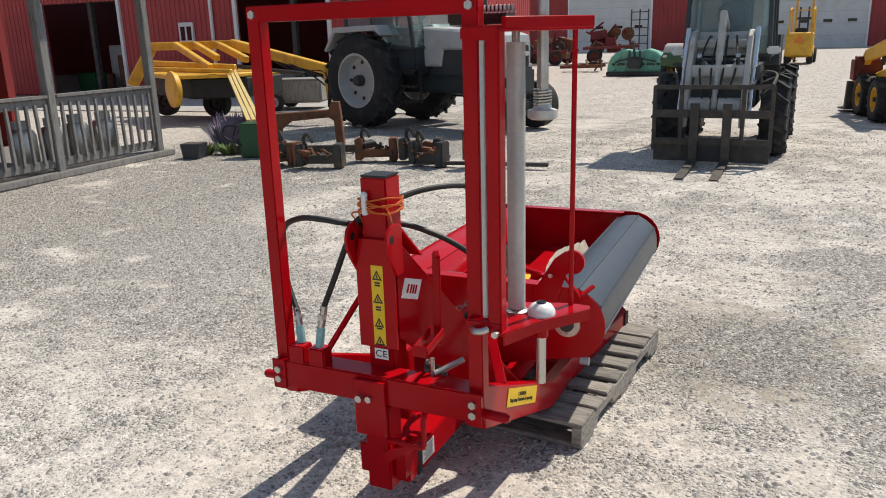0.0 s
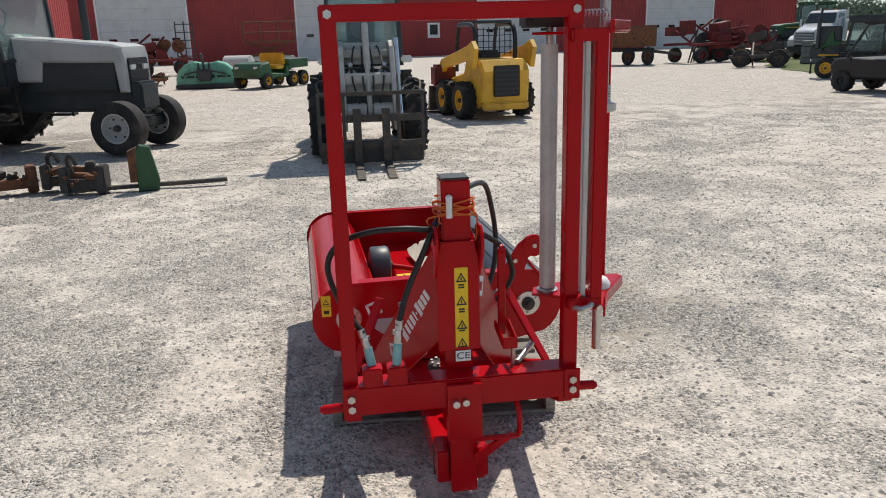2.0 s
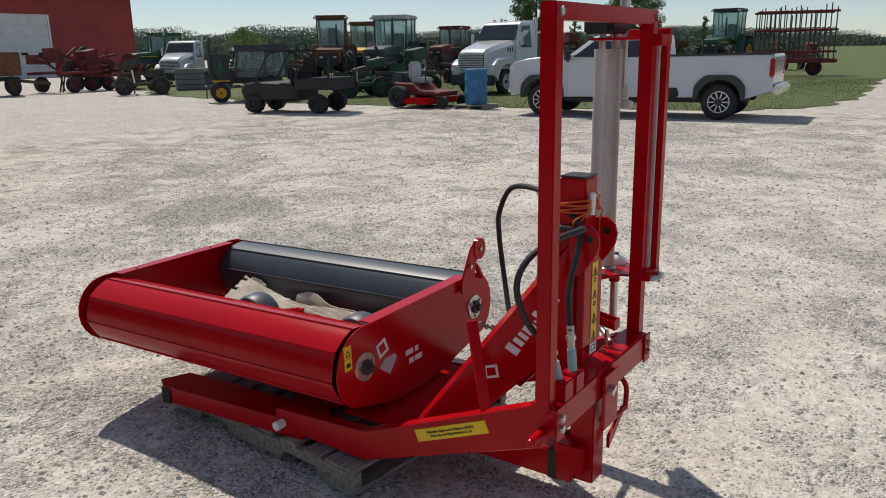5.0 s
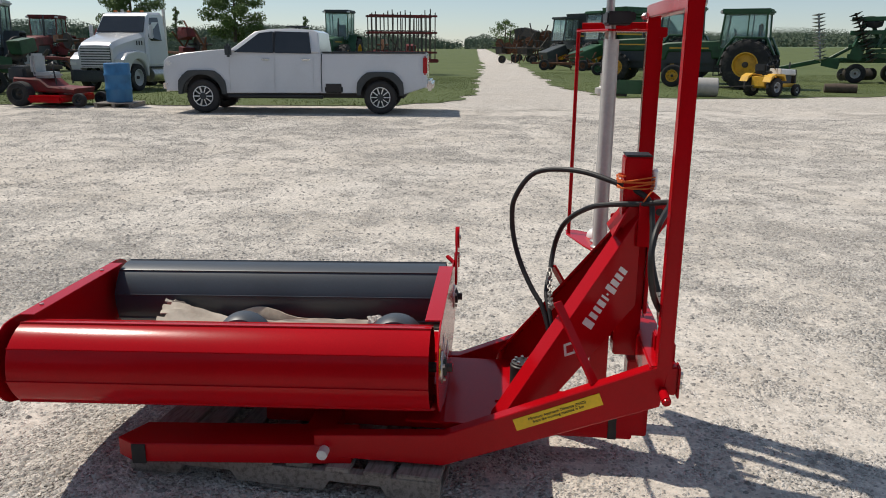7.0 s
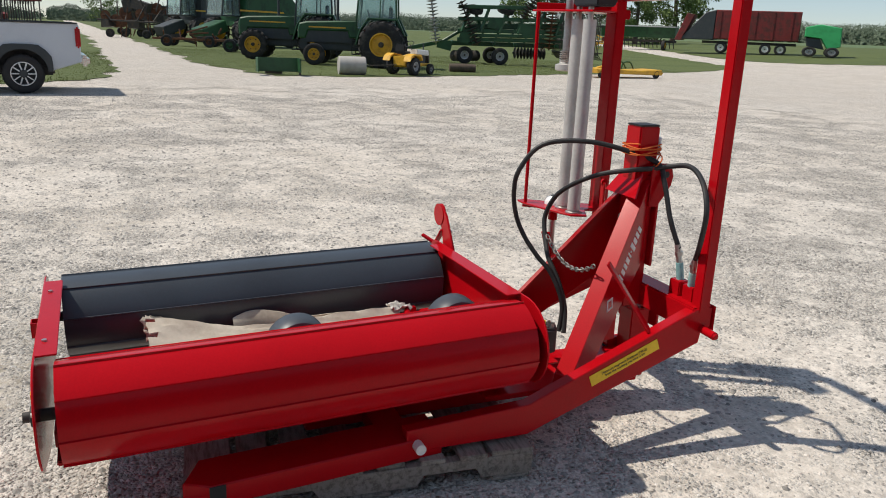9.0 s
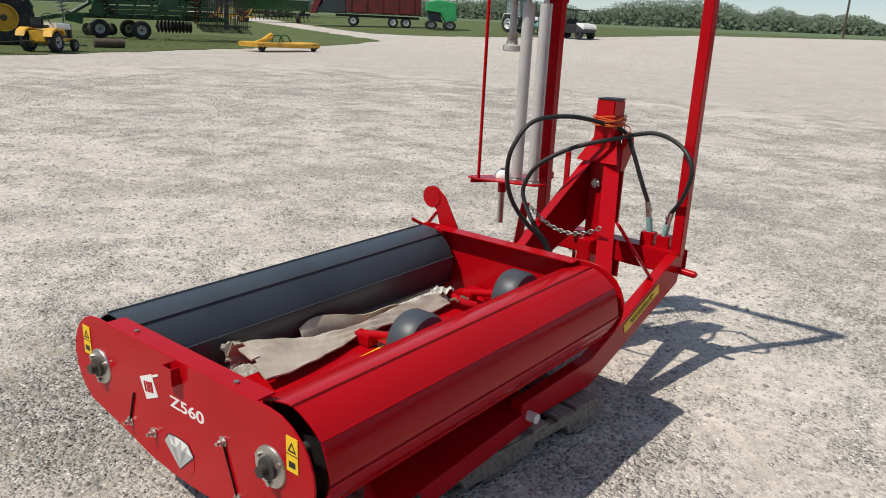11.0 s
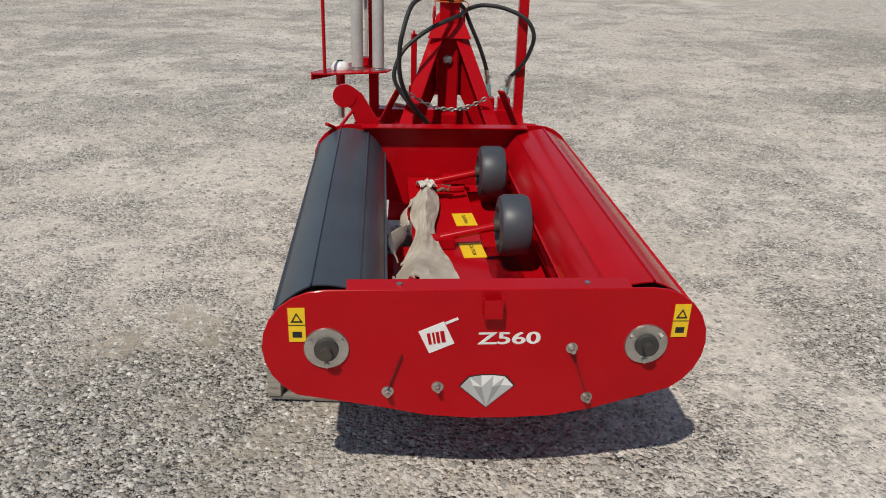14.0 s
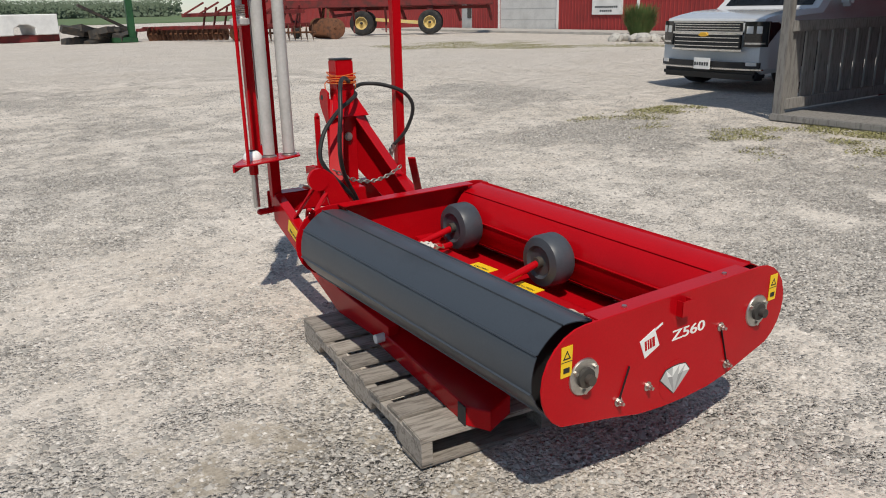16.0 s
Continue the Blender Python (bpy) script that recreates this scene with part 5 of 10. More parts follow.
for i, tri in enumerate(gem):
    bm = bmesh.new()
    A, B = [bm.verts.new((x, y, 0)) for x, y in tri], [bm.verts.new((x, y, 0.001)) for x, y in tri]
    bm.faces.new(A[::-1]), bm.faces.new(B)
    for k in range(3):
        bm.faces.new((A[k], A[(k + 1) % 3], B[(k + 1) % 3], B[k]))
    bm.transform(face(-0.898, 0.314, 0.0050))
    part("gem_facet", bm, (SILVER, WHITE, SILVER, WHITE, SILVER, WHITE, SILVER, WHITE, SILVER, PALE_BAR, SILVER, PALE_BAR, SILVER)[i], gem_disc, "silver gem facet", 0)
# adjusting slots: black bars on the uncut panel give the shade inside
for p, q in (((-0.706, 0.400), (-0.676, 0.312)), ((-1.084, 0.412), (-1.128, 0.290))):
    bm = bmesh.new()
    beam(bm, (p[0], Y1 + 0.0032, p[1]), (q[0], Y1 + 0.0032, q[1]), 0.011, 0.0012, 0)
    table("slot_shade", bm, BLACK, outer_panel, "black bar for the shade in an adjusting slot")
for x, z in ((-0.674, 0.306), (-0.786, 0.316), (-1.084, 0.412), (-1.130, 0.281), (-0.70, 0.556), (-1.11, 0.556)):
    bm = bmesh.new()
    if z < 0.5:
        rod(bm, (x, Y1 + 0.003, z), (x, Y1 + 0.006, z), 0.0135, seg=16)
        bolt_head(bm, (x, Y1 + 0.006, z), (0, 1, 0), 0.0085, 0.009)
        rod(bm, (x, Y1 + 0.012, z), (x, Y1 + 0.024, z), 0.005)
    else:
        bolt_head(bm, (x, Y1 - 0.02, z + 0.003), (0, 0, 1), 0.007, 0.005)
    table("bolt", bm, STEEL, outer_panel, "zinc plated bolt with washer")
bm = bmesh.new()
o2 = [(-0.879, 0.536), (-0.921, 0.536), (-0.921, 0.476), (-0.879, 0.476)]
for x in (-0.881, -0.919):
    box(bm, (x, Y1 + 0.013, 0.520), (0.003, 0.022, 0.044))
box(bm, (-0.900, Y1 + 0.0235, 0.520), (0.041, 0.003, 0.044))
table("tube_socket", bm, RED, outer_panel, "short red square tube socket")

# drums: folded sheet with shallow ribs, open ends shaded by black discs
def drum(x, mat, phase, label):
    b = bmesh.new()
    prof = []
    sides = 8
    for k in range(sides):
        a0, a1 = 2 * math.pi * (k / sides) + phase, 2 * math.pi * ((k + 1) / sides) + phase
        for f in (0.0, 0.012, 0.035, 0.050, 0.14, 0.28, 0.42, 0.56, 0.70, 0.84, 0.95):
            a = a0 + (a1 - a0) * f
            rr = DR + (0.0055 if 0.01 < f < 0.04 else 0.0) - (0.0030 * math.sin(math.pi * (f - 0.065) / 0.935) if f > 0.065 else 0)
            prof.append((x + rr * math.cos(a), TZ + rr * math.sin(a)))
    n = len(prof)
    ends = []
    for y in (Y0 + 0.028, Y1 - 0.045):
        ends.append([b.verts.new((px, y, pz)) for px, pz in prof])
    inner = [[b.verts.new((x + (px - x) * 0.975, y, TZ + (pz - TZ) * 0.975)) for px, pz in prof] for y in (Y0 + 0.028, Y1 - 0.045)]
    for k in range(n):
        j = (k + 1) % n
        b.faces.new((ends[0][k], ends[1][k], ends[1][j], ends[0][j]))
        b.faces.new((inner[0][k], inner[0][j], inner[1][j], inner[1][k]))
        b.faces.new((ends[0][k], ends[0][j], inner[0][j], inner[0][k]))
        b.faces.new((ends[1][k], inner[1][k], inner[1][j], ends[1][j]))
    bmesh.ops.recalc_face_normals(b, faces=b.faces[:])
    d = table("drum", b, mat, None, label, 20)
    # black discs stand in for the shade inside the hollow drum
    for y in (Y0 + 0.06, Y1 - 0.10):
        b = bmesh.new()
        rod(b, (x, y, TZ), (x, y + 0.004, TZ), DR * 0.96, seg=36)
        table("drum_hollow_shade", b, BLACK, d, "black disc standing in for the shade inside the hollow drum")
    b = bmesh.new()
    rod(b, (x, Y0, TZ), (x, Y1, TZ), 0.016)
    table("axle", b, DARK_STEEL, d)
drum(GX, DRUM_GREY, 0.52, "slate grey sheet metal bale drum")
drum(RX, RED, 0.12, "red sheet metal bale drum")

# table frame between the drums
bm = bmesh.new()
box(bm, (-0.865, 3.29, 0.310), (0.215, 1.36, 0.085), bevel=0.004)
box(bm, (-0.897, 3.29, 0.262), (0.40, 0.34, 0.04), bevel=0.004)
box(bm, (-1.110, 3.29, 0.275), (0.28, 1.34, 0.014), bevel=0.003)
box(bm, (-1.02, 3.92, 0.30), (0.30, 0.09, 0.05), bevel=0.004)
box(bm, (-1.02, 2.665, 0.30), (0.30, 0.09, 0.05), bevel=0.004)
table_frame = table("table_frame", bm, RED)
bm = bmesh.new()
lathe(bm, [(0.195, 0.11), (0.20, 0.16), (0.215, 0.16), (0.22, 0.12), (0.245, 0.12)], (-0.915, 3.27, 0), (0, 0, 1), 32)
table("turntable_hub", bm, DARK_STEEL, None, "dark slewing hub under the table")
for y, z in ((3.29, 0.425), (2.765, 0.425)):
    bm = bmesh.new()
    rod(bm, (-0.84, y, 0.385), (-1.02, y, z), 0.013)
    box(bm, (-0.845, y, 0.372), (0.075, 0.042, 0.036), bevel=0.003)
    ax = table("wheel_axle", bm, RED, table_frame)
    bm = bmesh.new()
    lathe(bm, [(-0.050, 0.018), (-0.050, 0.060), (-0.043, 0.088), (-0.030, 0.095), (0.030, 0.095), (0.043, 0.088), (0.050, 0.060), (0.040, 0.050), (0.040, 0.018)], (-1.060, y, z), (1, 0, 0), 40)
    wl = table("support_wheel", bm, WHEEL_GREY, None, "grey plastic support wheel")
    bm = bmesh.new()
    rod(bm, (-1.02, y, z), (-1.0, y, z), 0.020, seg=12)
    table("hub", bm, DARK_STEEL, wl)
bm = bmesh.new()
sweep(bm, [(-0.79, 2.80, 0.385), (-0.83, 2.84, 0.395), (-0.90, 2.86, 0.39), (-0.95, 2.84, 0.385)], 0.013, 8, 4)
box(bm, (-0.93, 2.70, 0.375), (0.09, 0.045, 0.03), bevel=0.003)
table("latch_bar", bm, RED, table_frame)
for x, y in ((-0.936, 3.315), (-0.936, 3.060)):
    bm = bmesh.new()
    box(bm, (x, y, 0.3536), (0.070, 0.110, 0.0016), rot=(0, 0, 4))
    ws = table("warning_sticker", bm, YELLOW, table_frame, "yellow sticker with worn black print")
    text_mesh("sticker_print", "CAUTION", 0.017, BLACK, ws, TABLE @ Matrix.Translation((x, y, 0.3546)) @ pose(0, 0, 0, 0, 0, 94))

# film cutter hook on the inner panel
bm = bmesh.new()
prism(bm, [(-0.545, 0.612), (-0.500, 0.638), (-0.548, 0.698), (-0.588, 0.668), (-0.660, 0.548), (-0.660, 0.505), (-0.580, 0.505)], "y", Y0 - 0.022, Y0 - 0.013, 0.002)
rod(bm, (-0.522, Y0 - 0.026, 0.660), (-0.522, Y0 - 0.010, 0.660), 0.043, seg=28)
beam(bm, (-0.552, Y0 - 0.017, 0.605), (-0.492, Y0 - 0.012, 0.530), 0.022, 0.010)
beam(bm, (-0.492, Y0 - 0.012, 0.535), (-0.455, Y0 + 0.03, 0.565), 0.018, 0.012)
cutter = table("film_cutter", bm, RED)
for x, z in ((-0.522, 0.660), (-0.600, 0.605)):
    bm = bmesh.new()
    bolt_head(bm, (x, Y0 - 0.026, z), (0, -1, 0), 0.009, 0.006)
    table("bolt", bm, STEEL, cutter)
# small lettering on the inner panel: plain bars
bm = bmesh.new()
for x, z, w, h in ((-1.00, 0.385, 0.045, 0.020), (-0.955, 0.385, 0.020, 0.020), (-0.99, 0.350, 0.030, 0.020), (-0.945, 0.350, 0.045, 0.020)):
    box(bm, (x, Y0 - 0.0040, z), (w, 0.001, h))
inner_panel = [o for o in wrapper.children if o.name.startswith("end_panel")][0]
table("maker_lettering", bm, WHITE, inner_panel, "white lettering decal")
bm = bmesh.new()
for ang in (0, 90, 180, 270):
    mm = Matrix.Translation((-1.155, Y0 - 0.0040, 0.452)) @ pose(0, 0, 0, 90, 0, 0) @ pose(0, 0, 0, 0, 0, 20 + ang)
    bmesh.ops.create_cube(bm, size=1.0, matrix=mm @ Matrix.Translation((0.022, 0, 0)) @ Matrix.Diagonal((0.010, 0.052, 0.001, 1)))
table("emblem", bm, WHITE, inner_panel, "white square emblem")
bm = bmesh.new()
prism(bm, [(-1.175, 0.385), (-1.145, 0.410), (-1.085, 0.410), (-1.075, 0.395), (-1.12, 0.345)], "y", Y0 - 0.0045, Y0 - 0.0032)
table("gem_sticker", bm, SILVER, inner_panel, "silver gem sticker")

# ---- torn cardboard lying in the table ----
def crease(a, seed, k):
    """Straight folds: a zigzag with uneven steps."""
    return abs((a * k + 1.7 * noise.noise((seed, a * 1.3, 2.0))) % 2.0 - 1.0)


def cardboard():
    """A torn box sheet: a broad folded end that rises to a crease, twisting to a thin tail."""
    b = bmesh.new()
    n, w = 60, 14
    grid = []
    for i in range(n + 1):
        t = i / n
        y = 3.70 - 0.83 * t
        mid = -0.790 - 0.020 * t - 0.030 * t * t
        half = 0.090 - 0.052 * min(1.0, t / 0.62) + 0.010 * math.sin(9 * t)
        xl, xr = mid + half + 0.010 * noise.noise((t * 6, 1, 3)), mid - half + 0.008 * noise.noise((t * 5, 4, 3))
        top = 0.455 - 0.055 * min(1.0, t / 0.35) + 0.030 * max(0.0, t - 0.55) / 0.45
        row = []
        for j in range(w + 1):
            q = j / w
            ridge = 0.22 + 0.35 * min(1.0, t / 0.5)
            z = 0.372 + (top - 0.372) * (q / ridge if q < ridge else 1 - 0.85 * (q - ridge) / (1 - ridge))
            z += 0.008 * crease(t + 0.35 * q, 1.0, 5.0) + 0.004 * crease(t - 0.8 * q, 5.0, 13.0) + 0.003 * noise.noise((q * 5, t * 20, 5))
            ragged = 0.014 * noise.noise((q * 9, 2, 1))
            row.append(b.verts.new((xl + (xr - xl) * q, y + ragged * (max(0, 0.2 - t) * 5 - max(0, t - 0.8) * 3), z)))
        grid.append(row)
    for i in range(n):
        for j in range(w):
            if (i < 2 and j in (4, 9)) or (i in (13, 14, 15, 16) and j == 0) or (i > n - 3 and j in (0, 1, 6)):
                continue
            b.faces.new((grid[i][j], grid[i][j + 1], grid[i + 1][j + 1], grid[i + 1][j]))
    r = bmesh.ops.extrude_face_region(b, geom=b.faces[:])
    bmesh.ops.translate(b, verts=[v for v in r["geom"] if isinstance(v, bmesh.types.BMVert)], vec=(0, 0, 0.005))
    bmesh.ops.recalc_face_normals(b, faces=b.faces[:])
    return b


def standing_flap():
    """The torn back wall of the box, a wavy strip standing on edge behind the main sheet."""
    b = bmesh.new()
    n, w = 30, 4
    grid = []
    for i in range(n + 1):
        t = i / n
        y = 3.42 - 0.50 * t
        x = -0.722 - 0.050 * t + 0.012 * math.sin(11 * t)
        h = 0.060 * math.sin(math.pi * min(0.96, 0.10 + t)) ** 0.5 * (0.8 + 0.25 * math.sin(7 * t + 1))
        grid.append([b.verts.new((x + 0.020 * (j / w) ** 2 * math.sin(5 * t + 1), y, 0.372 + h * j / w + 0.003 * noise.noise((t * 14, j, 2)))) for j in range(w + 1)])
    for i in range(n):
        for j in range(w):
            b.faces.new((grid[i][j], grid[i][j + 1], grid[i + 1][j + 1], grid[i + 1][j]))
    r = bmesh.ops.extrude_face_region(b, geom=b.faces[:])
    bmesh.ops.translate(b, verts=[v for v in r["geom"] if isinstance(v, bmesh.types.BMVert)], vec=(0.004, 0, 0))
    bmesh.ops.recalc_face_normals(b, faces=b.faces[:])
    return b


def scrap_sheet(c, ax, ay, size, seed, amp, nx=9, ny=7):
    """A small crumpled torn piece lying across c."""
    b = bmesh.new()
    ax, ay = Vector(ax), Vector(ay)
    grid = []
    for i in range(nx + 1):
        row = []
        for j in range(ny + 1):
            u, v = i / nx - 0.5, j / ny - 0.5
            p = Vector(c) + ax * u * size[0] * (1 + 0.25 * noise.noise((v * 5, seed, 1))) + ay * v * size[1] * (1 + 0.25 * noise.noise((u * 5, seed, 7)))
            p.z += amp * (crease(u + 0.6 * v, seed, 4.0) + 0.6 * crease(v - 0.4 * u, seed + 3, 5.0) - 0.6)
            row.append(b.verts.new(p))
        grid.append(row)
    for i in range(nx):
        for j in range(ny):
            b.faces.new((grid[i][j], grid[i][j + 1], grid[i + 1][j + 1], grid[i + 1][j]))
    r = bmesh.ops.extrude_face_region(b, geom=b.faces[:])
    bmesh.ops.translate(b, verts=[v for v in r["geom"] if isinstance(v, bmesh.types.BMVert)], vec=(0, 0, 0.004))
    bmesh.ops.recalc_face_normals(b, faces=b.faces[:])
    return b


card = tagged(part("cardboard_wrap", cardboard(), CARD, smooth=22), "long torn piece of pale brown cardboard lying on the table", "cardboard")
part("standing_flap", standing_flap(), CARD, card, "torn back wall of the box", smooth=30)
part("crumpled_end", scrap_sheet((-0.842, 2.865, 0.428), (1, 0.25, 0), (-0.2, 1, 0.1), (0.055, 0.07), 3.0, 0.016), PALE_CARD, card, "crumpled whitish torn end", smooth=15)
part("torn_flap", scrap_sheet((-0.885, 2.845, 0.405), (1, -0.2, -0.15), (0.2, 1, 0), (0.085, 0.05), 8.0, 0.010), BROWN_CARD, card, "dark brown torn flap", smooth=15)
part("torn_edge", scrap_sheet((-0.712, 3.66, 0.400), (0.35, 0.1, 0.7), (0, 1, 0.15), (0.09, 0.09), 11.0, 0.012), CARD, card, smooth=15)

# ---- pallet ----
pallet = thing("pallet", "old weathered grey wooden pallet under the machine", "pallet", (-0.858, 3.075, 0.0), -8.0)
PL, PW, PH = 1.07, 0.89, 0.102
def board(b, c, s, seed):
    box(b, c, s, bevel=0.003)
    for v in b.verts:
        v.co += Vector((0.004 * noise.noise((v.co.x * 9 + seed, v.co.y * 9, v.co.z * 5)), 0.004 * noise.noise((v.co.x * 9, v.co.y * 9 + seed, 3)), 0.002 * noise.noise((v.co.x * 7, seed, v.co.y * 7))))
for k, x in enumerate((-PW / 2 + 0.02, 0.0, PW / 2 - 0.02)):
    bm = bmesh.new()
    lo, hi = 0.016, PH - 0.016
    out = [(-PL / 2, lo), (-PL * 0.34, lo), (-PL * 0.32, lo + 0.035), (-PL * 0.16, lo + 0.035), (-PL * 0.14, lo), (PL * 0.14, lo), (PL * 0.16, lo + 0.035), (PL * 0.32, lo + 0.035), (PL * 0.34, lo), (PL / 2, lo), (PL / 2, hi), (-PL / 2, hi)]
    prism(bm, out, "x", x - 0.019, x + 0.019, 0.002)
    part("stringer", bm, OLD_WOOD, pallet)
n_top = 8
for k in range(n_top):
    bm = bmesh.new()
    wd = (0.14 if k in (0, n_top - 1) else 0.088) * (1 + 0.06 * math.sin(k * 2.3))
    y = -PL / 2 + 0.07 + (PL - 0.14) * k / (n_top - 1)
    board(bm, (0.006 * math.sin(k * 3.1), y, PH - 0.008), (PW + 0.008 * math.sin(k * 1.7), wd, 0.016), k)
    part("deck_board", bm, OLD_WOOD, pallet)
for k, y in enumerate((-PL / 2 + 0.07, 0.0, PL / 2 - 0.07)):
    bm = bmesh.new()
    board(bm, (0, y, 0.008), (PW, 0.13, 0.015), k + 20)
    part("bottom_board", bm, OLD_WOOD, pallet)


# ---- vehicles ----
def slab(b, pts, half, bevel=0.02):
    """A side outline (x, z) given the width 2 * half along y."""
    prism(b, pts, "y", -half, half, bevel)


def cab_glass(parent, corners, mat=None):
    """One flat pane between four corners, 8 mm thick."""
    b = bmesh.new()
    V = [Vector(c) for c in corners]
    n = (V[1] - V[0]).cross(V[2] - V[0]).normalized() * 0.008
    A, B = [b.verts.new(v) for v in V], [b.verts.new(v + n) for v in V]
    b.faces.new(A[::-1]), b.faces.new(B)
    for i in range(4):
        b.faces.new((A[i], A[(i + 1) % 4], B[(i + 1) % 4], B[i]))
    o = part("pane", b, mat or CAB_GLASS, parent, smooth=0)
    o.visible_shadow = False
    return o


def cab(parent, x0, x1, w0, w1, z0, z1, frame, roof, lean=0.12, t=0.05):
    """A glazed cab: posts, panes, roof, seat and steering wheel."""
    h0, h1 = w0 / 2, w1 / 2
    b = bmesh.new()
    corners = {}
    for s in (-1, 1):
        for n, (xa, xb) in (("f", (x1, x1 - lean)), ("r", (x0, x0 + lean * 0.4))):
            corners[n, s] = (Vector((xa, s * h0, z0)), Vector((xb, s * h1, z1)))
            beam(b, *corners[n, s], t, t * 1.4, 0.008)
        m0 = corners["r", s][0].lerp(corners["f", s][0], 0.42)
        m1 = corners["r", s][1].lerp(corners["f", s][1], 0.42)
        beam(b, m0, m1, t * 0.8, t * 0.8, 0.005)
        beam(b, corners["f", s][0], corners["r", s][0], t, t, 0.005)
        beam(b, corners["f", s][1], corners["r", s][1], t, t, 0.005)
    for n in "fr":
        beam(b, corners[n, -1][0], corners[n, 1][0], t, t, 0.005)
        beam(b, corners[n, -1][1], corners[n, 1][1], t, t, 0.005)
    c = part("cab_frame", b, frame, parent)
    for s in (-1, 1):
        cab_glass(c, (corners["r", s][0], corners["f", s][0], corners["f", s][1], corners["r", s][1]))
    for n in "fr":
        cab_glass(c, (corners[n, -1][0], corners[n, 1][0], corners[n, 1][1], corners[n, -1][1]))
    b = bmesh.new()
    box(b, ((x0 + x1) / 2 - lean * 0.2, 0, z1 + 0.08), (x1 - x0 + 0.12, w1 + 0.18, 0.17), bevel=0.05)
    part("cab_roof", b, roof, c)
    b = bmesh.new()
    xs = x0 + (x1 - x0) * 0.32
    box(b, (xs, 0, z0 + 0.25), (0.45, 0.48, 0.14), bevel=0.04)
    box(b, (xs - 0.22, 0, z0 + 0.58), (0.13, 0.46, 0.62), bevel=0.05)
    part("seat", b, CHARCOAL, c)
    b = bmesh.new()
    sw = Vector((x0 + (x1 - x0) * 0.72, 0, z0 + 0.55))
    pts = [sw + Vector((0.06 * math.sin(a), 0.19 * math.cos(a), 0.18 * math.sin(a))) for a in [2 * math.pi * k / 12 for k in range(13)]]
    sweep(b, pts, 0.016, 6, 1)
    rod(b, sw, sw + Vector((0.2, 0, -0.5)), 0.03)
    part("steering_wheel", b, BLACK, c)
    return c


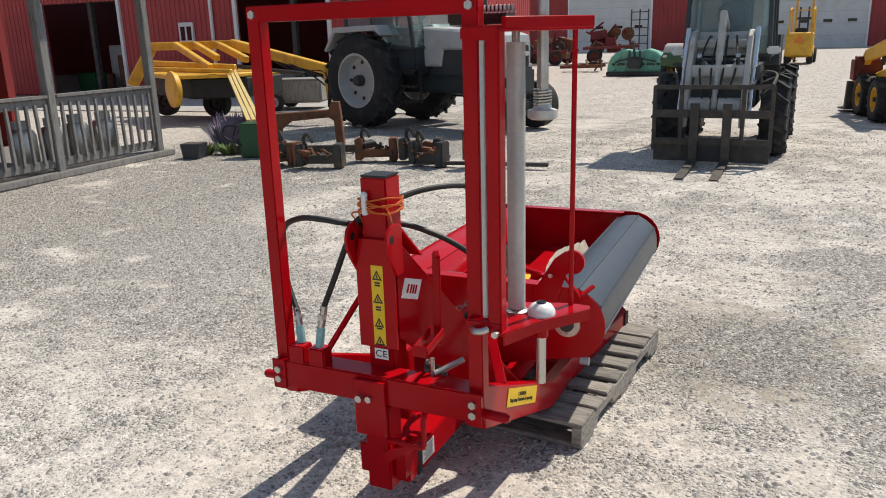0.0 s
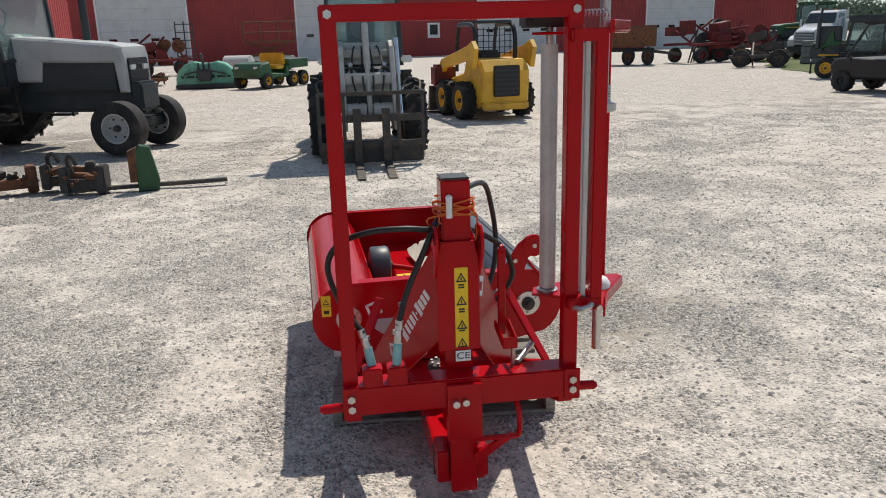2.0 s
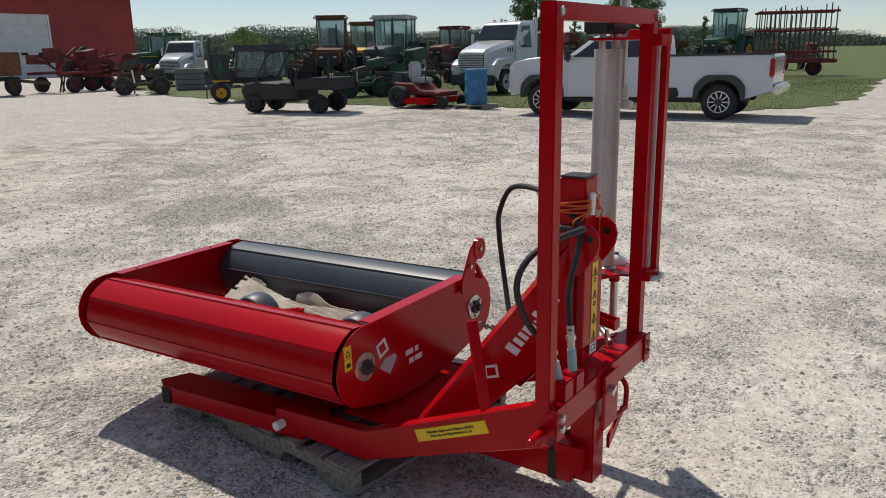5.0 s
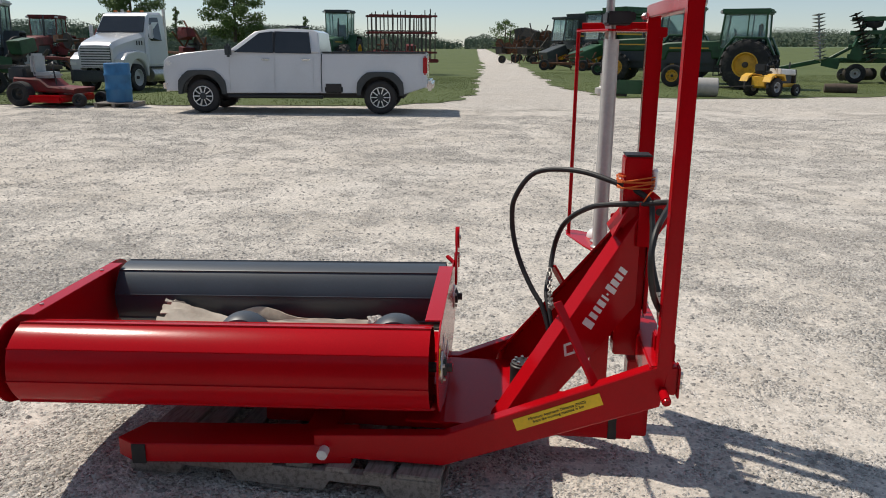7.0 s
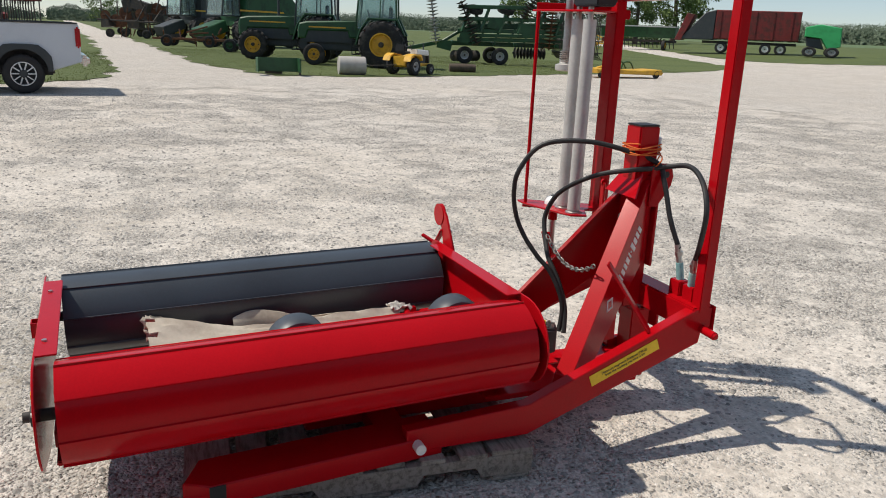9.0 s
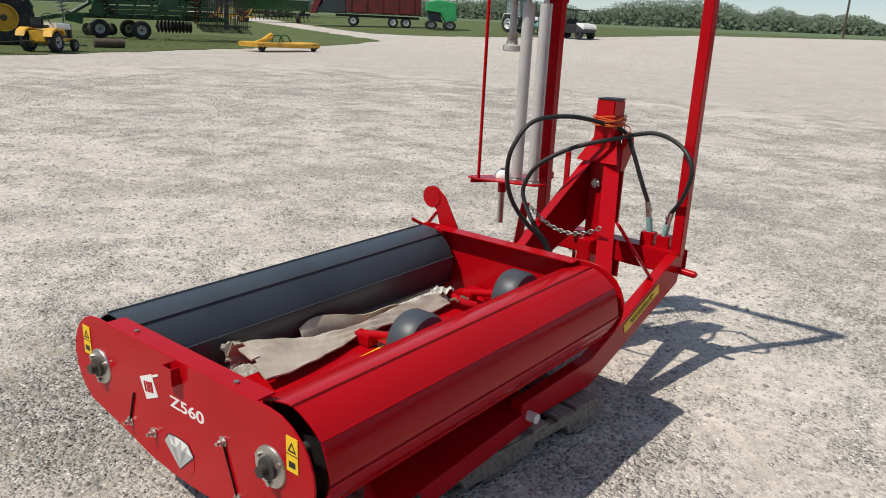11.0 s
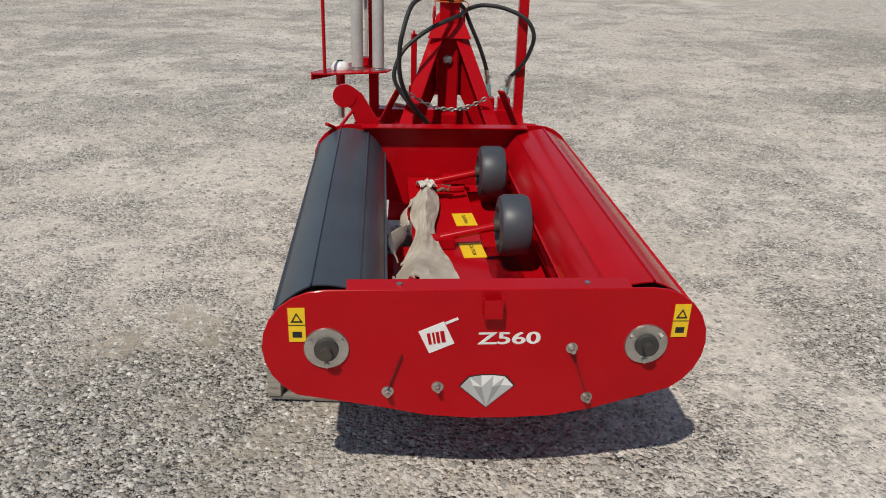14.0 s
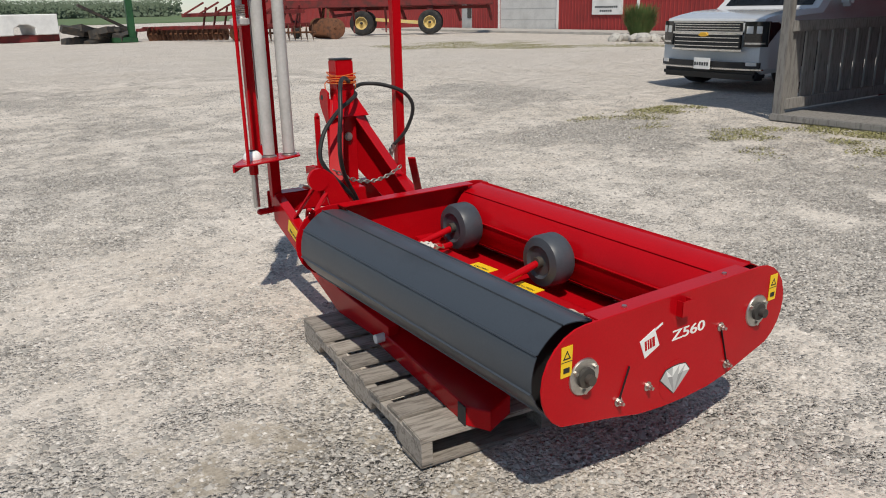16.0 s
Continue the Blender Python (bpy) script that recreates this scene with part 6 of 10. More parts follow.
def tractor(name, label, at, turn, body, frame, roof, rim, wb=2.7, R=0.86, r=0.45, W=0.48, w=0.27, track=1.75, hood_h=1.70, cab_z=(1.25, 2.65), hood_w=0.82, duals=False, lower=None, nose=0.7, lug=18, group="", rim_f=None, front=None):
    """A farm tractor; x runs ahead, its middle between the axles stands at the origin."""
    T = thing(name, label, "tractor", at, turn, group)
    a, f = -wb / 2, wb / 2
    lower = lower or CHARCOAL
    b = bmesh.new()
    box(b, (0.0, 0, 0.80), (wb + 0.2, 0.46, 0.46), bevel=0.05)
    box(b, (a, 0, R), (0.62, track - W, 0.44), bevel=0.08)
    box(b, (f, 0, r + 0.02), (0.22, track - w - 0.1, 0.16), bevel=0.03)
    box(b, (f + nose * 0.72, 0, 0.78), (0.34, 0.5, 0.40), bevel=0.04)
    part("chassis", b, lower, T)
    b = bmesh.new()
    x0, x1 = a + 1.02, f + nose
    slab(b, [(x0, 1.05), (x0, hood_h), (x1 - 0.35, hood_h - 0.10), (x1 - 0.06, hood_h - 0.17), (x1, hood_h - 0.36), (x1, 1.0), (x1 - 0.30, 0.98), (x1 - 0.40, 1.28), (x0 + 0.36, 1.30), (x0 + 0.30, 1.05)], hood_w / 2, 0.05)
    if body is SILVER:
        b.free()
        b = bmesh.new()
        slab(b, [(x0, 1.00), (x0, hood_h), (x1 - 0.16, hood_h - 0.13), (x1 - 0.03, hood_h - 0.17), (x1, hood_h - 0.30), (x1, 0.84), (x1 - 0.12, 0.84), (x1 - 0.16, 1.24), (x0 + 0.42, 1.26), (x0 + 0.36, 1.00)], hood_w / 2, 0.03)
    hood = part("hood", b, body, T)
    b = bmesh.new()
    box(b, ((x0 + x1) / 2, 0, 1.15), (x1 - x0 - 0.30, hood_w * 0.86, 0.60), bevel=0.03)
    part("engine", b, CHARCOAL, T, "dark open engine bay")
    b = bmesh.new()
    box(b, (x1 + 0.006, 0, hood_h - 0.58), (0.03, hood_w * 0.74, 0.52), bevel=0.01)
    g = part("grille", b, BLACK, hood)
    for k in range(5):
        b = bmesh.new()
        box(b, (x1 + 0.026, 0, hood_h - 0.40 - 0.09 * k), (0.016, hood_w * 0.70, 0.016))
        part("grille_bar", b, CHARCOAL, g)
    for s in (-1, 1):
        b = bmesh.new()
        box(b, (x1 + 0.012, s * hood_w * 0.24, hood_h - 0.44), (0.05, 0.15, 0.09), bevel=0.015)
        part("headlight", b, LAMP_GLASS, hood)
        if body is GREEN:
            b = bmesh.new()
            box(b, ((x0 + x1) / 2, s * (hood_w / 2 + 0.003), hood_h - 0.30), ((x1 - x0) * 0.62, 0.006, 0.05))
            part("side_stripe", b, FARM_YELLOW, hood)
        b = bmesh.new()
        pts = [(a - 1.00 * R, 1.40 * R), (a - 0.66 * R, 2.02 * R + 0.06), (a + 0.62 * R, 2.04 * R + 0.06), (a + 0.98 * R, 1.62 * R), (a + 1.18 * R, 0.95 * R)]
        pts += [(a + 1.12 * R, 0.95 * R), (a + 0.93 * R, 1.58 * R), (a + 0.60 * R, 1.98 * R + 0.05), (a - 0.62 * R, 1.96 * R + 0.05), (a - 0.94 * R, 1.38 * R)]
        if body is SILVER:
            pts = [(a - 1.00 * R, 1.62 * R), (a - 0.66 * R, 2.02 * R + 0.06), (a + 0.62 * R, 2.04 * R + 0.06), (a + 0.80 * R, 1.92 * R), (a + 0.76 * R, 1.90 * R), (a + 0.60 * R, 1.94 * R + 0.05), (a - 0.62 * R, 1.92 * R + 0.05), (a - 0.94 * R, 1.60 * R)]
        prism(b, pts, "y", s * (track / 2 - W * 0.62), s * (track / 2 + W * 0.40), 0.01)
        part("fender", b, body, T)
        b = bmesh.new()
        for k in range(3):
            box(b, (a + 1.0, s * (0.58 + 0.03 * k), 0.95 - 0.24 * k), (0.34, 0.22, 0.035), bevel=0.006)
        box(b, (a + 1.18, s * 0.60, 0.75), (0.03, 0.03, 0.62))
        part("step", b, BLACK, T)
    b = bmesh.new()
    box(b, (a + 0.62, 0, (0.85 + cab_z[0]) / 2 + 0.04), (0.86, 1.14, cab_z[0] - 0.80), bevel=0.03)
    part("cab_base", b, frame, T, "dark lower cab panel")
    c = cab(T, a - 0.52, a + 1.05, 1.20, 1.30, *cab_z, frame, roof)
    for s in (-1, 1):
        b = bmesh.new()
        box(b, (a + 1.06, s * 0.70, cab_z[1] + 0.05), (0.08, 0.17, 0.10), bevel=0.02)
        part("work_light", b, LAMP_GLASS, c)
    b = bmesh.new()
    rod(b, (x0 + 0.75, 0.30, hood_h - 0.1), (x0 + 0.75, 0.30, hood_h + 0.75), 0.055)
    rod(b, (x0 + 0.75, 0.30, hood_h + 0.7), (x0 + 0.70, 0.30, hood_h + 0.98), 0.035)
    part("exhaust", b, CHARCOAL, T)
    for s in (-1, 1):
        d = (0, s, 0)
        wheel(T, (a, s * track / 2, R), R, W, R * 0.55, rim, d, lug, holes=8, lug_h=0.05)
        if duals:
            wheel(T, (a, s * (track / 2 + W + 0.08), R), R, W, R * 0.48, rim, d, lug, lug_h=0.05)
        wheel(T, (f, s * (front or track - 0.06) / 2, r), r, w, r * 0.52, rim_f or rim, d, 0 if r < 0.5 else 16, holes=6, lug_h=0.012 if r < 0.5 else 0.04, seg=30)
    return T


# white and charcoal two-wheel-drive tractor standing by the barn
tractor("tractor", "old silver and charcoal farm tractor with a glazed cab", (-4.66, 12.02, 0.0), -20.0, SILVER, CHARCOAL, SILVER, SILVER, wb=2.60, R=0.79, r=0.38, W=0.44, w=0.27, track=1.46, hood_h=1.62, cab_z=(1.30, 2.55), hood_w=0.70, nose=0.06, front=1.12, rim_f=SILVER)
# green tractors on the lawn
tractor("tractor", "large older green tractor with dual rear wheels", (26.3, -6.25, 0.0), 64.0, GREEN, GREEN, GREEN, FARM_YELLOW, wb=2.60, R=0.87, r=0.42, W=0.42, w=0.26, track=1.65, hood_h=1.72, cab_z=(1.40, 2.62), duals=True)
tractor("tractor", "newer green tractor with rounded hood and yellow rims", (30.4, -4.9, 0.0), 66.0, GREEN, CHARCOAL, GREEN, FARM_YELLOW, wb=2.75, R=0.93, r=0.62, W=0.5, w=0.40, hood_h=1.85, cab_z=(1.45, 2.90))
# tractors crowded in the row to the north-east
tractor("tractor", "dark tractor with cab standing in the machinery row", (21.9, 18.9, 0.0), 200.0, CHARCOAL, CHARCOAL, SILVER, SILVER, hood_h=1.7, group="machinery row")
tractor("tractor", "green four-wheel-drive tractor with cab in the machinery row", (41.2, 10.6, 0.0), 175.0, GREEN, GREEN, CHARCOAL, FARM_YELLOW, R=0.95, r=0.75, w=0.5, hood_h=1.9, cab_z=(1.7, 3.2), group="machinery row")
tractor("tractor", "green tractor with yellow rims behind the utility vehicle", (14.7, 19.4, 0.0), 140.0, GREEN, CHARCOAL, CHARCOAL, FARM_YELLOW, wb=1.5, R=0.42, r=0.30, W=0.28, w=0.2, track=1.0, hood_w=0.5, nose=0.4, hood_h=0.95, cab_z=(0.75, 1.55), group="machinery row")
tractor("tractor", "green tractor with cab at the end of the shed", (29.2, 41.8, 0.0), 190.0, GREEN, GREEN, GREEN, FARM_YELLOW, R=0.85, r=0.5, group="machinery row")
tractor("tractor", "old orange loader tractor with cab in the machinery row", (25.4, 24.6, 0.0), 215.0, RUST, RUST, RUST, DARK_STEEL, R=0.85, r=0.8, w=0.5, hood_h=1.7, cab_z=(1.7, 2.95), hood_w=1.2, group="machinery row")
tractor("tractor", "orange loader tractor with tall cab in the machinery row", (29.6, 26.0, 0.0), 205.0, FARM_YELLOW, RUST, RUST, DARK_STEEL, R=0.85, r=0.8, w=0.5, hood_h=1.7, cab_z=(1.6, 2.8), hood_w=1.2, group="machinery row")
tractor("tractor", "red tractor with cab far back in the row", (36.2, 24.8, 0.0), 190.0, DARK_RED, DARK_RED, DARK_RED, SILVER, hood_h=1.8, group="machinery row")
tractor("tractor", "blue and white tractor at the far edge of the yard", (30.4, -48.0, 0.0), 172.0, WHITE_PAINT, CHARCOAL, ORANGE, WHITE_PAINT, wb=2.1, R=0.68, r=0.40, W=0.36, w=0.26, track=1.5, hood_w=0.66, hood_h=1.4, cab_z=(1.2, 2.5), nose=0.4, lower=TEAL)


# forklift loader: wheeled tractor with pale loader arms and pallet forks
ARM_GREY = material("dusty_pale_paint", (0.46, 0.45, 0.41), (0.32, 0.30, 0.265), 5, 0.5, 0.6, 0.8, bump=0.001, grain=50)


def fork_loader(at, turn):
    T = thing("fork_loader", "dark wheel loader with pale lift arms and black pallet forks", "loader", at, turn)
    b = bmesh.new()
    box(b, (-1.0, 0, 0.95), (2.6, 0.9, 0.7), bevel=0.08)
    box(b, (-2.0, 0, 1.25), (1.1, 1.25, 0.95), bevel=0.12)
    part("chassis", b, CHARCOAL, T)
    c = cab(T, -1.55, -0.25, 1.12, 1.02, 1.35, 2.85, CHARCOAL, CHARCOAL, 0.10, 0.06)
    for s in (-1, 1):
        b = bmesh.new()
        box(b, (-0.15, s * 0.86, 2.45), (0.10, 0.16, 0.26), bevel=0.03)
        beam(b, (-0.22, s * 0.62, 2.5), (-0.15, s * 0.84, 2.52), 0.02, 0.02, 0)
        part("mirror", b, BLACK, c)
        b = bmesh.new()
        box(b, (-0.05, s * 0.62, 1.42), (0.09, 0.17, 0.10), bevel=0.02)
        part("headlight", b, LAMP_GLASS, c)
        wheel(T, (-0.15, s * 0.70, 0.56), 0.56, 0.34, 0.30, SILVER, (0, s, 0), 16, lug_h=0.05)
        wheel(T, (-2.2, s * 0.70, 0.58), 0.58, 0.36, 0.30, SILVER, (0, s, 0), 16, lug_h=0.05)
        b = bmesh.new()
        pts = [(-0.15 + 0.68 * math.cos(radians(20 + 140 * k / 8)), 0.58 + 0.68 * math.sin(radians(20 + 140 * k / 8))) for k in range(9)]
        pts += [(-0.15 + 0.64 * math.cos(radians(160 - 140 * k / 8)), 0.58 + 0.64 * math.sin(radians(160 - 140 * k / 8))) for k in range(9)]
        prism(b, pts[4:14], "y", s * 0.50, s * 0.70)
        part("fender", b, CHARCOAL, T)
        b = bmesh.new()
        slab(b, [(-0.55, 1.52), (0.20, 1.70), (0.42, 1.62), (0.68, 1.20), (0.92, 0.60), (0.92, 0.48), (0.80, 0.48), (0.54, 1.08), (0.14, 1.46), (-0.55, 1.36)], 0.035, 0.010)
        bmesh.ops.translate(b, verts=b.verts, vec=(0, s * 0.36, 0))
        part("lift_arm", b, ARM_GREY, T, "pale grey lift arm")
        b = bmesh.new()
        rod(b, (0.30, s * 0.435, 1.72), (0.56, s * 0.435, 1.22), 0.036)
        rod(b, (0.56, s * 0.435, 1.22), (0.86, s * 0.44, 0.62), 0.024)
        part("tilt_cylinder", b, CHROME, T, "bright tilt cylinder")
        b = bmesh.new()
        rod(b, (-0.2, s * 0.20, 0.95), (0.35, s * 0.22, 1.25), 0.06)
        rod(b, (0.35, s * 0.22, 1.25), (0.62, s * 0.24, 1.38), 0.03)
        part("lift_cylinder", b, STEEL, T)
        b = bmesh.new()
        rod(b, (0.74, s * 0.32, 0.72), (0.74, s * 0.05, 0.72), 0.13)
        part("cross_tube", b, ARM_GREY, T)
    b = bmesh.new()
    beam(b, (-0.15, 0, 1.72), (0.30, 0, 1.90), 0.08, 0.10, 0.02)
    beam(b, (0.30, 0, 1.94), (0.54, 0, 1.30), 0.09, 0.10, 0.02)
    beam(b, (0.52, 0, 1.40), (0.84, 0, 0.70), 0.07, 0.08, 0.02)
    box(b, (0.16, 0, 1.52), (0.04, 0.66, 0.34), rot=(0, -28, 0), bevel=0.012)
    box(b, (0.42, 0, 1.12), (0.04, 0.62, 0.30), rot=(0, -28, 0), bevel=0.012)
    beam(b, (0.25, -0.34, 1.52), (0.25, 0.34, 1.52), 0.10, 0.12, 0.02)
    beam(b, (0.60, -0.34, 1.18), (0.60, 0.34, 1.18), 0.10, 0.16, 0.02)
    part("tilt_link", b, ARM_GREY, T)
    for k in range(4):
        b = bmesh.new()
        y = -0.12 + 0.08 * k
        sweep(b, [(-0.2, y, 1.45), (0.2, y * 1.4, 1.62), (0.62, y * 1.9, 1.25), (0.86, y * 1.2, 0.85)], 0.013, 6, 4)
        part("hose", b, HOSE, T)
    # fork frame
    b = bmesh.new()
    box(b, (0.94, 0, 0.17), (0.03, 1.44, 0.26), bevel=0.006)
    carriage = part("fork_carriage", b, DARK_STEEL, T, "dark steel fork carriage")
    for z, h in ((1.00, 0.055), (0.66, 0.10), (0.30, 0.09)):
        b = bmesh.new()
        box(b, (0.98, 0, z), (0.05, 1.46, h), bevel=0.008)
        part("rail", b, DARK_STEEL, carriage)
    for y in (-0.72, -0.38, 0.38, 0.72):
        b = bmesh.new()
        box(b, (0.978, y, 0.60), (0.045, 0.05, 0.84), bevel=0.006)
        part("upright", b, DARK_STEEL, carriage)
    for s in (-1, 1):
        b = bmesh.new()
        sweep(b, [(0.9, s * 0.70, 1.02), (0.62, s * 0.72, 1.14), (0.55, s * 0.55, 1.16), (0.85, s * 0.46, 1.02)], 0.018, 6, 4)
        part("guard_loop", b, DARK_STEEL, T)
        b = bmesh.new()
        prism(b, [(1.02, 0.80), (1.07, 0.80), (1.08, 0.08), (2.10, 0.012), (2.10, 0.004), (1.02, 0.03)], "y", s * 0.20 - 0.055, s * 0.20 + 0.055, 0.004)
        part("fork", b, DARK_STEEL, T)
    return T
fork_loader((-0.37, 9.79, 0.0), -94.0).scale = (0.85, 0.85, 0.85)


def skid_steer(at, turn):
    T = thing("skid_steer", "yellow skid-steer loader seen from behind, black roll cage", "skid steer", at, turn)
    b = bmesh.new()
    slab(b, [(-1.25, 0.38), (-1.30, 1.0), (-1.12, 1.22), (-0.35, 1.25), (-0.2, 0.95), (0.95, 0.75), (1.0, 0.35), (0.7, 0.25), (-1.0, 0.25)], 0.52, 0.04)
    part("body", b, FARM_YELLOW, T)
    b = bmesh.new()
    box(b, (-1.305, 0, 0.80), (0.03, 0.58, 0.62), bevel=0.02)
    g = part("rear_grille", b, BLACK, T)
    for k in range(6):
        b = bmesh.new()
        box(b, (-1.325, 0, 0.56 + 0.09 * k), (0.012, 0.52, 0.02))
        part("grille_bar", b, CHARCOAL, g)
    b = bmesh.new()
    box(b, (-1.24, 0, 0.30), (0.14, 1.0, 0.16), bevel=0.03)
    part("bumper", b, FARM_YELLOW, T)
    for s in (-1, 1):
        b = bmesh.new()
        slab(b, [(-1.15, 1.05), (-1.28, 1.45), (-1.12, 1.60), (-0.85, 1.50), (0.75, 1.22), (1.25, 0.78), (1.30, 0.55), (1.12, 0.55), (0.62, 1.02), (-0.8, 1.22)], 0.055, 0.012)
        for v in b.verts:
            v.co.y += s * 0.64
        part("lift_arm", b, FARM_YELLOW, T)
        b = bmesh.new()
        sweep(b, [(-0.72, s * 0.44, 1.22), (-0.74, s * 0.44, 1.62), (-0.62, s * 0.44, 1.88), (-0.30, s * 0.44, 1.93), (0.25, s * 0.44, 1.92)], 0.05, 8, 5)
        sweep(b, [(0.25, s * 0.44, 1.92), (0.38, s * 0.44, 1.5), (0.42, s * 0.44, 0.95)], 0.04, 8, 4)
        part("roll_cage_hoop", b, BLACK, T)
        for x in (-0.58, 0.52):
            wheel(T, (x, s * 0.66, 0.40), 0.40, 0.30, 0.21, FARM_YELLOW, (0, s, 0), 14, lug_h=0.035, seg=28)
    b = bmesh.new()
    box(b, (-0.15, 0, 1.97), (0.95, 0.86, 0.06), bevel=0.02)
    part("cage_roof", b, CHARCOAL, T)
    b = bmesh.new()
    for k in range(7):
        box(b, (-0.66, -0.36 + 0.12 * k, 1.58), (0.015, 0.015, 0.56))
    for k in range(5):
        box(b, (-0.66, 0, 1.34 + 0.12 * k), (0.015, 0.80, 0.015))
    part("rear_mesh", b, BLACK, T)
    b = bmesh.new()
    box(b, (-0.25, 0, 1.15), (0.4, 0.5, 0.5), bevel=0.05)
    part("seat", b, CHARCOAL, T)
    b = bmesh.new()
    prism(b, [(1.15, 0.06), (1.75, 0.03), (1.78, 0.06), (1.28, 0.12), (1.20, 0.62), (1.12, 0.62)], "y", -0.86, 0.86, 0.01)
    part("bucket", b, DARK_STEEL, T)
    b = bmesh.new()
    box(b, (0.9, 0.6, 0.85), (0.4, 0.5, 0.5), bevel=0.06)
    part("attachment", b, DARK_RED, T, "red implement on the front")
    return T
skid_steer((2.30, 14.10, 0.0), 97.0).scale = (0.86, 0.86, 0.86)


def pickup(at, turn):
    """Crew cab pickup; x runs ahead, the origin midway between the axles."""
    T = thing("pickup_truck", "white crew cab pickup truck with a long bed", "pickup truck", at, turn)
    hw, wb = 0.90, 3.76
    f, r = wb / 2, -wb / 2

    def arch(cx, rad, k=11):
        return [(cx + rad * math.cos(radians(180 * i / (k - 1))), 0.40 + rad * math.sin(radians(180 * i / (k - 1))) * 0.96) for i in range(k)]
    b = bmesh.new()
    out = [(f + 0.76, 0.46), (f + 0.80, 0.80), (f + 0.78, 1.08), (f + 0.70, 1.16), (f + 0.40, 1.235), (f - 0.20, 1.300), (f - 0.56, 1.325), (f - 0.9, 1.27), (-0.53, 1.25), (r - 0.96, 1.27), (r - 0.98, 1.20), (r - 0.98, 0.58), (r - 0.55, 0.44)]
    low = arch(r, 0.44)[::-1] + [(r + 0.46, 0.44), (f - 0.47, 0.42)] + arch(f, 0.45)[::-1] + [(f + 0.48, 0.46)]
    slab(b, out + low, hw, 0.05)
    for v in b.verts:
        if v.co.z > 0.95:
            v.co.y *= 1.0 - 0.10 * (v.co.z - 0.95) / 0.3
        if v.co.z < 0.6:
            v.co.y *= 0.97
    body = part("body", b, TRUCK_WHITE, T)
    b = bmesh.new()
    slab(b, [(f - 0.50, 1.27), (f - 0.62, 1.32), (f - 1.12, 1.68), (f - 1.42, 1.735), (f - 1.9, 1.752), (f - 2.34, 1.725), (f - 2.46, 1.67), (f - 2.50, 1.25)], hw * 0.92, 0.06)
    for v in b.verts:
        v.co.y *= 1.0 - 0.20 * max(0.0, (v.co.z - 1.28) / 0.5)
    cabin = part("cabin", b, TRUCK_WHITE, T)

    def skin(z):
        return hw * 0.92 * (1 - 0.20 * max(0, (z - 1.28) / 0.5)) + 0.002
    for s in (-1, 1):
        for pts in ([(f - 0.70, 1.265), (f - 1.22, 1.655), (f - 1.50, 1.69), (f - 1.52, 1.25)], [(f - 1.56, 1.25), (f - 1.54, 1.69), (f - 2.26, 1.675), (f - 2.32, 1.25)]):
            b = bmesh.new()
            A, B = [[b.verts.new((x, s * (skin(z) + k), z)) for x, z in pts] for k in (-0.02, 0.020)]
            b.faces.new(A), b.faces.new(B)
            for i in range(4):
                b.faces.new((A[i], A[(i + 1) % 4], B[(i + 1) % 4], B[i]))
            bmesh.ops.recalc_face_normals(b, faces=b.faces[:])
            part("side_window", b, DARK_GLASS, cabin)
        b = bmesh.new()
        box(b, (f - 1.535, s * (skin(1.47) + 0.014), 1.47), (0.045, 0.020, 0.42), rot=(s * 11, 0, 0))
        part("window_pillar", b, BLACK, cabin)
        for x, w in ((f - 0.60, 0.004), (f - 1.54, 0.004), (f - 2.36, 0.004), (f - 2.53, 0.018)):
            b = bmesh.new()
            box(b, (x, s * (hw + 0.0005), 0.72), (w, 0.006, 0.50))
            box(b, (x, s * (hw * 0.955), 1.10), (w, 0.006, 0.28), rot=(s * 17, 0, 0))
            part("door_gap", b, CHARCOAL if w > 0.01 else SILVER, body)
        for x in (f - 1.36, f - 2.20):
            b = bmesh.new()
            box(b, (x, s * (hw * 0.95 + 0.014), 1.12), (0.17, 0.03, 0.032), bevel=0.01)
            part("door_handle", b, CHROME, body)
        b = bmesh.new()
        box(b, (f - 0.62, s * (hw + 0.10), 1.30), (0.12, 0.17, 0.27), bevel=0.04)
        part("mirror", b, CHARCOAL, T)
        b = bmesh.new()
        box(b, (f - 2.78, s * (hw - 0.02), 0.55), (0.38, 0.05, 0.22), bevel=0.06)
        part("bed_step", b, BLACK, body, "dark corner step below the bed")
        for x, rad in ((f, 0.45), (r, 0.44)):
            b = bmesh.new()
            n = 12
            o = [(x + (rad + 0.055) * max(-1.0, min(1.0, 1.12 * math.cos(math.pi * i / n))), 0.40 + (rad + 0.055) * min(0.98, 1.10 * math.sin(math.pi * i / n))) for i in range(n + 1)]
            i2 = [(x + (rad - 0.03) * math.cos(math.pi * i / n), 0.40 + (rad - 0.03) * math.sin(math.pi * i / n) * 0.96) for i in range(n + 1)][::-1]
            prism(b, o + i2, "y", s * (hw - 0.05), s * (hw + 0.03), 0.006)
            part("arch_trim", b, CHARCOAL, body, "dark wheel arch moulding")
            b = bmesh.new()
            box(b, (x, s * (hw - 0.36), 0.60), (0.84, 0.06, 0.56))
            part("wheel_well", b, BLACK, body, "dark wheel well")
            wh = wheel(T, (x, s * (hw - 0.14), 0.355), 0.355, 0.25, 0.215, CHARCOAL, (0, s, 0), 26, lug_h=0.010, seg=32, tyre_mat=RUBBER)
            b = bmesh.new()
            p = Vector((x, s * (hw - 0.022), 0.355))
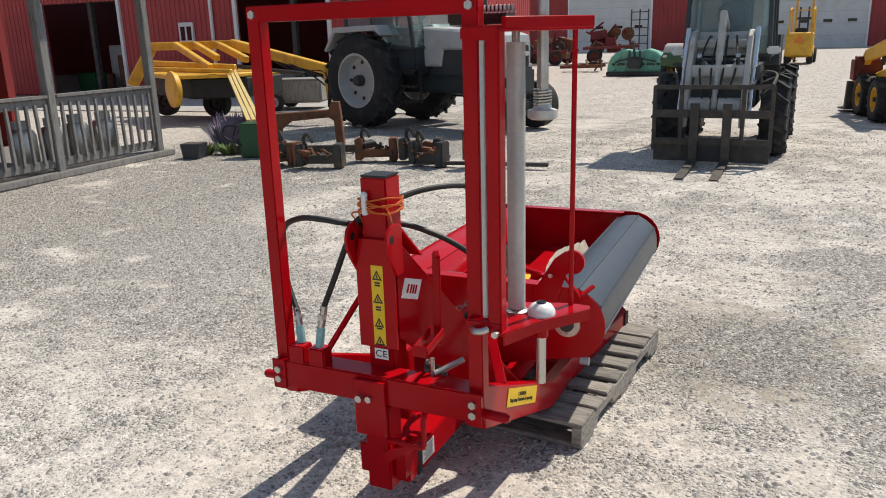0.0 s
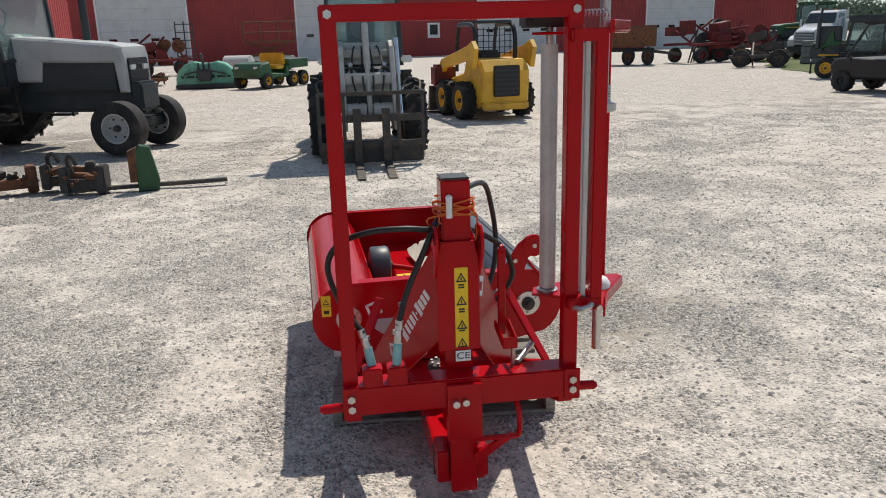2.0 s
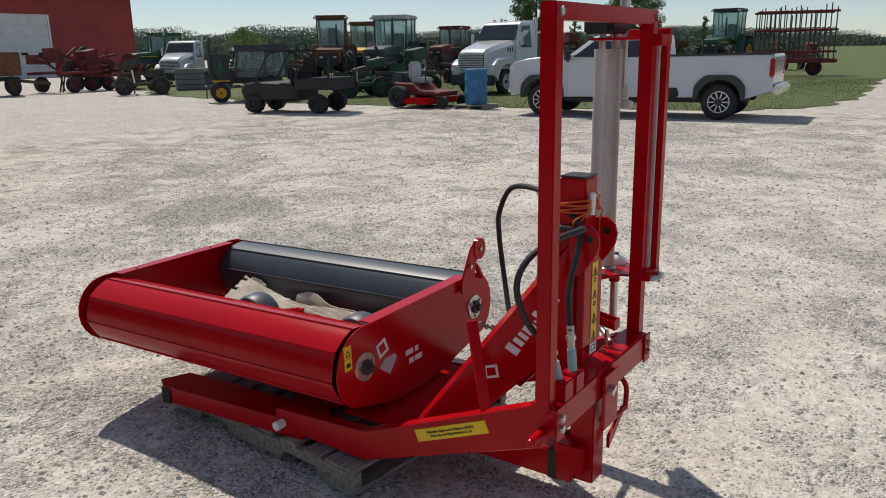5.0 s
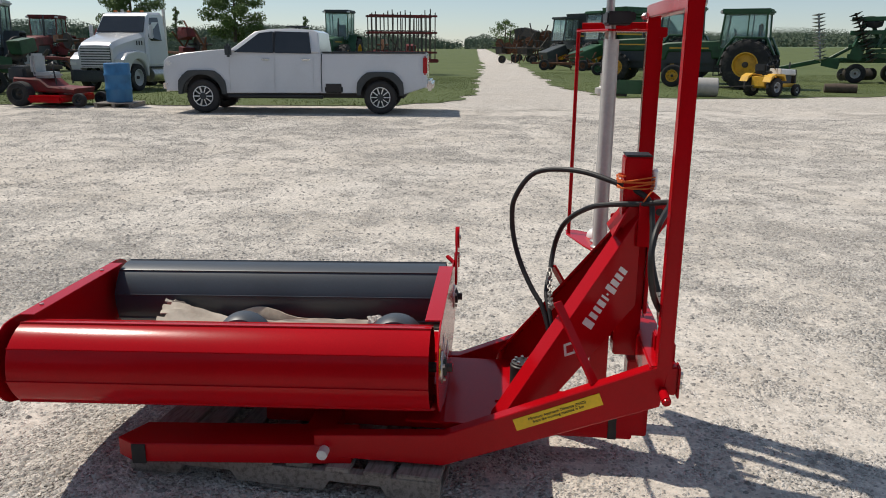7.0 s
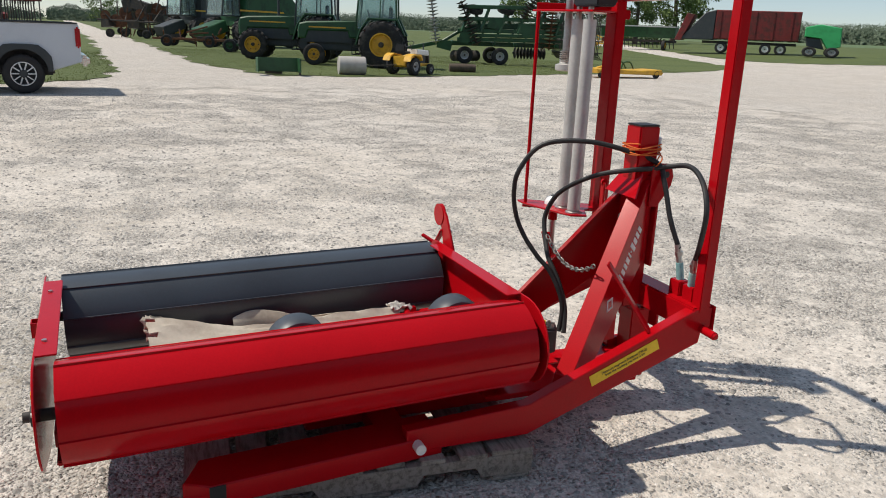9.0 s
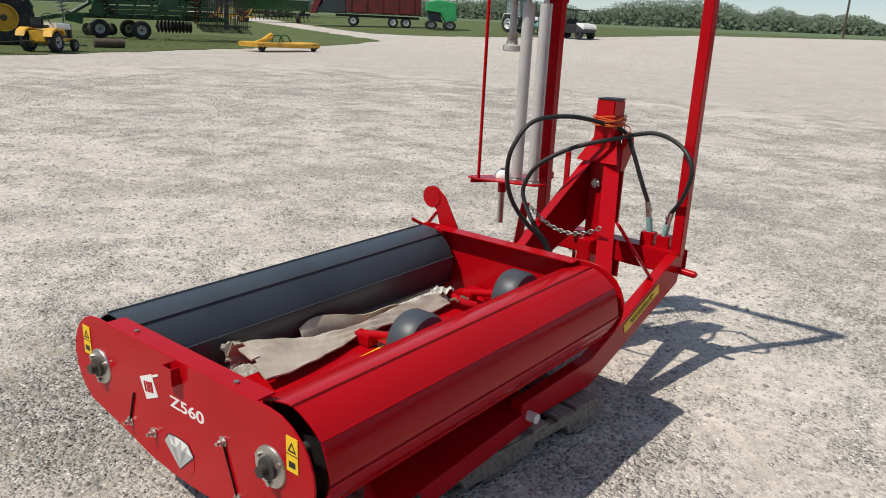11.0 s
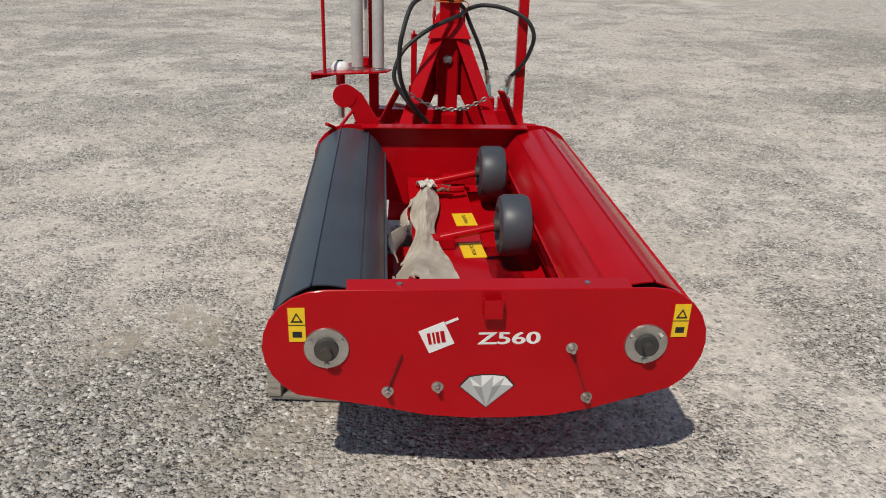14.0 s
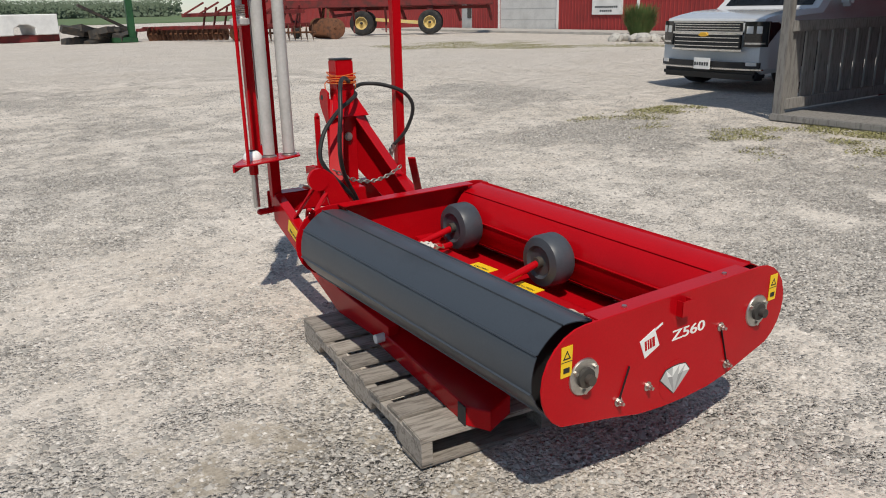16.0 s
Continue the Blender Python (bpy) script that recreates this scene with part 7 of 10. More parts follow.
            for k in range(10):
                a = 2 * math.pi * k / 10
                beam(b, p + Vector((0.07 * math.cos(a), 0, 0.07 * math.sin(a))), p + Vector((0.20 * math.cos(a), -0.01 * s, 0.20 * math.sin(a))), 0.046, 0.02, 0.004)
            ring = [p + Vector((0.205 * math.cos(2 * math.pi * k / 28), 0, 0.205 * math.sin(2 * math.pi * k / 28))) for k in range(29)]
            sweep(b, ring, 0.010, 6, 1)
            part("alloy_spokes", b, WHITE_PAINT, wh, "bright alloy spokes")
            b = bmesh.new()
            rod(b, p, p + Vector((0, s * 0.02, 0)), 0.06, seg=18)
            part("hub_cap", b, CHARCOAL, wh)
        b = bmesh.new()
        rod(b, (f - 0.55, s * (hw - 0.02), 0.36), (f - 2.55, s * (hw - 0.02), 0.36), 0.04, seg=10)
        part("running_board", b, BLACK, T)
        b = bmesh.new()
        box(b, (r - 0.945, s * 0.81, 1.02), (0.09, 0.16, 0.38), bevel=0.03)
        part("tail_light", b, RED_LENS, T)
        b = bmesh.new()
        box(b, (f + 0.70, s * 0.72, 1.03), (0.15, 0.34, 0.10), bevel=0.03)
        part("headlight", b, LAMP_GLASS, T)
        b = bmesh.new()
        box(b, (-0.1, s * 0.50, 0.42), (4.6, 0.2, 0.2), bevel=0.03)
        part("frame_rail", b, BLACK, T)
        b = bmesh.new()
        box(b, ((r - 0.96 + f - 2.54) / 2, s * 0.80, 1.275), (abs(r - 0.96 - f + 2.54), 0.10, 0.025), bevel=0.01)
        part("bed_rail", b, CHARCOAL, T)
    b = bmesh.new()
    box(b, ((r - 0.94 + f - 2.54) / 2, 0, 1.262), (abs(r - 0.94 - f + 2.54), 1.5, 0.02))
    part("bed_liner", b, CHARCOAL, T)
    b = bmesh.new()
    box(b, (f - 1.9, 0, 1.80), (0.42, 0.5, 0.03), bevel=0.01)
    for y in (-0.2, 0.2):
        box(b, (f - 1.9, y, 1.78), (0.05, 0.05, 0.05))
    part("roof_beacon", b, CHARCOAL, T, "dark light bar on the roof")
    b = bmesh.new()
    box(b, (r - 1.04, 0, 0.60), (0.17, 1.7, 0.20), bevel=0.05)
    part("rear_bumper", b, CHROME, T)
    b = bmesh.new()
    box(b, (f + 0.76, 0, 0.56), (0.18, 1.74, 0.24), bevel=0.06)
    part("front_bumper", b, CHROME, T)
    b = bmesh.new()
    box(b, (f + 0.755, 0, 0.88), (0.05, 1.1, 0.36), bevel=0.03)
    part("grille", b, BLACK, T)
    return T
pickup((13.74, 6.47, 0.0), 92.0)


def nose_strip(b, y0, y1, z0, z1, proud, thick=0.05):
    """A band that follows the rounded front of the car between two heights."""
    n, rows = 14, []
    for i in range(n + 1):
        y = y0 + (y1 - y0) * i / n
        a = abs(y) / 0.95
        x = 2.60 - 0.16 * a ** 3 - 0.06 * max(0.0, (a - 0.93) / 0.07) ** 2 + proud
        rows.append([b.verts.new(p) for p in ((x, y, z0), (x, y, z1), (x - thick, y, z1), (x - thick, y, z0))])
    for A, B in zip(rows, rows[1:]):
        for k in range(4):
            b.faces.new((A[k], A[(k + 1) % 4], B[(k + 1) % 4], B[k]))
    b.faces.new(rows[0]), b.faces.new(rows[-1][::-1])
    bmesh.ops.recalc_face_normals(b, faces=b.faces)


def suv(at, turn):
    T = thing("suv", "white large sport utility vehicle parked beside the porch", "car", at, turn)
    b = bmesh.new()
    slab(b, [(2.50, 0.28), (2.60, 0.36), (2.60, 0.94), (2.53, 1.05), (2.30, 1.10), (1.80, 1.15), (1.25, 1.18), (0.62, 1.70), (0.35, 1.80), (-2.35, 1.82), (-2.6, 1.2), (-2.6, 0.45)], 0.98, 0.07)
    for v in b.verts:
        if v.co.z > 1.2:
            v.co.y *= 0.90
        if v.co.x > 2.2:
            v.co.x -= 0.16 * (abs(v.co.y) / 0.98) ** 3
            v.co.y *= 0.97
    body = part("body", b, TRUCK_WHITE, T)
    b = bmesh.new()
    V = [(1.19, -0.78, 1.21), (1.19, 0.78, 1.21), (0.66, 0.72, 1.68), (0.66, -0.72, 1.68)]
    F = b.faces.new([b.verts.new((x + 0.015, y, z + 0.012)) for x, y, z in V])
    bmesh.ops.solidify(b, geom=[F], thickness=0.01)
    part("windscreen", b, DARK_GLASS, T)
    for z, h in ((0.935, 0.12), (0.725, 0.20)):
        b = bmesh.new()
        nose_strip(b, -0.60, 0.60, z - h / 2, z + h / 2, 0.006)
        g = part("grille", b, BLACK, T)
        for k in range(3):
            b = bmesh.new()
            nose_strip(b, -0.59, 0.59, z + (k - 1) * h * 0.3 - 0.006, z + (k - 1) * h * 0.3 + 0.006, 0.014)
            part("grille_bar", b, CHROME, g)
    for z in (1.01, 0.85, 0.61):
        b = bmesh.new()
        nose_strip(b, -0.64, 0.64, z - 0.014, z + 0.014, 0.018)
        part("chrome_bar", b, CHROME, T)
    b = bmesh.new()
    prism(b, [(-0.09, 0.82), (-0.05, 0.86), (0.05, 0.86), (0.09, 0.82), (0.04, 0.80), (-0.04, 0.80)], "x", 2.62, 2.645, 0.004)
    part("badge", b, FARM_YELLOW, T, "small gold badge shape")
    for s in (-1, 1):
        b = bmesh.new()
        nose_strip(b, s * 0.66, s * 0.945, 0.665, 1.015, 0.008)
        h = part("headlight", b, DARK_GLASS, T)
        for y, z, w in ((0.735, 0.90, 0.09), (0.86, 0.90, 0.07)):
            b = bmesh.new()
            nose_strip(b, s * (y - w / 2), s * (y + w / 2), z - 0.05, z + 0.05, 0.012)
            part("lens", b, LAMP_GLASS, h)
        b = bmesh.new()
        nose_strip(b, s * 0.68, s * 0.93, 0.70, 0.725, 0.013)
        part("light_strip", b, CHROME, h)
        b = bmesh.new()
        prism(b, [(2.40, 0.70), (2.40, 1.0), (2.22, 1.0), (2.10, 0.96)], "y", s * 0.945, s * 0.957)
        part("side_lens", b, DARK_GLASS, h)
        b = bmesh.new()
        nose_strip(b, s * 0.72, s * 0.86, 0.40, 0.45, 0.018)
        part("fog_light", b, LAMP_GLASS, T)
        for x in (1.62, -1.35):
            wheel(T, (x, s * 0.86, 0.39), 0.39, 0.27, 0.25, SILVER, (0, s, 0), 0, lug_h=0.01, tyre_mat=RUBBER)
            b = bmesh.new()
            n = 12
            o = [(x + 0.46 * math.cos(math.pi * i / n), 0.40 + 0.46 * math.sin(math.pi * i / n)) for i in range(n + 1)]
            prism(b, o, "y", s * 0.80, s * 0.985)
            part("wheel_well", b, BLACK, body)
        for p in ([(0.55, 1.24), (0.30, 1.66), (-0.60, 1.68), (-0.60, 1.24)], [(-0.68, 1.24), (-0.68, 1.68), (-1.62, 1.68), (-1.62, 1.24)]):
            b = bmesh.new()
            prism(b, p, "y", s * 0.868, s * 0.889)
            part("side_window", b, DARK_GLASS, body)
        b = bmesh.new()
        box(b, (0.75, s * 1.05, 1.28), (0.14, 0.22, 0.18), bevel=0.05)
        part("mirror", b, TRUCK_WHITE, T)
    b = bmesh.new()
    nose_strip(b, -0.90, 0.90, 0.365, 0.445, 0.010)
    part("lower_grille", b, BLACK, T)
    b = bmesh.new()
    nose_strip(b, -0.92, 0.92, 0.335, 0.355, 0.016)
    part("chrome_strip", b, CHROME, T)
    b = bmesh.new()
    box(b, (2.38, 0, 0.25), (0.26, 1.74, 0.13), bevel=0.04)
    part("valance", b, BLACK, T)
    b = bmesh.new()
    box(b, (2.640, 0.02, 0.41), (0.014, 0.30, 0.165), bevel=0.004)
    pl = part("number_plate", b, WHITE, T)
    b = bmesh.new()
    for k in range(6):
        box(b, (2.649, -0.10 + 0.045 * k, 0.405), (0.004, 0.03, 0.05))
    tagged(part("print_bars", b, CHARCOAL, pl), kind="stuff")
    return T
suv((-12.05, -1.97, 0.0), -4.0)


def semi(name, label, at, turn, s=1.0):
    """Conventional day cab truck: short sloping hood, wide fenders, cab, chassis behind."""
    T = thing(name, label, "truck", at, turn)
    b = bmesh.new()
    slab(b, [(0.0, 0.80), (0.02, 1.88), (-0.34, 2.50), (-0.55, 2.60), (-1.25, 2.62), (-1.35, 2.50), (-1.35, 0.80)], 0.98, 0.07)
    for v in b.verts:
        v.co.y *= 1.0 - 0.13 * max(0.0, (v.co.z - 1.85) / 0.75)
    cb = part("cabin", b, TRUCK_WHITE, T)
    b = bmesh.new()
    rows = []
    for x, hw, zt in ((0.03, 0.88, 1.93), (0.5, 0.80, 1.84), (1.05, 0.70, 1.71), (1.40, 0.64, 1.60), (1.50, 0.62, 1.50)):
        rows.append([b.verts.new(p) for p in ((x, -hw, 0.78), (x, -hw, zt - 0.16), (x, -hw * 0.82, zt - 0.02), (x, 0, zt), (x, hw * 0.82, zt - 0.02), (x, hw, zt - 0.16), (x, hw, 0.78))])
    for p, q in zip(rows, rows[1:]):
        for i in range(6):
            b.faces.new((p[i], p[i + 1], q[i + 1], q[i]))
    b.faces.new(rows[0]), b.faces.new(rows[-1][::-1])
    bmesh.ops.recalc_face_normals(b, faces=b.faces[:])
    hood = part("hood", b, TRUCK_WHITE, T)
    for sd in (-1, 1):
        b = bmesh.new()
        ark = [(0.62 + 0.56 * math.cos(radians(180 * k / 10)), 0.50 + 0.56 * math.sin(radians(180 * k / 10))) for k in range(11)]
        prism(b, [(1.44, 0.72), (1.46, 1.06), (1.20, 1.26), (0.62, 1.34), (0.12, 1.26), (0.0, 0.9), (0.0, 0.50)] + ark[::-1] + [(1.3, 0.60)], "y", sd * 0.60, sd * 0.99, 0.05)
        part("front_fender", b, TRUCK_WHITE, T)
        wheel(T, (0.62, sd * 0.84, 0.46), 0.46, 0.25, 0.27, SILVER, (0, sd, 0), 0, lug_h=0.01)
        for x in (-2.9, -4.0):
            wheel(T, (x, sd * 0.80, 0.46), 0.46, 0.44, 0.27, SILVER, (0, sd, 0), 0, lug_h=0.01)
        b = bmesh.new()
        prism(b, [(-0.10, 1.80), (-0.38, 2.42), (-0.92, 2.44), (-0.92, 1.66), (-0.25, 1.66)], "y", sd * 0.90, sd * 0.975)
        for v in b.verts:
            v.co.y = sd * (abs(v.co.y) + 0.012) * (1.0 - 0.13 * max(0.0, (v.co.z - 1.85) / 0.75))
        part("side_window", b, DARK_GLASS, cb)
        b = bmesh.new()
        box(b, (-0.05, sd * 1.12, 1.95), (0.08, 0.14, 0.46), bevel=0.03)
        beam(b, (-0.15, sd * 0.97, 1.75), (-0.05, sd * 1.12, 1.78), 0.02, 0.02, 0)
        part("mirror", b, TRUCK_WHITE, T)
        b = bmesh.new()
        box(b, (1.40, sd * 0.86, 0.92), (0.14, 0.26, 0.17), bevel=0.03)
        part("headlight", b, LAMP_GLASS, T)
        for k in range(3):
            b = bmesh.new()
            box(b, (0.16 + 0.12 * k, sd * (0.868 - 0.018 * k), 1.58), (0.05, 0.02, 0.15), bevel=0.008)
            part("hood_vent", b, BLACK, hood, "dark hood vent")
        b = bmesh.new()
        box(b, (-2.9, sd * 0.38, 0.74), (3.4, 0.12, 0.22))
        part("frame_rail", b, CHARCOAL, T)
        b = bmesh.new()
        rod(b, (-0.2, sd * 0.80, 0.52), (-1.2, sd * 0.80, 0.52), 0.24, seg=16)
        part("fuel_tank", b, STEEL, T)
        b = bmesh.new()
        rod(b, (-1.50, sd * 0.80, 0.8), (-1.50, sd * 0.80, 2.75), 0.055)
        part("exhaust_stack", b, STEEL, T)
    b = bmesh.new()
    V = [(0.045, -0.86, 1.95), (0.045, 0.86, 1.95), (-0.30, 0.78, 2.47), (-0.30, -0.78, 2.47)]
    A, B = [b.verts.new(v) for v in V], [b.verts.new((x - 0.03, y, z - 0.02)) for x, y, z in V]
    b.faces.new(A), b.faces.new(B[::-1])
    for i in range(4):
        b.faces.new((A[i], B[i], B[(i + 1) % 4], A[(i + 1) % 4]))
    bmesh.ops.recalc_face_normals(b, faces=b.faces[:])
    part("windscreen", b, DARK_GLASS, cb)
    b = bmesh.new()
    box(b, (1.495, 0, 1.13), (0.05, 1.10, 0.66), bevel=0.02)
    g = part("grille", b, CHARCOAL, T)
    for k in range(8):
        b = bmesh.new()
        box(b, (1.53, 0, 0.85 + 0.082 * k), (0.03, 1.08, 0.046), bevel=0.006)
        part("grille_bar", b, TRUCK_WHITE, g)
    b = bmesh.new()
    box(b, (1.46, 0, 0.52), (0.18, 1.95, 0.36), bevel=0.05)
    part("bumper", b, CHARCOAL, T)
    b = bmesh.new()
    for y in (-0.5, 0, 0.5):
        box(b, (-0.62, y, 2.64), (0.12, 0.10, 0.05), bevel=0.015)
    part("roof_lamps", b, ORANGE_LENS, cb, "amber roof marker lamps")
    T.scale = (s, s, s)
    return T
semi("semi_truck", "white conventional semi tractor with a slatted grille", (20.75, 13.62, 0.0), 172.0, 0.91)
semi("semi_truck", "older white conventional truck standing further back", (23.2, 32.3, 0.0), 205.0, 0.82)


def utility_vehicle(at, turn, mat=None, label="dark six-wheel utility vehicle with a roof and cargo box", canopy=True, name="utility_vehicle", rim=None, long=1.0, axles=(0.98, -0.70, -1.40)):
    T = thing(name, label, "utility vehicle", at, turn)
    mat = mat or CHARCOAL
    b = bmesh.new()
    slab(b, [(1.35, 0.45), (1.42, 0.75), (1.25, 0.95), (0.75, 1.02), (0.62, 0.60), (-0.25, 0.55), (-0.30, 0.85), (-0.5, 0.85), (-0.5, 0.40), (0.9, 0.36)], 0.68, 0.05)
    part("body", b, mat, T)
    b = bmesh.new()
    slab(b, [(-0.42, 0.72), (-0.42, 1.08), (-1.72, 1.10), (-1.72, 0.74)], 0.72, 0.02)
    part("cargo_box", b, mat, T)
    b = bmesh.new()
    box(b, (-0.02, 0, 0.80), (0.5, 1.2, 0.16), bevel=0.05)
    box(b, (-0.28, 0, 1.08), (0.12, 1.2, 0.5), bevel=0.05)
    part("seat", b, RUBBER if canopy else FARM_YELLOW, T)
    if canopy:
        for s in (-1, 1):
            b = bmesh.new()
            sweep(b, [(0.95, s * 0.62, 0.98), (0.45, s * 0.60, 1.80), (0.25, s * 0.6, 1.88), (-0.42, s * 0.60, 1.90), (-0.45, s * 0.62, 0.8)], 0.028, 6, 5)
            part("roll_bar", b, BLACK, T)
        b = bmesh.new()
        box(b, (-0.25, 0, 1.92), (1.55, 1.36, 0.06), bevel=0.025)
        part("canopy", b, BLACK, T)
        b = bmesh.new()
        for k in range(6):
            box(b, (-0.44, -0.5 + 0.2 * k, 1.45), (0.02, 0.02, 0.85))
        for z in (1.3, 1.6):
            box(b, (-0.44, 0, z), (0.02, 1.15, 0.02))
        part("rear_screen", b, BLACK, T)
    for s in (-1, 1):
        b = bmesh.new()
        box(b, (1.36, s * 0.45, 0.80), (0.08, 0.22, 0.12), bevel=0.03)
        part("headlight", b, LAMP_GLASS, T)
        for x in axles:
            wheel(T, (x, s * 0.62, 0.31), 0.31, 0.26, 0.15, rim or CHARCOAL, (0, s, 0), 14, lug_h=0.02, seg=24)
    return T
utv = utility_vehicle((11.83, 14.75, 0.0), 103.0, BLACK, "black side-by-side utility vehicle with a roof and cargo box", axles=(0.98, -1.14))
utv.scale = (0.84, 0.84, 0.78)
b = bmesh.new()
slab(b, [(0.70, 0.42), (0.74, 0.98), (-0.36, 0.92), (-0.40, 0.42)], 0.70, 0.03)
part("door", b, BLACK, utv)
b = bmesh.new()
box(b, (-0.95, 0, 1.92), (1.3, 1.36, 0.05), bevel=0.02)
for s in (-1, 1):
    beam(b, (-1.5, s * 0.6, 1.9), (-1.5, s * 0.62, 1.1), 0.05, 0.05, 0.01)
sweep(b, [(-0.35, -0.3, 1.95), (-0.35, -0.25, 2.15), (-0.35, 0.25, 2.15), (-0.35, 0.3, 1.95)], 0.03, 6, 4)
part("rear_rack", b, BLACK, utv)
utility_vehicle((-1.73, 26.1, 0.0), 233.0, GREEN, "green six-wheel utility vehicle with yellow seat and rims", False, "utility_cart", FARM_YELLOW).scale = (0.82, 0.82, 0.82)
sxs = utility_vehicle((24.3, -44.6, 0.0), 168.0, CHARCOAL, "black side-by-side vehicle with a white hood at the yard's edge", True, "side_by_side", CHARCOAL, axles=(0.98, -1.14))
b = bmesh.new()
slab(b, [(1.38, 0.62), (1.45, 0.80), (1.28, 1.00), (0.72, 1.07), (0.70, 0.95)], 0.70, 0.04)
part("hood", b, WHITE_PAINT, sxs)
b = bmesh.new()
slab(b, [(0.70, 0.42), (0.74, 0.98), (-0.36, 0.98), (-0.40, 0.42)], 0.71, 0.03)
part("door", b, BLACK, sxs)


def fork_lift(at, turn):
    """A counterbalance lift truck; x runs ahead to the mast."""
    T = thing("forklift", "old yellow forklift with a raised mast and overhead guard", "forklift", at, turn)
    b = bmesh.new()
    slab(b, [(-1.05, 0.35), (-1.12, 0.70), (-1.0, 1.18), (-0.55, 1.22), (-0.45, 0.72), (0.55, 0.70), (0.65, 0.30), (-0.9, 0.26)], 0.50, 0.05)
    part("body", b, FARM_YELLOW, T)
    for s in (-1, 1):
        b = bmesh.new()
        sweep(b, [(-0.95, s * 0.42, 1.18), (-0.80, s * 0.42, 1.98), (-0.65, s * 0.42, 2.05), (0.35, s * 0.42, 2.05), (0.60, s * 0.42, 0.72)], 0.035, 6, 5)
        part("guard_hoop", b, FARM_YELLOW, T)
        b = bmesh.new()
        box(b, (0.85, s * 0.30, 1.55), (0.12, 0.08, 2.90), bevel=0.01)
        part("mast_rail", b, FARM_YELLOW, T)
        b = bmesh.new()
        rod(b, (0.80, s * 0.16, 0.3), (0.80, s * 0.16, 2.2), 0.035)
        part("lift_cylinder", b, DARK_STEEL, T)
        wheel(T, (0.55, s * 0.46, 0.32), 0.32, 0.24, 0.17, FARM_YELLOW, (0, s, 0), 0, lug_h=0.01, seg=22)
        wheel(T, (-0.70, s * 0.42, 0.26), 0.26, 0.20, 0.14, FARM_YELLOW, (0, s, 0), 0, lug_h=0.01, seg=22)
        b = bmesh.new()
        prism(b, [(0.92, 0.08), (0.98, 0.60), (1.02, 0.60), (1.0, 0.08), (1.9, 0.05), (1.9, 0.03), (0.92, 0.03)], "y", s * 0.25 - 0.05, s * 0.25 + 0.05)
        part("fork", b, DARK_STEEL, T)
    b = bmesh.new()
    for k in range(6):
        box(b, (-0.60 + 0.18 * k, 0, 2.06), (0.05, 0.84, 0.03))
    part("overhead_guard", b, FARM_YELLOW, T)
    b = bmesh.new()
    for z in (0.45, 1.75, 2.95):
        box(b, (0.85, 0, z), (0.08, 0.62, 0.10), bevel=0.01)
    part("mast_crossbar", b, DARK_STEEL, T)
    b = bmesh.new()
    box(b, (-0.15, 0, 0.86), (0.45, 0.46, 0.14), bevel=0.04)
    box(b, (-0.38, 0, 1.15), (0.12, 0.44, 0.46), bevel=0.04)
    part("seat", b, RUBBER, T)
    b = bmesh.new()
    prism(b, [(-0.20, 0.82), (0.20, 0.82), (0.0, 1.14)], "x", -1.125, -1.115)
    part("slow_vehicle_triangle", b, ORANGE_LENS, T, "orange warning triangle")
    return T
fork_lift((1.55, 35.0, 0.0), 84.0)


def ride_mower(at, turn):
    T = thing("zero_turn_mower", "red zero-turn mower with black seat", "mower", at, turn)
    b = bmesh.new()
    slab(b, [(0.7, 0.30), (0.75, 0.42), (0.1, 0.46), (-0.1, 0.62), (-0.75, 0.66), (-0.8, 0.35)], 0.42, 0.03)
    part("body", b, DARK_RED, T)
    b = bmesh.new()
    box(b, (0.15, 0, 0.19), (0.85, 1.45, 0.16), bevel=0.05)
    part("mower_deck", b, RED, T)
    b = bmesh.new()
    box(b, (-0.15, 0, 0.70), (0.45, 0.5, 0.14), bevel=0.05)
    box(b, (-0.38, 0, 0.95), (0.12, 0.48, 0.46), bevel=0.05)
    part("seat", b, SILVER, T)
    b = bmesh.new()
    box(b, (-0.75, 0, 0.72), (0.45, 0.6, 0.35), bevel=0.06)
    part("engine", b, CHARCOAL, T)
    for s in (-1, 1):
        wheel(T, (-0.5, s * 0.55, 0.29), 0.29, 0.28, 0.15, CHARCOAL, (0, s, 0), 0, lug_h=0.01, seg=24)
        wheel(T, (0.85, s * 0.45, 0.16), 0.16, 0.13, 0.08, CHARCOAL, (0, s, 0), 0, lug_h=0.005, seg=20)
        b = bmesh.new()
        sweep(b, [(0.25, s * 0.32, 0.5), (0.2, s * 0.32, 0.95), (0.1, s * 0.12, 1.0)], 0.016, 6, 4)
        part("lever", b, BLACK, T)
    return T
ride_mower((14.35, 12.35, 0.0), 265.0)

garden = thing("garden_tractor", "small old yellow garden tractor with a white hood", "garden tractor", (20.95, -6.45, 0.0), -55.0)
bm = bmesh.new()
slab(bm, [(0.18, 0.66), (0.18, 0.84), (0.92, 0.80), (0.98, 0.62)], 0.21, 0.03)
part("hood", bm, WHITE_PAINT, garden)
bm = bmesh.new()
box(bm, (0.52, 0, 0.50), (0.62, 0.30, 0.28), bevel=0.02)
rod(bm, (0.45, 0.16, 0.52), (0.45, 0.24, 0.52), 0.09, seg=16)
rod(bm, (0.70, -0.12, 0.80), (0.70, -0.12, 1.02), 0.022, seg=8)
part("engine", bm, CHARCOAL, garden)
bm = bmesh.new()
slab(bm, [(0.94, 0.34), (0.92, 0.80), (1.00, 0.80), (1.02, 0.34)], 0.20, 0.02)
part("grille", bm, DARK_STEEL, garden)
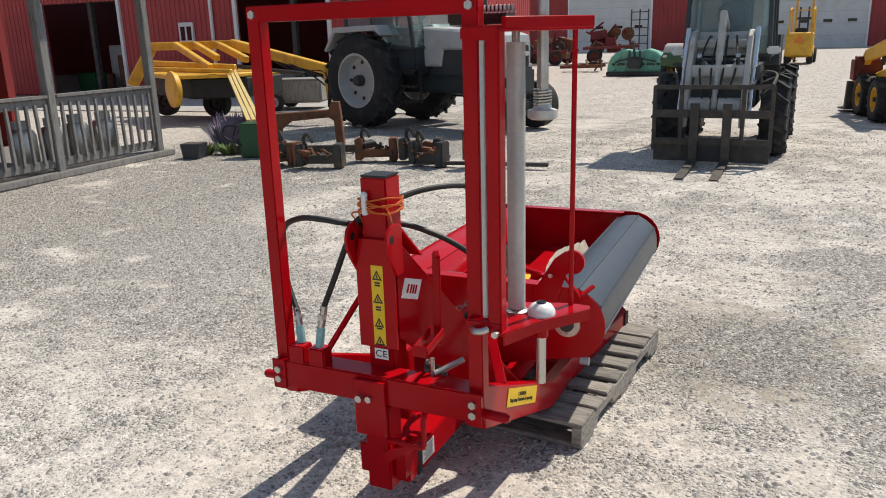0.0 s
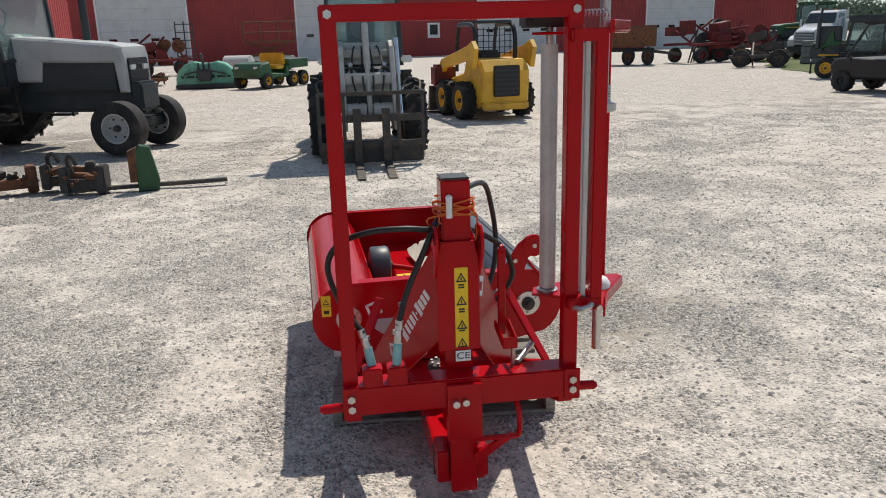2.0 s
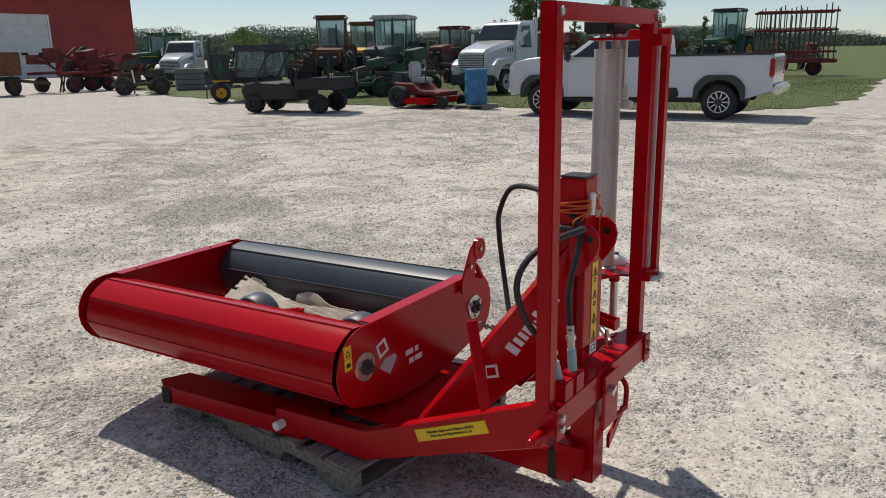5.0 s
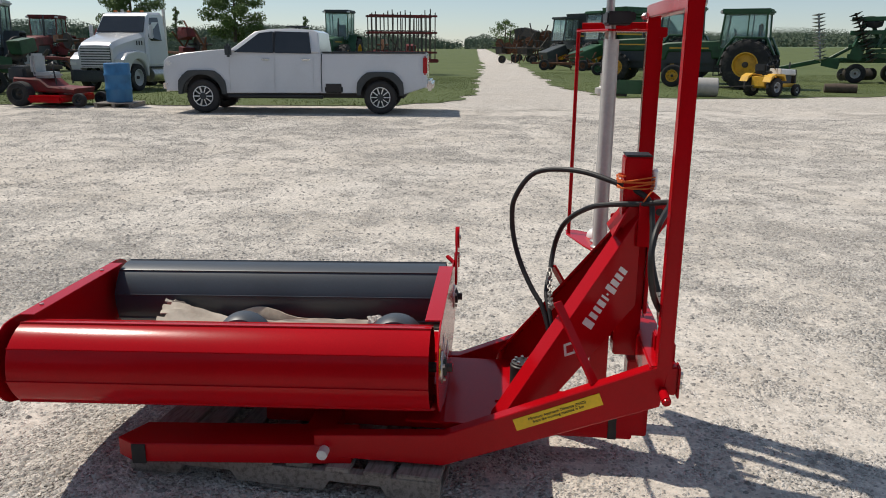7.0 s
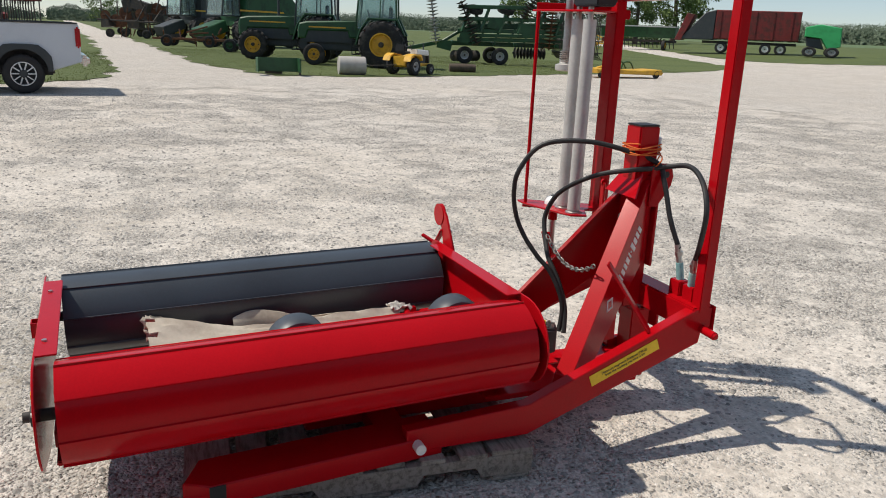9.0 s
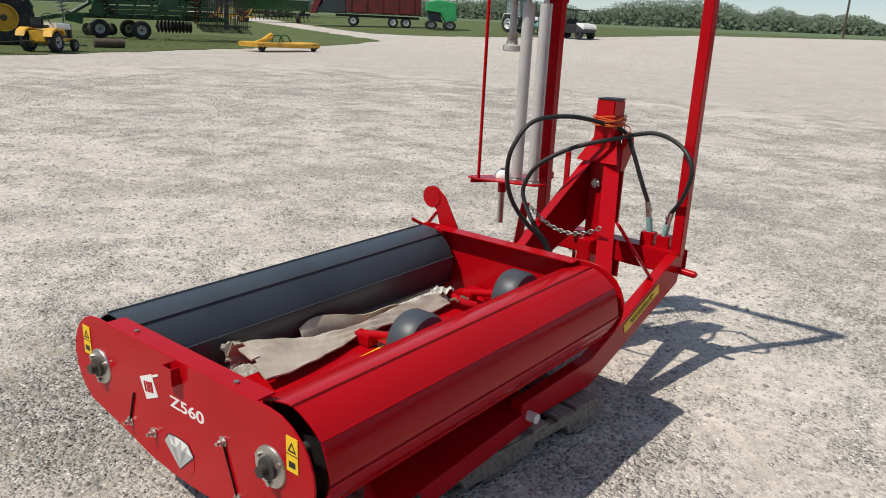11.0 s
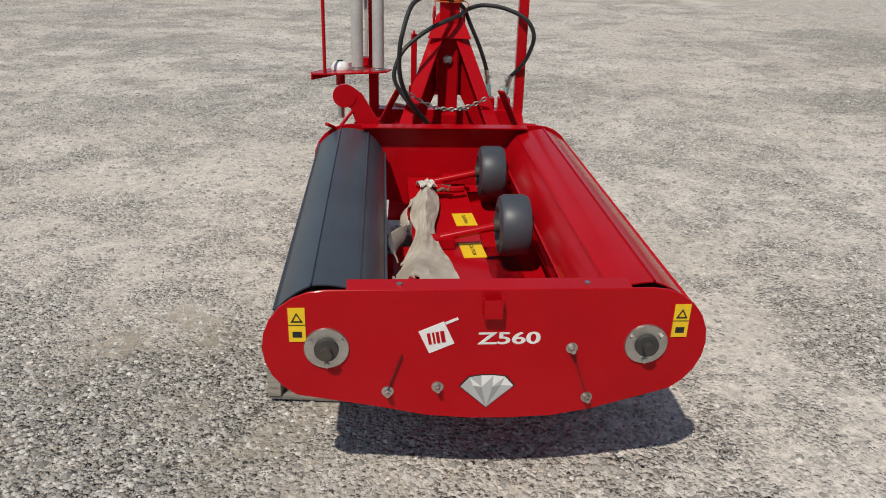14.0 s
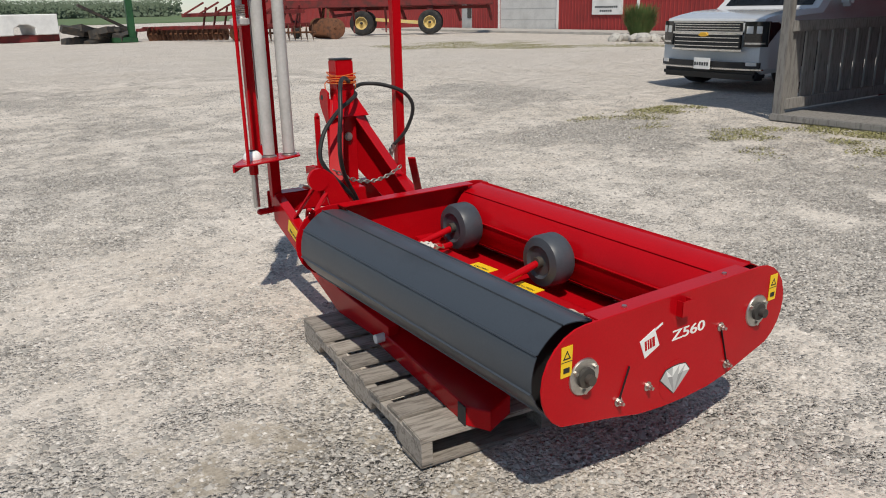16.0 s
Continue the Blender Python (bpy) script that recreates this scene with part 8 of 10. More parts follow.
for s in (-1, 1):
    bm = bmesh.new()
    prism(bm, [(-0.78, 0.46), (-0.70, 0.62), (-0.50, 0.70), (-0.08, 0.68), (0.02, 0.50), (-0.04, 0.48), (-0.14, 0.62), (-0.52, 0.64), (-0.66, 0.56)], "y", s * 0.40 - 0.14, s * 0.40 + 0.14, 0.01)
    part("fender", bm, FARM_YELLOW, garden)
    wheel(garden, (-0.35, s * 0.40, 0.30), 0.30, 0.22, 0.15, SILVER, (0, s, 0), 12, lug_h=0.02, seg=24)
    wheel(garden, (0.82, s * 0.34, 0.19), 0.19, 0.13, 0.08, SILVER, (0, s, 0), 0, lug_h=0.01, seg=20)
bm = bmesh.new()
slab(bm, [(-0.6, 0.32), (-0.62, 0.60), (-0.05, 0.62), (0.20, 0.66), (0.20, 0.40), (1.0, 0.38), (1.0, 0.29), (-0.5, 0.26)], 0.24, 0.03)
part("body", bm, FARM_YELLOW, garden)
bm = bmesh.new()
box(bm, (-0.36, 0, 0.72), (0.36, 0.38, 0.09), bevel=0.03)
box(bm, (-0.54, 0, 0.86), (0.08, 0.38, 0.24), bevel=0.03)
part("seat", bm, BLACK, garden)
bm = bmesh.new()
rod(bm, (0.18, 0, 0.80), (0.02, 0, 1.00), 0.014, seg=8)
lathe(bm, [(-0.012, 0.15), (0.0, 0.165), (0.012, 0.15), (0.0, 0.138)], (0.01, 0, 1.0), (-0.6, 0, 0.8), 20, closed=True)
part("steering_wheel", bm, BLACK, garden)


# ---- implements and yard clutter ----
def lump(b, r, c, s, n=5):
    """An uneven block of small boxes."""
    for _ in range(n):
        box(b, (c[0] + r.uniform(-0.5, 0.5) * s[0], c[1] + r.uniform(-0.5, 0.5) * s[1], c[2] + r.uniform(-0.5, 0.5) * s[2]), (s[0] * r.uniform(0.2, 0.6), s[1] * r.uniform(0.2, 0.6), s[2] * r.uniform(0.3, 0.7)), rot=(r.uniform(-20, 20), r.uniform(-20, 20), r.uniform(-40, 40)), bevel=0.006)


# yellow mower-conditioner behind the silver tractor
PALE_YELLOW = material("faded_yellow_paint", (0.62, 0.46, 0.16), (0.55, 0.45, 0.24), 6, 0.5, 0.6, 0.8)
MC = Vector((-10.2, 12.9, 0.0))
mc = thing("mower_conditioner", "yellow pull-type mower conditioner with a long tongue", "mower", MC)
def mower_bar(p, q, w, h, name, mat=None, parent=None, label=""):
    b = bmesh.new()
    beam(b, Vector(p) - MC, Vector(q) - MC, w, h, 0.015)
    return part(name, b, mat or FARM_YELLOW, parent or mc, label)
rail = mower_bar((-12.25, 13.6, 1.43), (-9.9, 13.5, 1.43), 0.15, 0.17, "main_rail")
mower_bar((-12.2, 13.6, 1.40), (-12.5, 13.2, 0.62), 0.18, 0.22, "end_leg")
mower_bar((-10.0, 13.5, 1.44), (-7.1, 12.3, 0.95), 0.14, 0.18, "tongue")
mower_bar((-7.15, 12.32, 1.0), (-7.05, 12.25, 0.45), 0.12, 0.14, "tongue_hitch")
mower_bar((-9.9, 13.0, 1.05), (-7.6, 12.3, 0.88), 0.05, 0.07, "drive_shaft", DARK_STEEL)
for p, q in (((-11.45, 13.5, 1.45), (-9.6, 12.2, 1.02)), ((-10.95, 13.5, 1.45), (-9.87, 12.8, 1.18)), ((-10.4, 13.5, 1.45), (-9.19, 12.8, 1.14))):
    mower_bar(p, q, 0.11, 0.13, "brace")
mower_bar((-11.6, 12.7, 1.12), (-9.1, 12.3, 1.02), 0.09, 0.10, "cross_rail")
mower_bar((-11.2, 12.2, 1.02), (-8.9, 11.9, 0.96), 0.08, 0.08, "cross_rail")
bm = bmesh.new()
prism(bm, [(-11.7 - MC.x, 12.7 - MC.y), (-9.9 - MC.x, 11.5 - MC.y), (-8.95 - MC.x, 12.2 - MC.y), (-8.9 - MC.x, 13.55 - MC.y), (-11.7 - MC.x, 13.7 - MC.y)], "z", 0.84, 0.92, 0.02)
deck = part("deck", bm, FARM_YELLOW, mc)
# added black block stands for the dark underside below the deck
bm = bmesh.new()
prism(bm, [(-11.5 - MC.x, 12.85 - MC.y), (-9.75 - MC.x, 11.8 - MC.y), (-8.93 - MC.x, 12.4 - MC.y), (-8.88 - MC.x, 13.5 - MC.y), (-11.5 - MC.x, 13.6 - MC.y)], "z", 0.46, 0.84, 0.03)
part("under_deck_block", bm, RUBBER, mc, "black block standing for the dark underside of the deck")
bm = bmesh.new()
lathe(bm, [(0.0, 0.0), (0.0, 0.30), (0.05, 0.33), (0.10, 0.33), (0.12, 0.28)], (-9.95 - MC.x, 11.62 - MC.y, 0.66), (-0.5, -0.85, 0), 20)
part("end_shield", bm, FARM_YELLOW, mc, "rounded yellow end shield")
wheel(mc, (-10.15 - MC.x, 13.0 - MC.y, 0.30), 0.30, 0.22, 0.15, DARK_STEEL, (0, -1, 0), 0, lug_h=0.01)
wheel(mc, (-11.6 - MC.x, 13.2 - MC.y, 0.30), 0.30, 0.22, 0.15, DARK_STEEL, (0, -1, 0), 0, lug_h=0.01)
for k in range(3):
    bm = bmesh.new()
    sweep(bm, [Vector(p) - MC for p in ((-9.0, 13.1, 1.22), (-8.0, 12.6, 0.92 + 0.05 * k), (-7.15, 12.25, 0.90 - 0.12 * k), (-7.1 + 0.03 * k, 12.2, 0.30))], 0.014, 6, 5)
    part("hose", bm, HOSE, mc)
ramp_ = thing("loading_board", "pale yellow ribbed board leaning on the mower deck", "board", (-6.6, 9.2, 0.0))
for k in range(3):
    bm = bmesh.new()
    off = Vector((0.05 * (k - 1), 0.05 * (k - 1), 0))
    beam(bm, Vector((-2.69, 3.2, 0.95)) + off, Vector((0.32, -0.42, 0.44)) + off, 0.055, 0.03, 0.004)
    part("slat", bm, PALE_YELLOW, ramp_)

# small trailer and sacks on the apron
cart = thing("small_trailer", "small flat trailer with a pale box beside the barn", "trailer", (-9.5, 14.75, 0.0), 15.0)
bm = bmesh.new()
box(bm, (0.2, 0, 0.42), (1.2, 0.9, 0.5), bevel=0.05)
part("box", bm, PORCH_WOOD, cart)
for s in (-1, 1):
    wheel(cart, (-0.2, s * 0.55, 0.2), 0.2, 0.12, 0.1, SILVER, (0, s, 0), 0, lug_h=0.005, seg=20)

# row of three-point hitch and planter parts on the gravel
hitch = thing("hitch_frame", "green and rusty three-point hitch frame on the gravel", "implement", (-5.95, 8.50, 0.0), 16.0)
bm = bmesh.new()
box(bm, (-0.1, 0, 0.23), (0.36, 0.30, 0.44), bevel=0.02)
part("green_box", bm, GREEN, hitch, "green sheet box")
bm = bmesh.new()
prism(bm, [(0.12, 0.42), (0.18, 0.56), (0.90, 0.60), (0.94, 0.70), (1.04, 0.70), (1.06, 0.50), (1.08, 0.16), (0.98, 0.16), (0.96, 0.46), (0.90, 0.50), (0.40, 0.46), (0.26, 0.36), (0.20, 0.10), (0.12, 0.10)], "y", -0.05, 0.05, 0.01)
part("bent_arm", bm, RUST, hitch, "rusty bent arm")
bm = bmesh.new()
sweep(bm, [(-0.22, -0.1, 0.40), (-0.45, -0.12, 0.42), (-0.50, -0.1, 0.28), (-0.25, -0.15, 0.18)], 0.012, 6, 4)
part("cable", bm, HOSE, hitch)
bm = bmesh.new()
box(bm, (0.35, 0.25, 0.06), (1.7, 0.09, 0.09), bevel=0.008)
part("tool_bar", bm, DARK_STEEL, hitch)
rr = random.Random(8)
def clamp_unit(at, turn, mat, w=0.55, seed=1):
    r2 = random.Random(seed)
    T = thing("row_unit", "rusty dark iron planter row unit on the gravel", "implement", at, turn, "row of planter parts")
    b = bmesh.new()
    box(b, (0, 0, 0.11), (w, 0.16, 0.10), bevel=0.012)
    box(b, (-w * 0.42, 0, 0.16), (0.09, 0.22, 0.26), bevel=0.012)
    box(b, (w * 0.42, 0, 0.15), (0.10, 0.20, 0.28), bevel=0.012)
    part("frame", b, mat, T)
    b = bmesh.new()
    sweep(b, [(-w * 0.3, 0.05, 0.2), (-w * 0.36, 0.0, 0.34), (-w * 0.25, -0.02, 0.40), (-w * 0.16, 0.0, 0.30)], 0.022, 6, 4)
    part("hook", b, DARK_STEEL, T)
    b = bmesh.new()
    for k in range(4):
        a = r2.uniform(-w * 0.4, w * 0.4)
        rod(b, (a, -0.14, 0.12 + 0.04 * k), (a + r2.uniform(-0.1, 0.1), 0.14, 0.10), 0.018)
    lump(b, r2, (0, -0.02, 0.17), (w * 0.7, 0.2, 0.12), 4)
    part("linkage", b, DARK_STEEL if mat is RUST else RUST, T)
    return T
clamp_unit((-4.72, 7.85, 0.0), 12.0, DARK_STEEL, 0.55, 1)
clamp_unit((-4.28, 8.45, 0.0), 20.0, RUST, 0.50, 2)
clamp_unit((-3.72, 8.55, 0.0), 8.0, DARK_STEEL, 0.52, 3)
clamp_unit((-5.25, 7.95, 0.0), -15.0, RUST, 0.35, 5)
clamp_unit((-3.50, 8.25, 0.0), -6.0, CASTIRON, 0.42, 4)
gb = thing("green_bracket", "upright green steel bracket with a long flat bar", "implement", (-2.88, 8.22, 0.0), 5.0)
bm = bmesh.new()
prism(bm, [(-0.10, 0.0), (0.10, 0.0), (0.12, 0.10), (0.05, 0.46), (-0.05, 0.48), (-0.10, 0.40)], "y", -0.05, 0.05, 0.01)
part("bracket", bm, GREEN, gb)
bm = bmesh.new()
prism(bm, [(-0.17, 0.10), (-0.10, 0.10), (-0.08, 0.46), (-0.17, 0.42)], "y", -0.06, 0.06, 0.01)
part("rusty_side", bm, RUST, gb)
bm = bmesh.new()
box(bm, (0.02, 0.06, 0.045), (1.55, 0.07, 0.04), bevel=0.005)
part("flat_bar", bm, DARK_STEEL, gb)

# by the porch: planter, shrubs, gas bottles
pot = thing("planter_pot", "small square black planter pot", "pot", (-6.85, 8.2, 0.0), 10.0)
bm = bmesh.new()
prism(bm, [(-0.11, 0.0), (0.11, 0.0), (0.14, 0.20), (-0.14, 0.20)], "y", -0.12, 0.12, 0.01)
part("pot", bm, CHARCOAL, pot)
bm = bmesh.new()
box(bm, (0, 0, 0.198), (0.24, 0.20, 0.012))
part("soil", bm, BARK, pot)
for k, y in enumerate((6.55, 6.95, 7.35, 7.75)):
    g = thing("gas_bottle", "silver gas bottle standing behind the porch rail", "gas bottle", (-7.95 + 0.05 * (k % 2), y, 0.12), 0, "gas bottles")
    bm = bmesh.new()
    lathe(bm, [(0.0, 0.10), (0.02, 0.14), (0.06, 0.155), (0.36, 0.155), (0.42, 0.12), (0.45, 0.05)], (0, 0, 0), (0, 0, 1), 24)
    part("tank", bm, STEEL, g)
    bm = bmesh.new()
    lathe(bm, [(0.44, 0.095), (0.53, 0.095), (0.53, 0.088), (0.44, 0.088)], (0, 0, 0), (0, 0, 1), 20, True)
    rod(bm, (0, 0, 0.44), (0, 0, 0.51), 0.025)
    part("collar", bm, SILVER, g)

LAVENDER = material("dusty_lavender", (0.20, 0.16, 0.24), (0.13, 0.13, 0.15), 8, 0.5, 0.9)
WEED = material("weed_leaves", (0.10, 0.16, 0.045), (0.16, 0.18, 0.06), 6, 0.5, 0.8)
def tuft(name, label, at, height, spread, count, mat, seed, category="plant"):
    """A clump of thin upright stems and leaves."""
    r2 = np.random.RandomState(seed)
    a, rad = r2.rand(count) * 6.283, spread * np.sqrt(r2.rand(count))
    x, y = rad * np.cos(a) * 0.35, rad * np.sin(a) * 0.35
    tx, ty = rad * np.cos(a), rad * np.sin(a)
    h = height * (0.45 + 0.55 * r2.rand(count))
    w = 0.006 + 0.012 * r2.rand(count)
    px, py = -np.sin(a) * w, np.cos(a) * w
    v = np.stack([np.stack([x - px, y - py, 0 * h], -1), np.stack([x + px, y + py, 0 * h], -1), np.stack([(x + tx) / 2 + px, (y + ty) / 2 + py, h * 0.6], -1), np.stack([tx, ty, h], -1), np.stack([(x + tx) / 2 - px, (y + ty) / 2 - py, h * 0.6], -1)], 1).reshape(-1, 3)
    k = np.arange(count)[:, None] * 5
    f = np.concatenate([k + np.array([[0, 1, 2]]), k + np.array([[0, 2, 4]]), k + np.array([[4, 2, 3]])])
    me = bpy.data.meshes.new(name)
    me.from_pydata(v.tolist(), [], f.tolist())
    me.materials.append(mat)
    o = new(name, me)
    o.location = at
    return tagged(o, label, category)
for k, (x, y, h) in enumerate(((-7.0, 9.05, 0.52), (-6.75, 9.5, 0.55), (-7.3, 9.7, 0.5))):
    tuft("lavender_bush", "grey-purple lavender bush beside the porch", (x, y, 0), h, 0.34, 150, LAVENDER, 40 + k, "bush")
for k, (x, y, h) in enumerate(((-6.6, 8.6, 0.16), (-6.2, 8.9, 0.14), (-6.9, 8.45, 0.18))):
    tuft("weed_tuft", "low green and yellow weeds at the gravel edge", (x, y, 0), h, 0.26, 160, WEED, 60 + k, "weeds")
MOSS = island_material("low_weed_tones", [(0.24, 0.23, 0.095), (0.30, 0.28, 0.14), (0.19, 0.19, 0.07), (0.35, 0.32, 0.21)], 0.9)


def low_weeds(name, label, x0, x1, y0, y1, count, seed, scale, cut, spread=0.25):
    """Thin flat weeds between the stones, in patches."""
    r2 = np.random.RandomState(seed)
    x, y = r2.uniform(x0, x1, count), r2.uniform(y0, y1, count)
    edge = ((x - (x0 + x1) / 2) / (x1 - x0) * 2) ** 2 + ((y - (y0 + y1) / 2) / (y1 - y0) * 2) ** 2
    ok = np_noise(x, y, scale, seed) * 0.6 + np_noise(x, y, scale * 4, seed + 1) * 0.4 - 0.22 * edge > cut + spread * (r2.rand(count) - 0.5)
    x, y = x[ok], y[ok]
    k = len(x)
    a, w, h = r2.rand(k) * 6.283, 0.004 + 0.008 * r2.rand(k), 0.005 + 0.014 * r2.rand(k)
    dx, dy, z = np.cos(a) * w, np.sin(a) * w, ground_height(x, y) + 0.002
    v = np.stack([np.stack([x - dx, y - dy, z], -1), np.stack([x + dx, y + dy, z], -1), np.stack([x - 2.5 * dy, y + 2.5 * dx, z + h], -1)], 1).reshape(-1, 3)
    return soup(name, v, np.arange(k * 3).reshape(-1, 3), MOSS, label, "weeds")


low_weeds("porch_weeds", "low olive weeds growing through the gravel by the porch", -8.2, -5.2, -1.4, 2.8, 90000, 81, 0.8, 0.56, 0.40)
low_weeds("yard_weeds", "thin low weeds in the gravel before the red barn", -21.0, -13.0, -20.0, -9.0, 80000, 83, 0.35, 0.50)

# mint green mower and things before the shed
mint = thing("rotary_mower", "wide mint green rotary mower standing before the shed", "mower", (-3.75, 26.95, 0.0), -4.0)
mint.scale = (0.84, 0.84, 0.84)
bm = bmesh.new()
prism(bm, [(-1.16, 0.12), (-1.14, 0.42), (-1.02, 0.72), (-0.78, 0.94), (-0.45, 1.04), (-0.16, 0.98), (0.16, 0.98), (0.45, 1.04), (0.78, 0.94), (1.02, 0.72), (1.14, 0.42), (1.16, 0.12)], "y", -0.20, 0.55, 0.04)
part("deck", bm, MINT, mint)
for x, a in ((-0.75, 24), (-0.38, 12), (0.38, -12), (0.75, -24)):
    bm = bmesh.new()
    box(bm, (x, -0.235, 0.52), (0.06, 0.07, 0.66), rot=(0, a, 0), bevel=0.01)
    part("rib", bm, MINT, mint)
bm = bmesh.new()
box(bm, (0, -0.23, 0.46), (1.9, 0.06, 0.08), bevel=0.01)
part("cross_rib", bm, CHARCOAL, mint)
bm = bmesh.new()
box(bm, (0, -0.4, 0.5), (0.5, 0.5, 0.4), bevel=0.05)
beam(bm, (0, -0.3, 0.6), (0, -0.9, 1.35), 0.08, 0.08)
for s in (-1, 1):
    beam(bm, (0, -0.45, 0.75), (s * 0.8, -0.3, 0.55), 0.06, 0.06)
    rod(bm, (s * 0.2, -0.5, 0.6), (s * 0.2, -0.5, 1.0), 0.04)
part("hitch_head", bm, CHARCOAL, mint)
bm = bmesh.new()
box(bm, (0, 0.1, 0.10), (2.3, 1.0, 0.14), bevel=0.02)
part("skid", bm, CHARCOAL, mint)

tank = thing("fuel_tank", "pale rusty round tank lying on the ground", "tank", (-3.0, 34.0, 0.0), 70.0)
tank.scale = (0.7, 0.7, 0.7)
bm = bmesh.new()
lathe(bm, [(-0.9, 0.3), (-0.8, 0.55), (0.8, 0.55), (0.9, 0.3)], (0, 0, 0.75), (0, 1, 0), 24)
part("tank", bm, ROLLER_WHITE, tank)
bm = bmesh.new()
for y in (-0.5, 0.5):
    box(bm, (0, y, 0.14), (0.7, 0.1, 0.28))
part("stand", bm, RUST, tank)

lift = thing("scissor_lift", "old brown scissor lift with a railed platform", "lift", (-1.7, 42.0, 0.0), 4.0)
bm = bmesh.new()
box(bm, (0, 0, 0.45), (2.4, 1.2, 0.5), bevel=0.05)
part("base", bm, ROLLER_WHITE, lift)
bm = bmesh.new()
for s in (-1, 1):
    beam(bm, (-1.0, s * 0.4, 0.7), (1.0, s * 0.4, 1.35), 0.08, 0.1)
    beam(bm, (1.0, s * 0.4, 0.7), (-1.0, s * 0.4, 1.35), 0.08, 0.1)
part("scissor_arms", bm, RUST, lift)
bm = bmesh.new()
box(bm, (0, 0, 1.42), (2.6, 1.3, 0.12))
for z in (1.9, 2.4):
    for s in (-1, 1):
        rod(bm, (-1.3, s * 0.62, z), (1.3, s * 0.62, z), 0.025, seg=6)
for x in (-1.3, -0.45, 0.45, 1.3):
    for s in (-1, 1):
        rod(bm, (x, s * 0.62, 1.45), (x, s * 0.62, 2.4), 0.025, seg=6)
part("platform", bm, RUST, lift)
for x in (-0.8, 0.8):
    for s in (-1, 1):
        wheel(lift, (x, s * 0.6, 0.25), 0.25, 0.18, 0.13, DARK_STEEL, (0, s, 0), 0, lug_h=0.005, seg=18)

rack = thing("steel_rack", "tall dark steel rack leaning by the shed door", "rack", (-6.2, 45.0, 0.0), 6.0)
for x in (-0.45, 0.0, 0.45):
    bm = bmesh.new()
    box(bm, (x, 0, 1.3), (0.07, 0.07, 2.6))
    part("upright", bm, CHARCOAL, rack)
for k in range(6):
    bm = bmesh.new()
    box(bm, (0, 0, 0.35 + 0.42 * k), (0.95, 0.05, 0.05))
    part("rung", bm, CHARCOAL, rack)

def scrap(name, label, at, turn, mats, size, seed, n=16, category="machinery", group="", wheels=True):
    """An old implement: frame bars, round discs, boxes and wheels."""
    r2 = random.Random(seed)
    T = thing(name, label, category, at, turn, group)
    L, Wd, Hh = size
    b = bmesh.new()
    for y in (-Wd / 2, Wd / 2):
        beam(b, (-L / 2, y, Hh * 0.42), (L / 2, y, Hh * 0.45), 0.10, 0.12, 0.01)
    for k in range(4):
        x = -L / 2 + L * (k + 0.5) / 4
        beam(b, (x, -Wd / 2, Hh * 0.43), (x, Wd / 2, Hh * 0.43), 0.09, 0.10, 0.01)
        beam(b, (x, r2.uniform(-0.4, 0.4) * Wd, Hh * 0.43), (x + r2.uniform(-0.3, 0.3) * L / 2, r2.uniform(-0.4, 0.4) * Wd, Hh * r2.uniform(0.7, 1.0)), 0.07, 0.08, 0.01)
    part("frame", b, mats[0], T)
    for k in range(n):
        b = bmesh.new()
        z = Hh * (0.30 + 0.55 * r2.random())
        c = Vector((r2.uniform(-0.42, 0.42) * L, r2.uniform(-0.42, 0.42) * Wd, z))
        if k % 4 == 0:
            box(b, c, (L * r2.uniform(0.12, 0.3), Wd * r2.uniform(0.25, 0.5), Hh * r2.uniform(0.15, 0.32)), rot=(0, r2.uniform(-15, 15), r2.uniform(-12, 12)), bevel=0.02)
            part("cover", b, mats[1 % len(mats)], T)
        elif k % 4 == 1:
            beam(b, c, c + Vector((r2.uniform(-0.4, 0.4) * L, r2.uniform(-0.1, 0.1) * Wd, r2.uniform(0.0, 0.4) * Hh)), 0.07, 0.09, 0.008)
            part("bar", b, mats[0], T)
        elif k % 4 == 2:
            rod(b, c - Vector((0, 0.25 * Wd, 0)), c + Vector((0, 0.25 * Wd, 0)), 0.05, seg=8)
            rod(b, c - Vector((0, 0.03, 0)), c + Vector((0, 0.03, 0)), Hh * r2.uniform(0.12, 0.22), seg=20)
            part("disc", b, mats[2 % len(mats)], T)
        else:
            beam(b, c, (c.x + r2.uniform(-0.15, 0.15) * L, c.y, 0.02), 0.05, 0.06, 0.006)
            part("tine", b, mats[2 % len(mats)], T)
    if wheels:
        for x in (-L * 0.3, L * 0.3):
            for s in (-1, 1):
                wheel(T, (x, s * Wd * 0.5, 0.34), 0.34, 0.22, 0.18, mats[0], (0, s, 0), 0, lug_h=0.005, seg=20)
    return T
row = "machinery row"
scrap("old_implement", "dark red old field implement before the shed", (-6.6, 38.5, 0.0), 8.0, (DARK_RED, DARK_RED, RUST), (2.6, 1.8, 1.7), 1, 18, group=row)
scrap("old_implement", "jumble of red and rusty implement parts", (-9.5, 37.0, 0.0), -5.0, (DARK_RED, RUST, DARK_STEEL), (2.8, 1.8, 1.4), 2, 18, group=row)
scrap("old_implement", "low rusty steel frame on the gravel", (-6.2, 30.0, 0.0), 4.0, (RUST, DARK_STEEL, RUST), (1.6, 1.0, 0.5), 3, 8, group=row, wheels=False)
scrap("flail_mower", "low dark flail mower with yellow and black stripes", (16.7, 26.9, 0.0), -38.0, (DARK_STEEL, DARK_STEEL, RUST), (2.2, 1.4, 0.95), 4, 16, group=row)
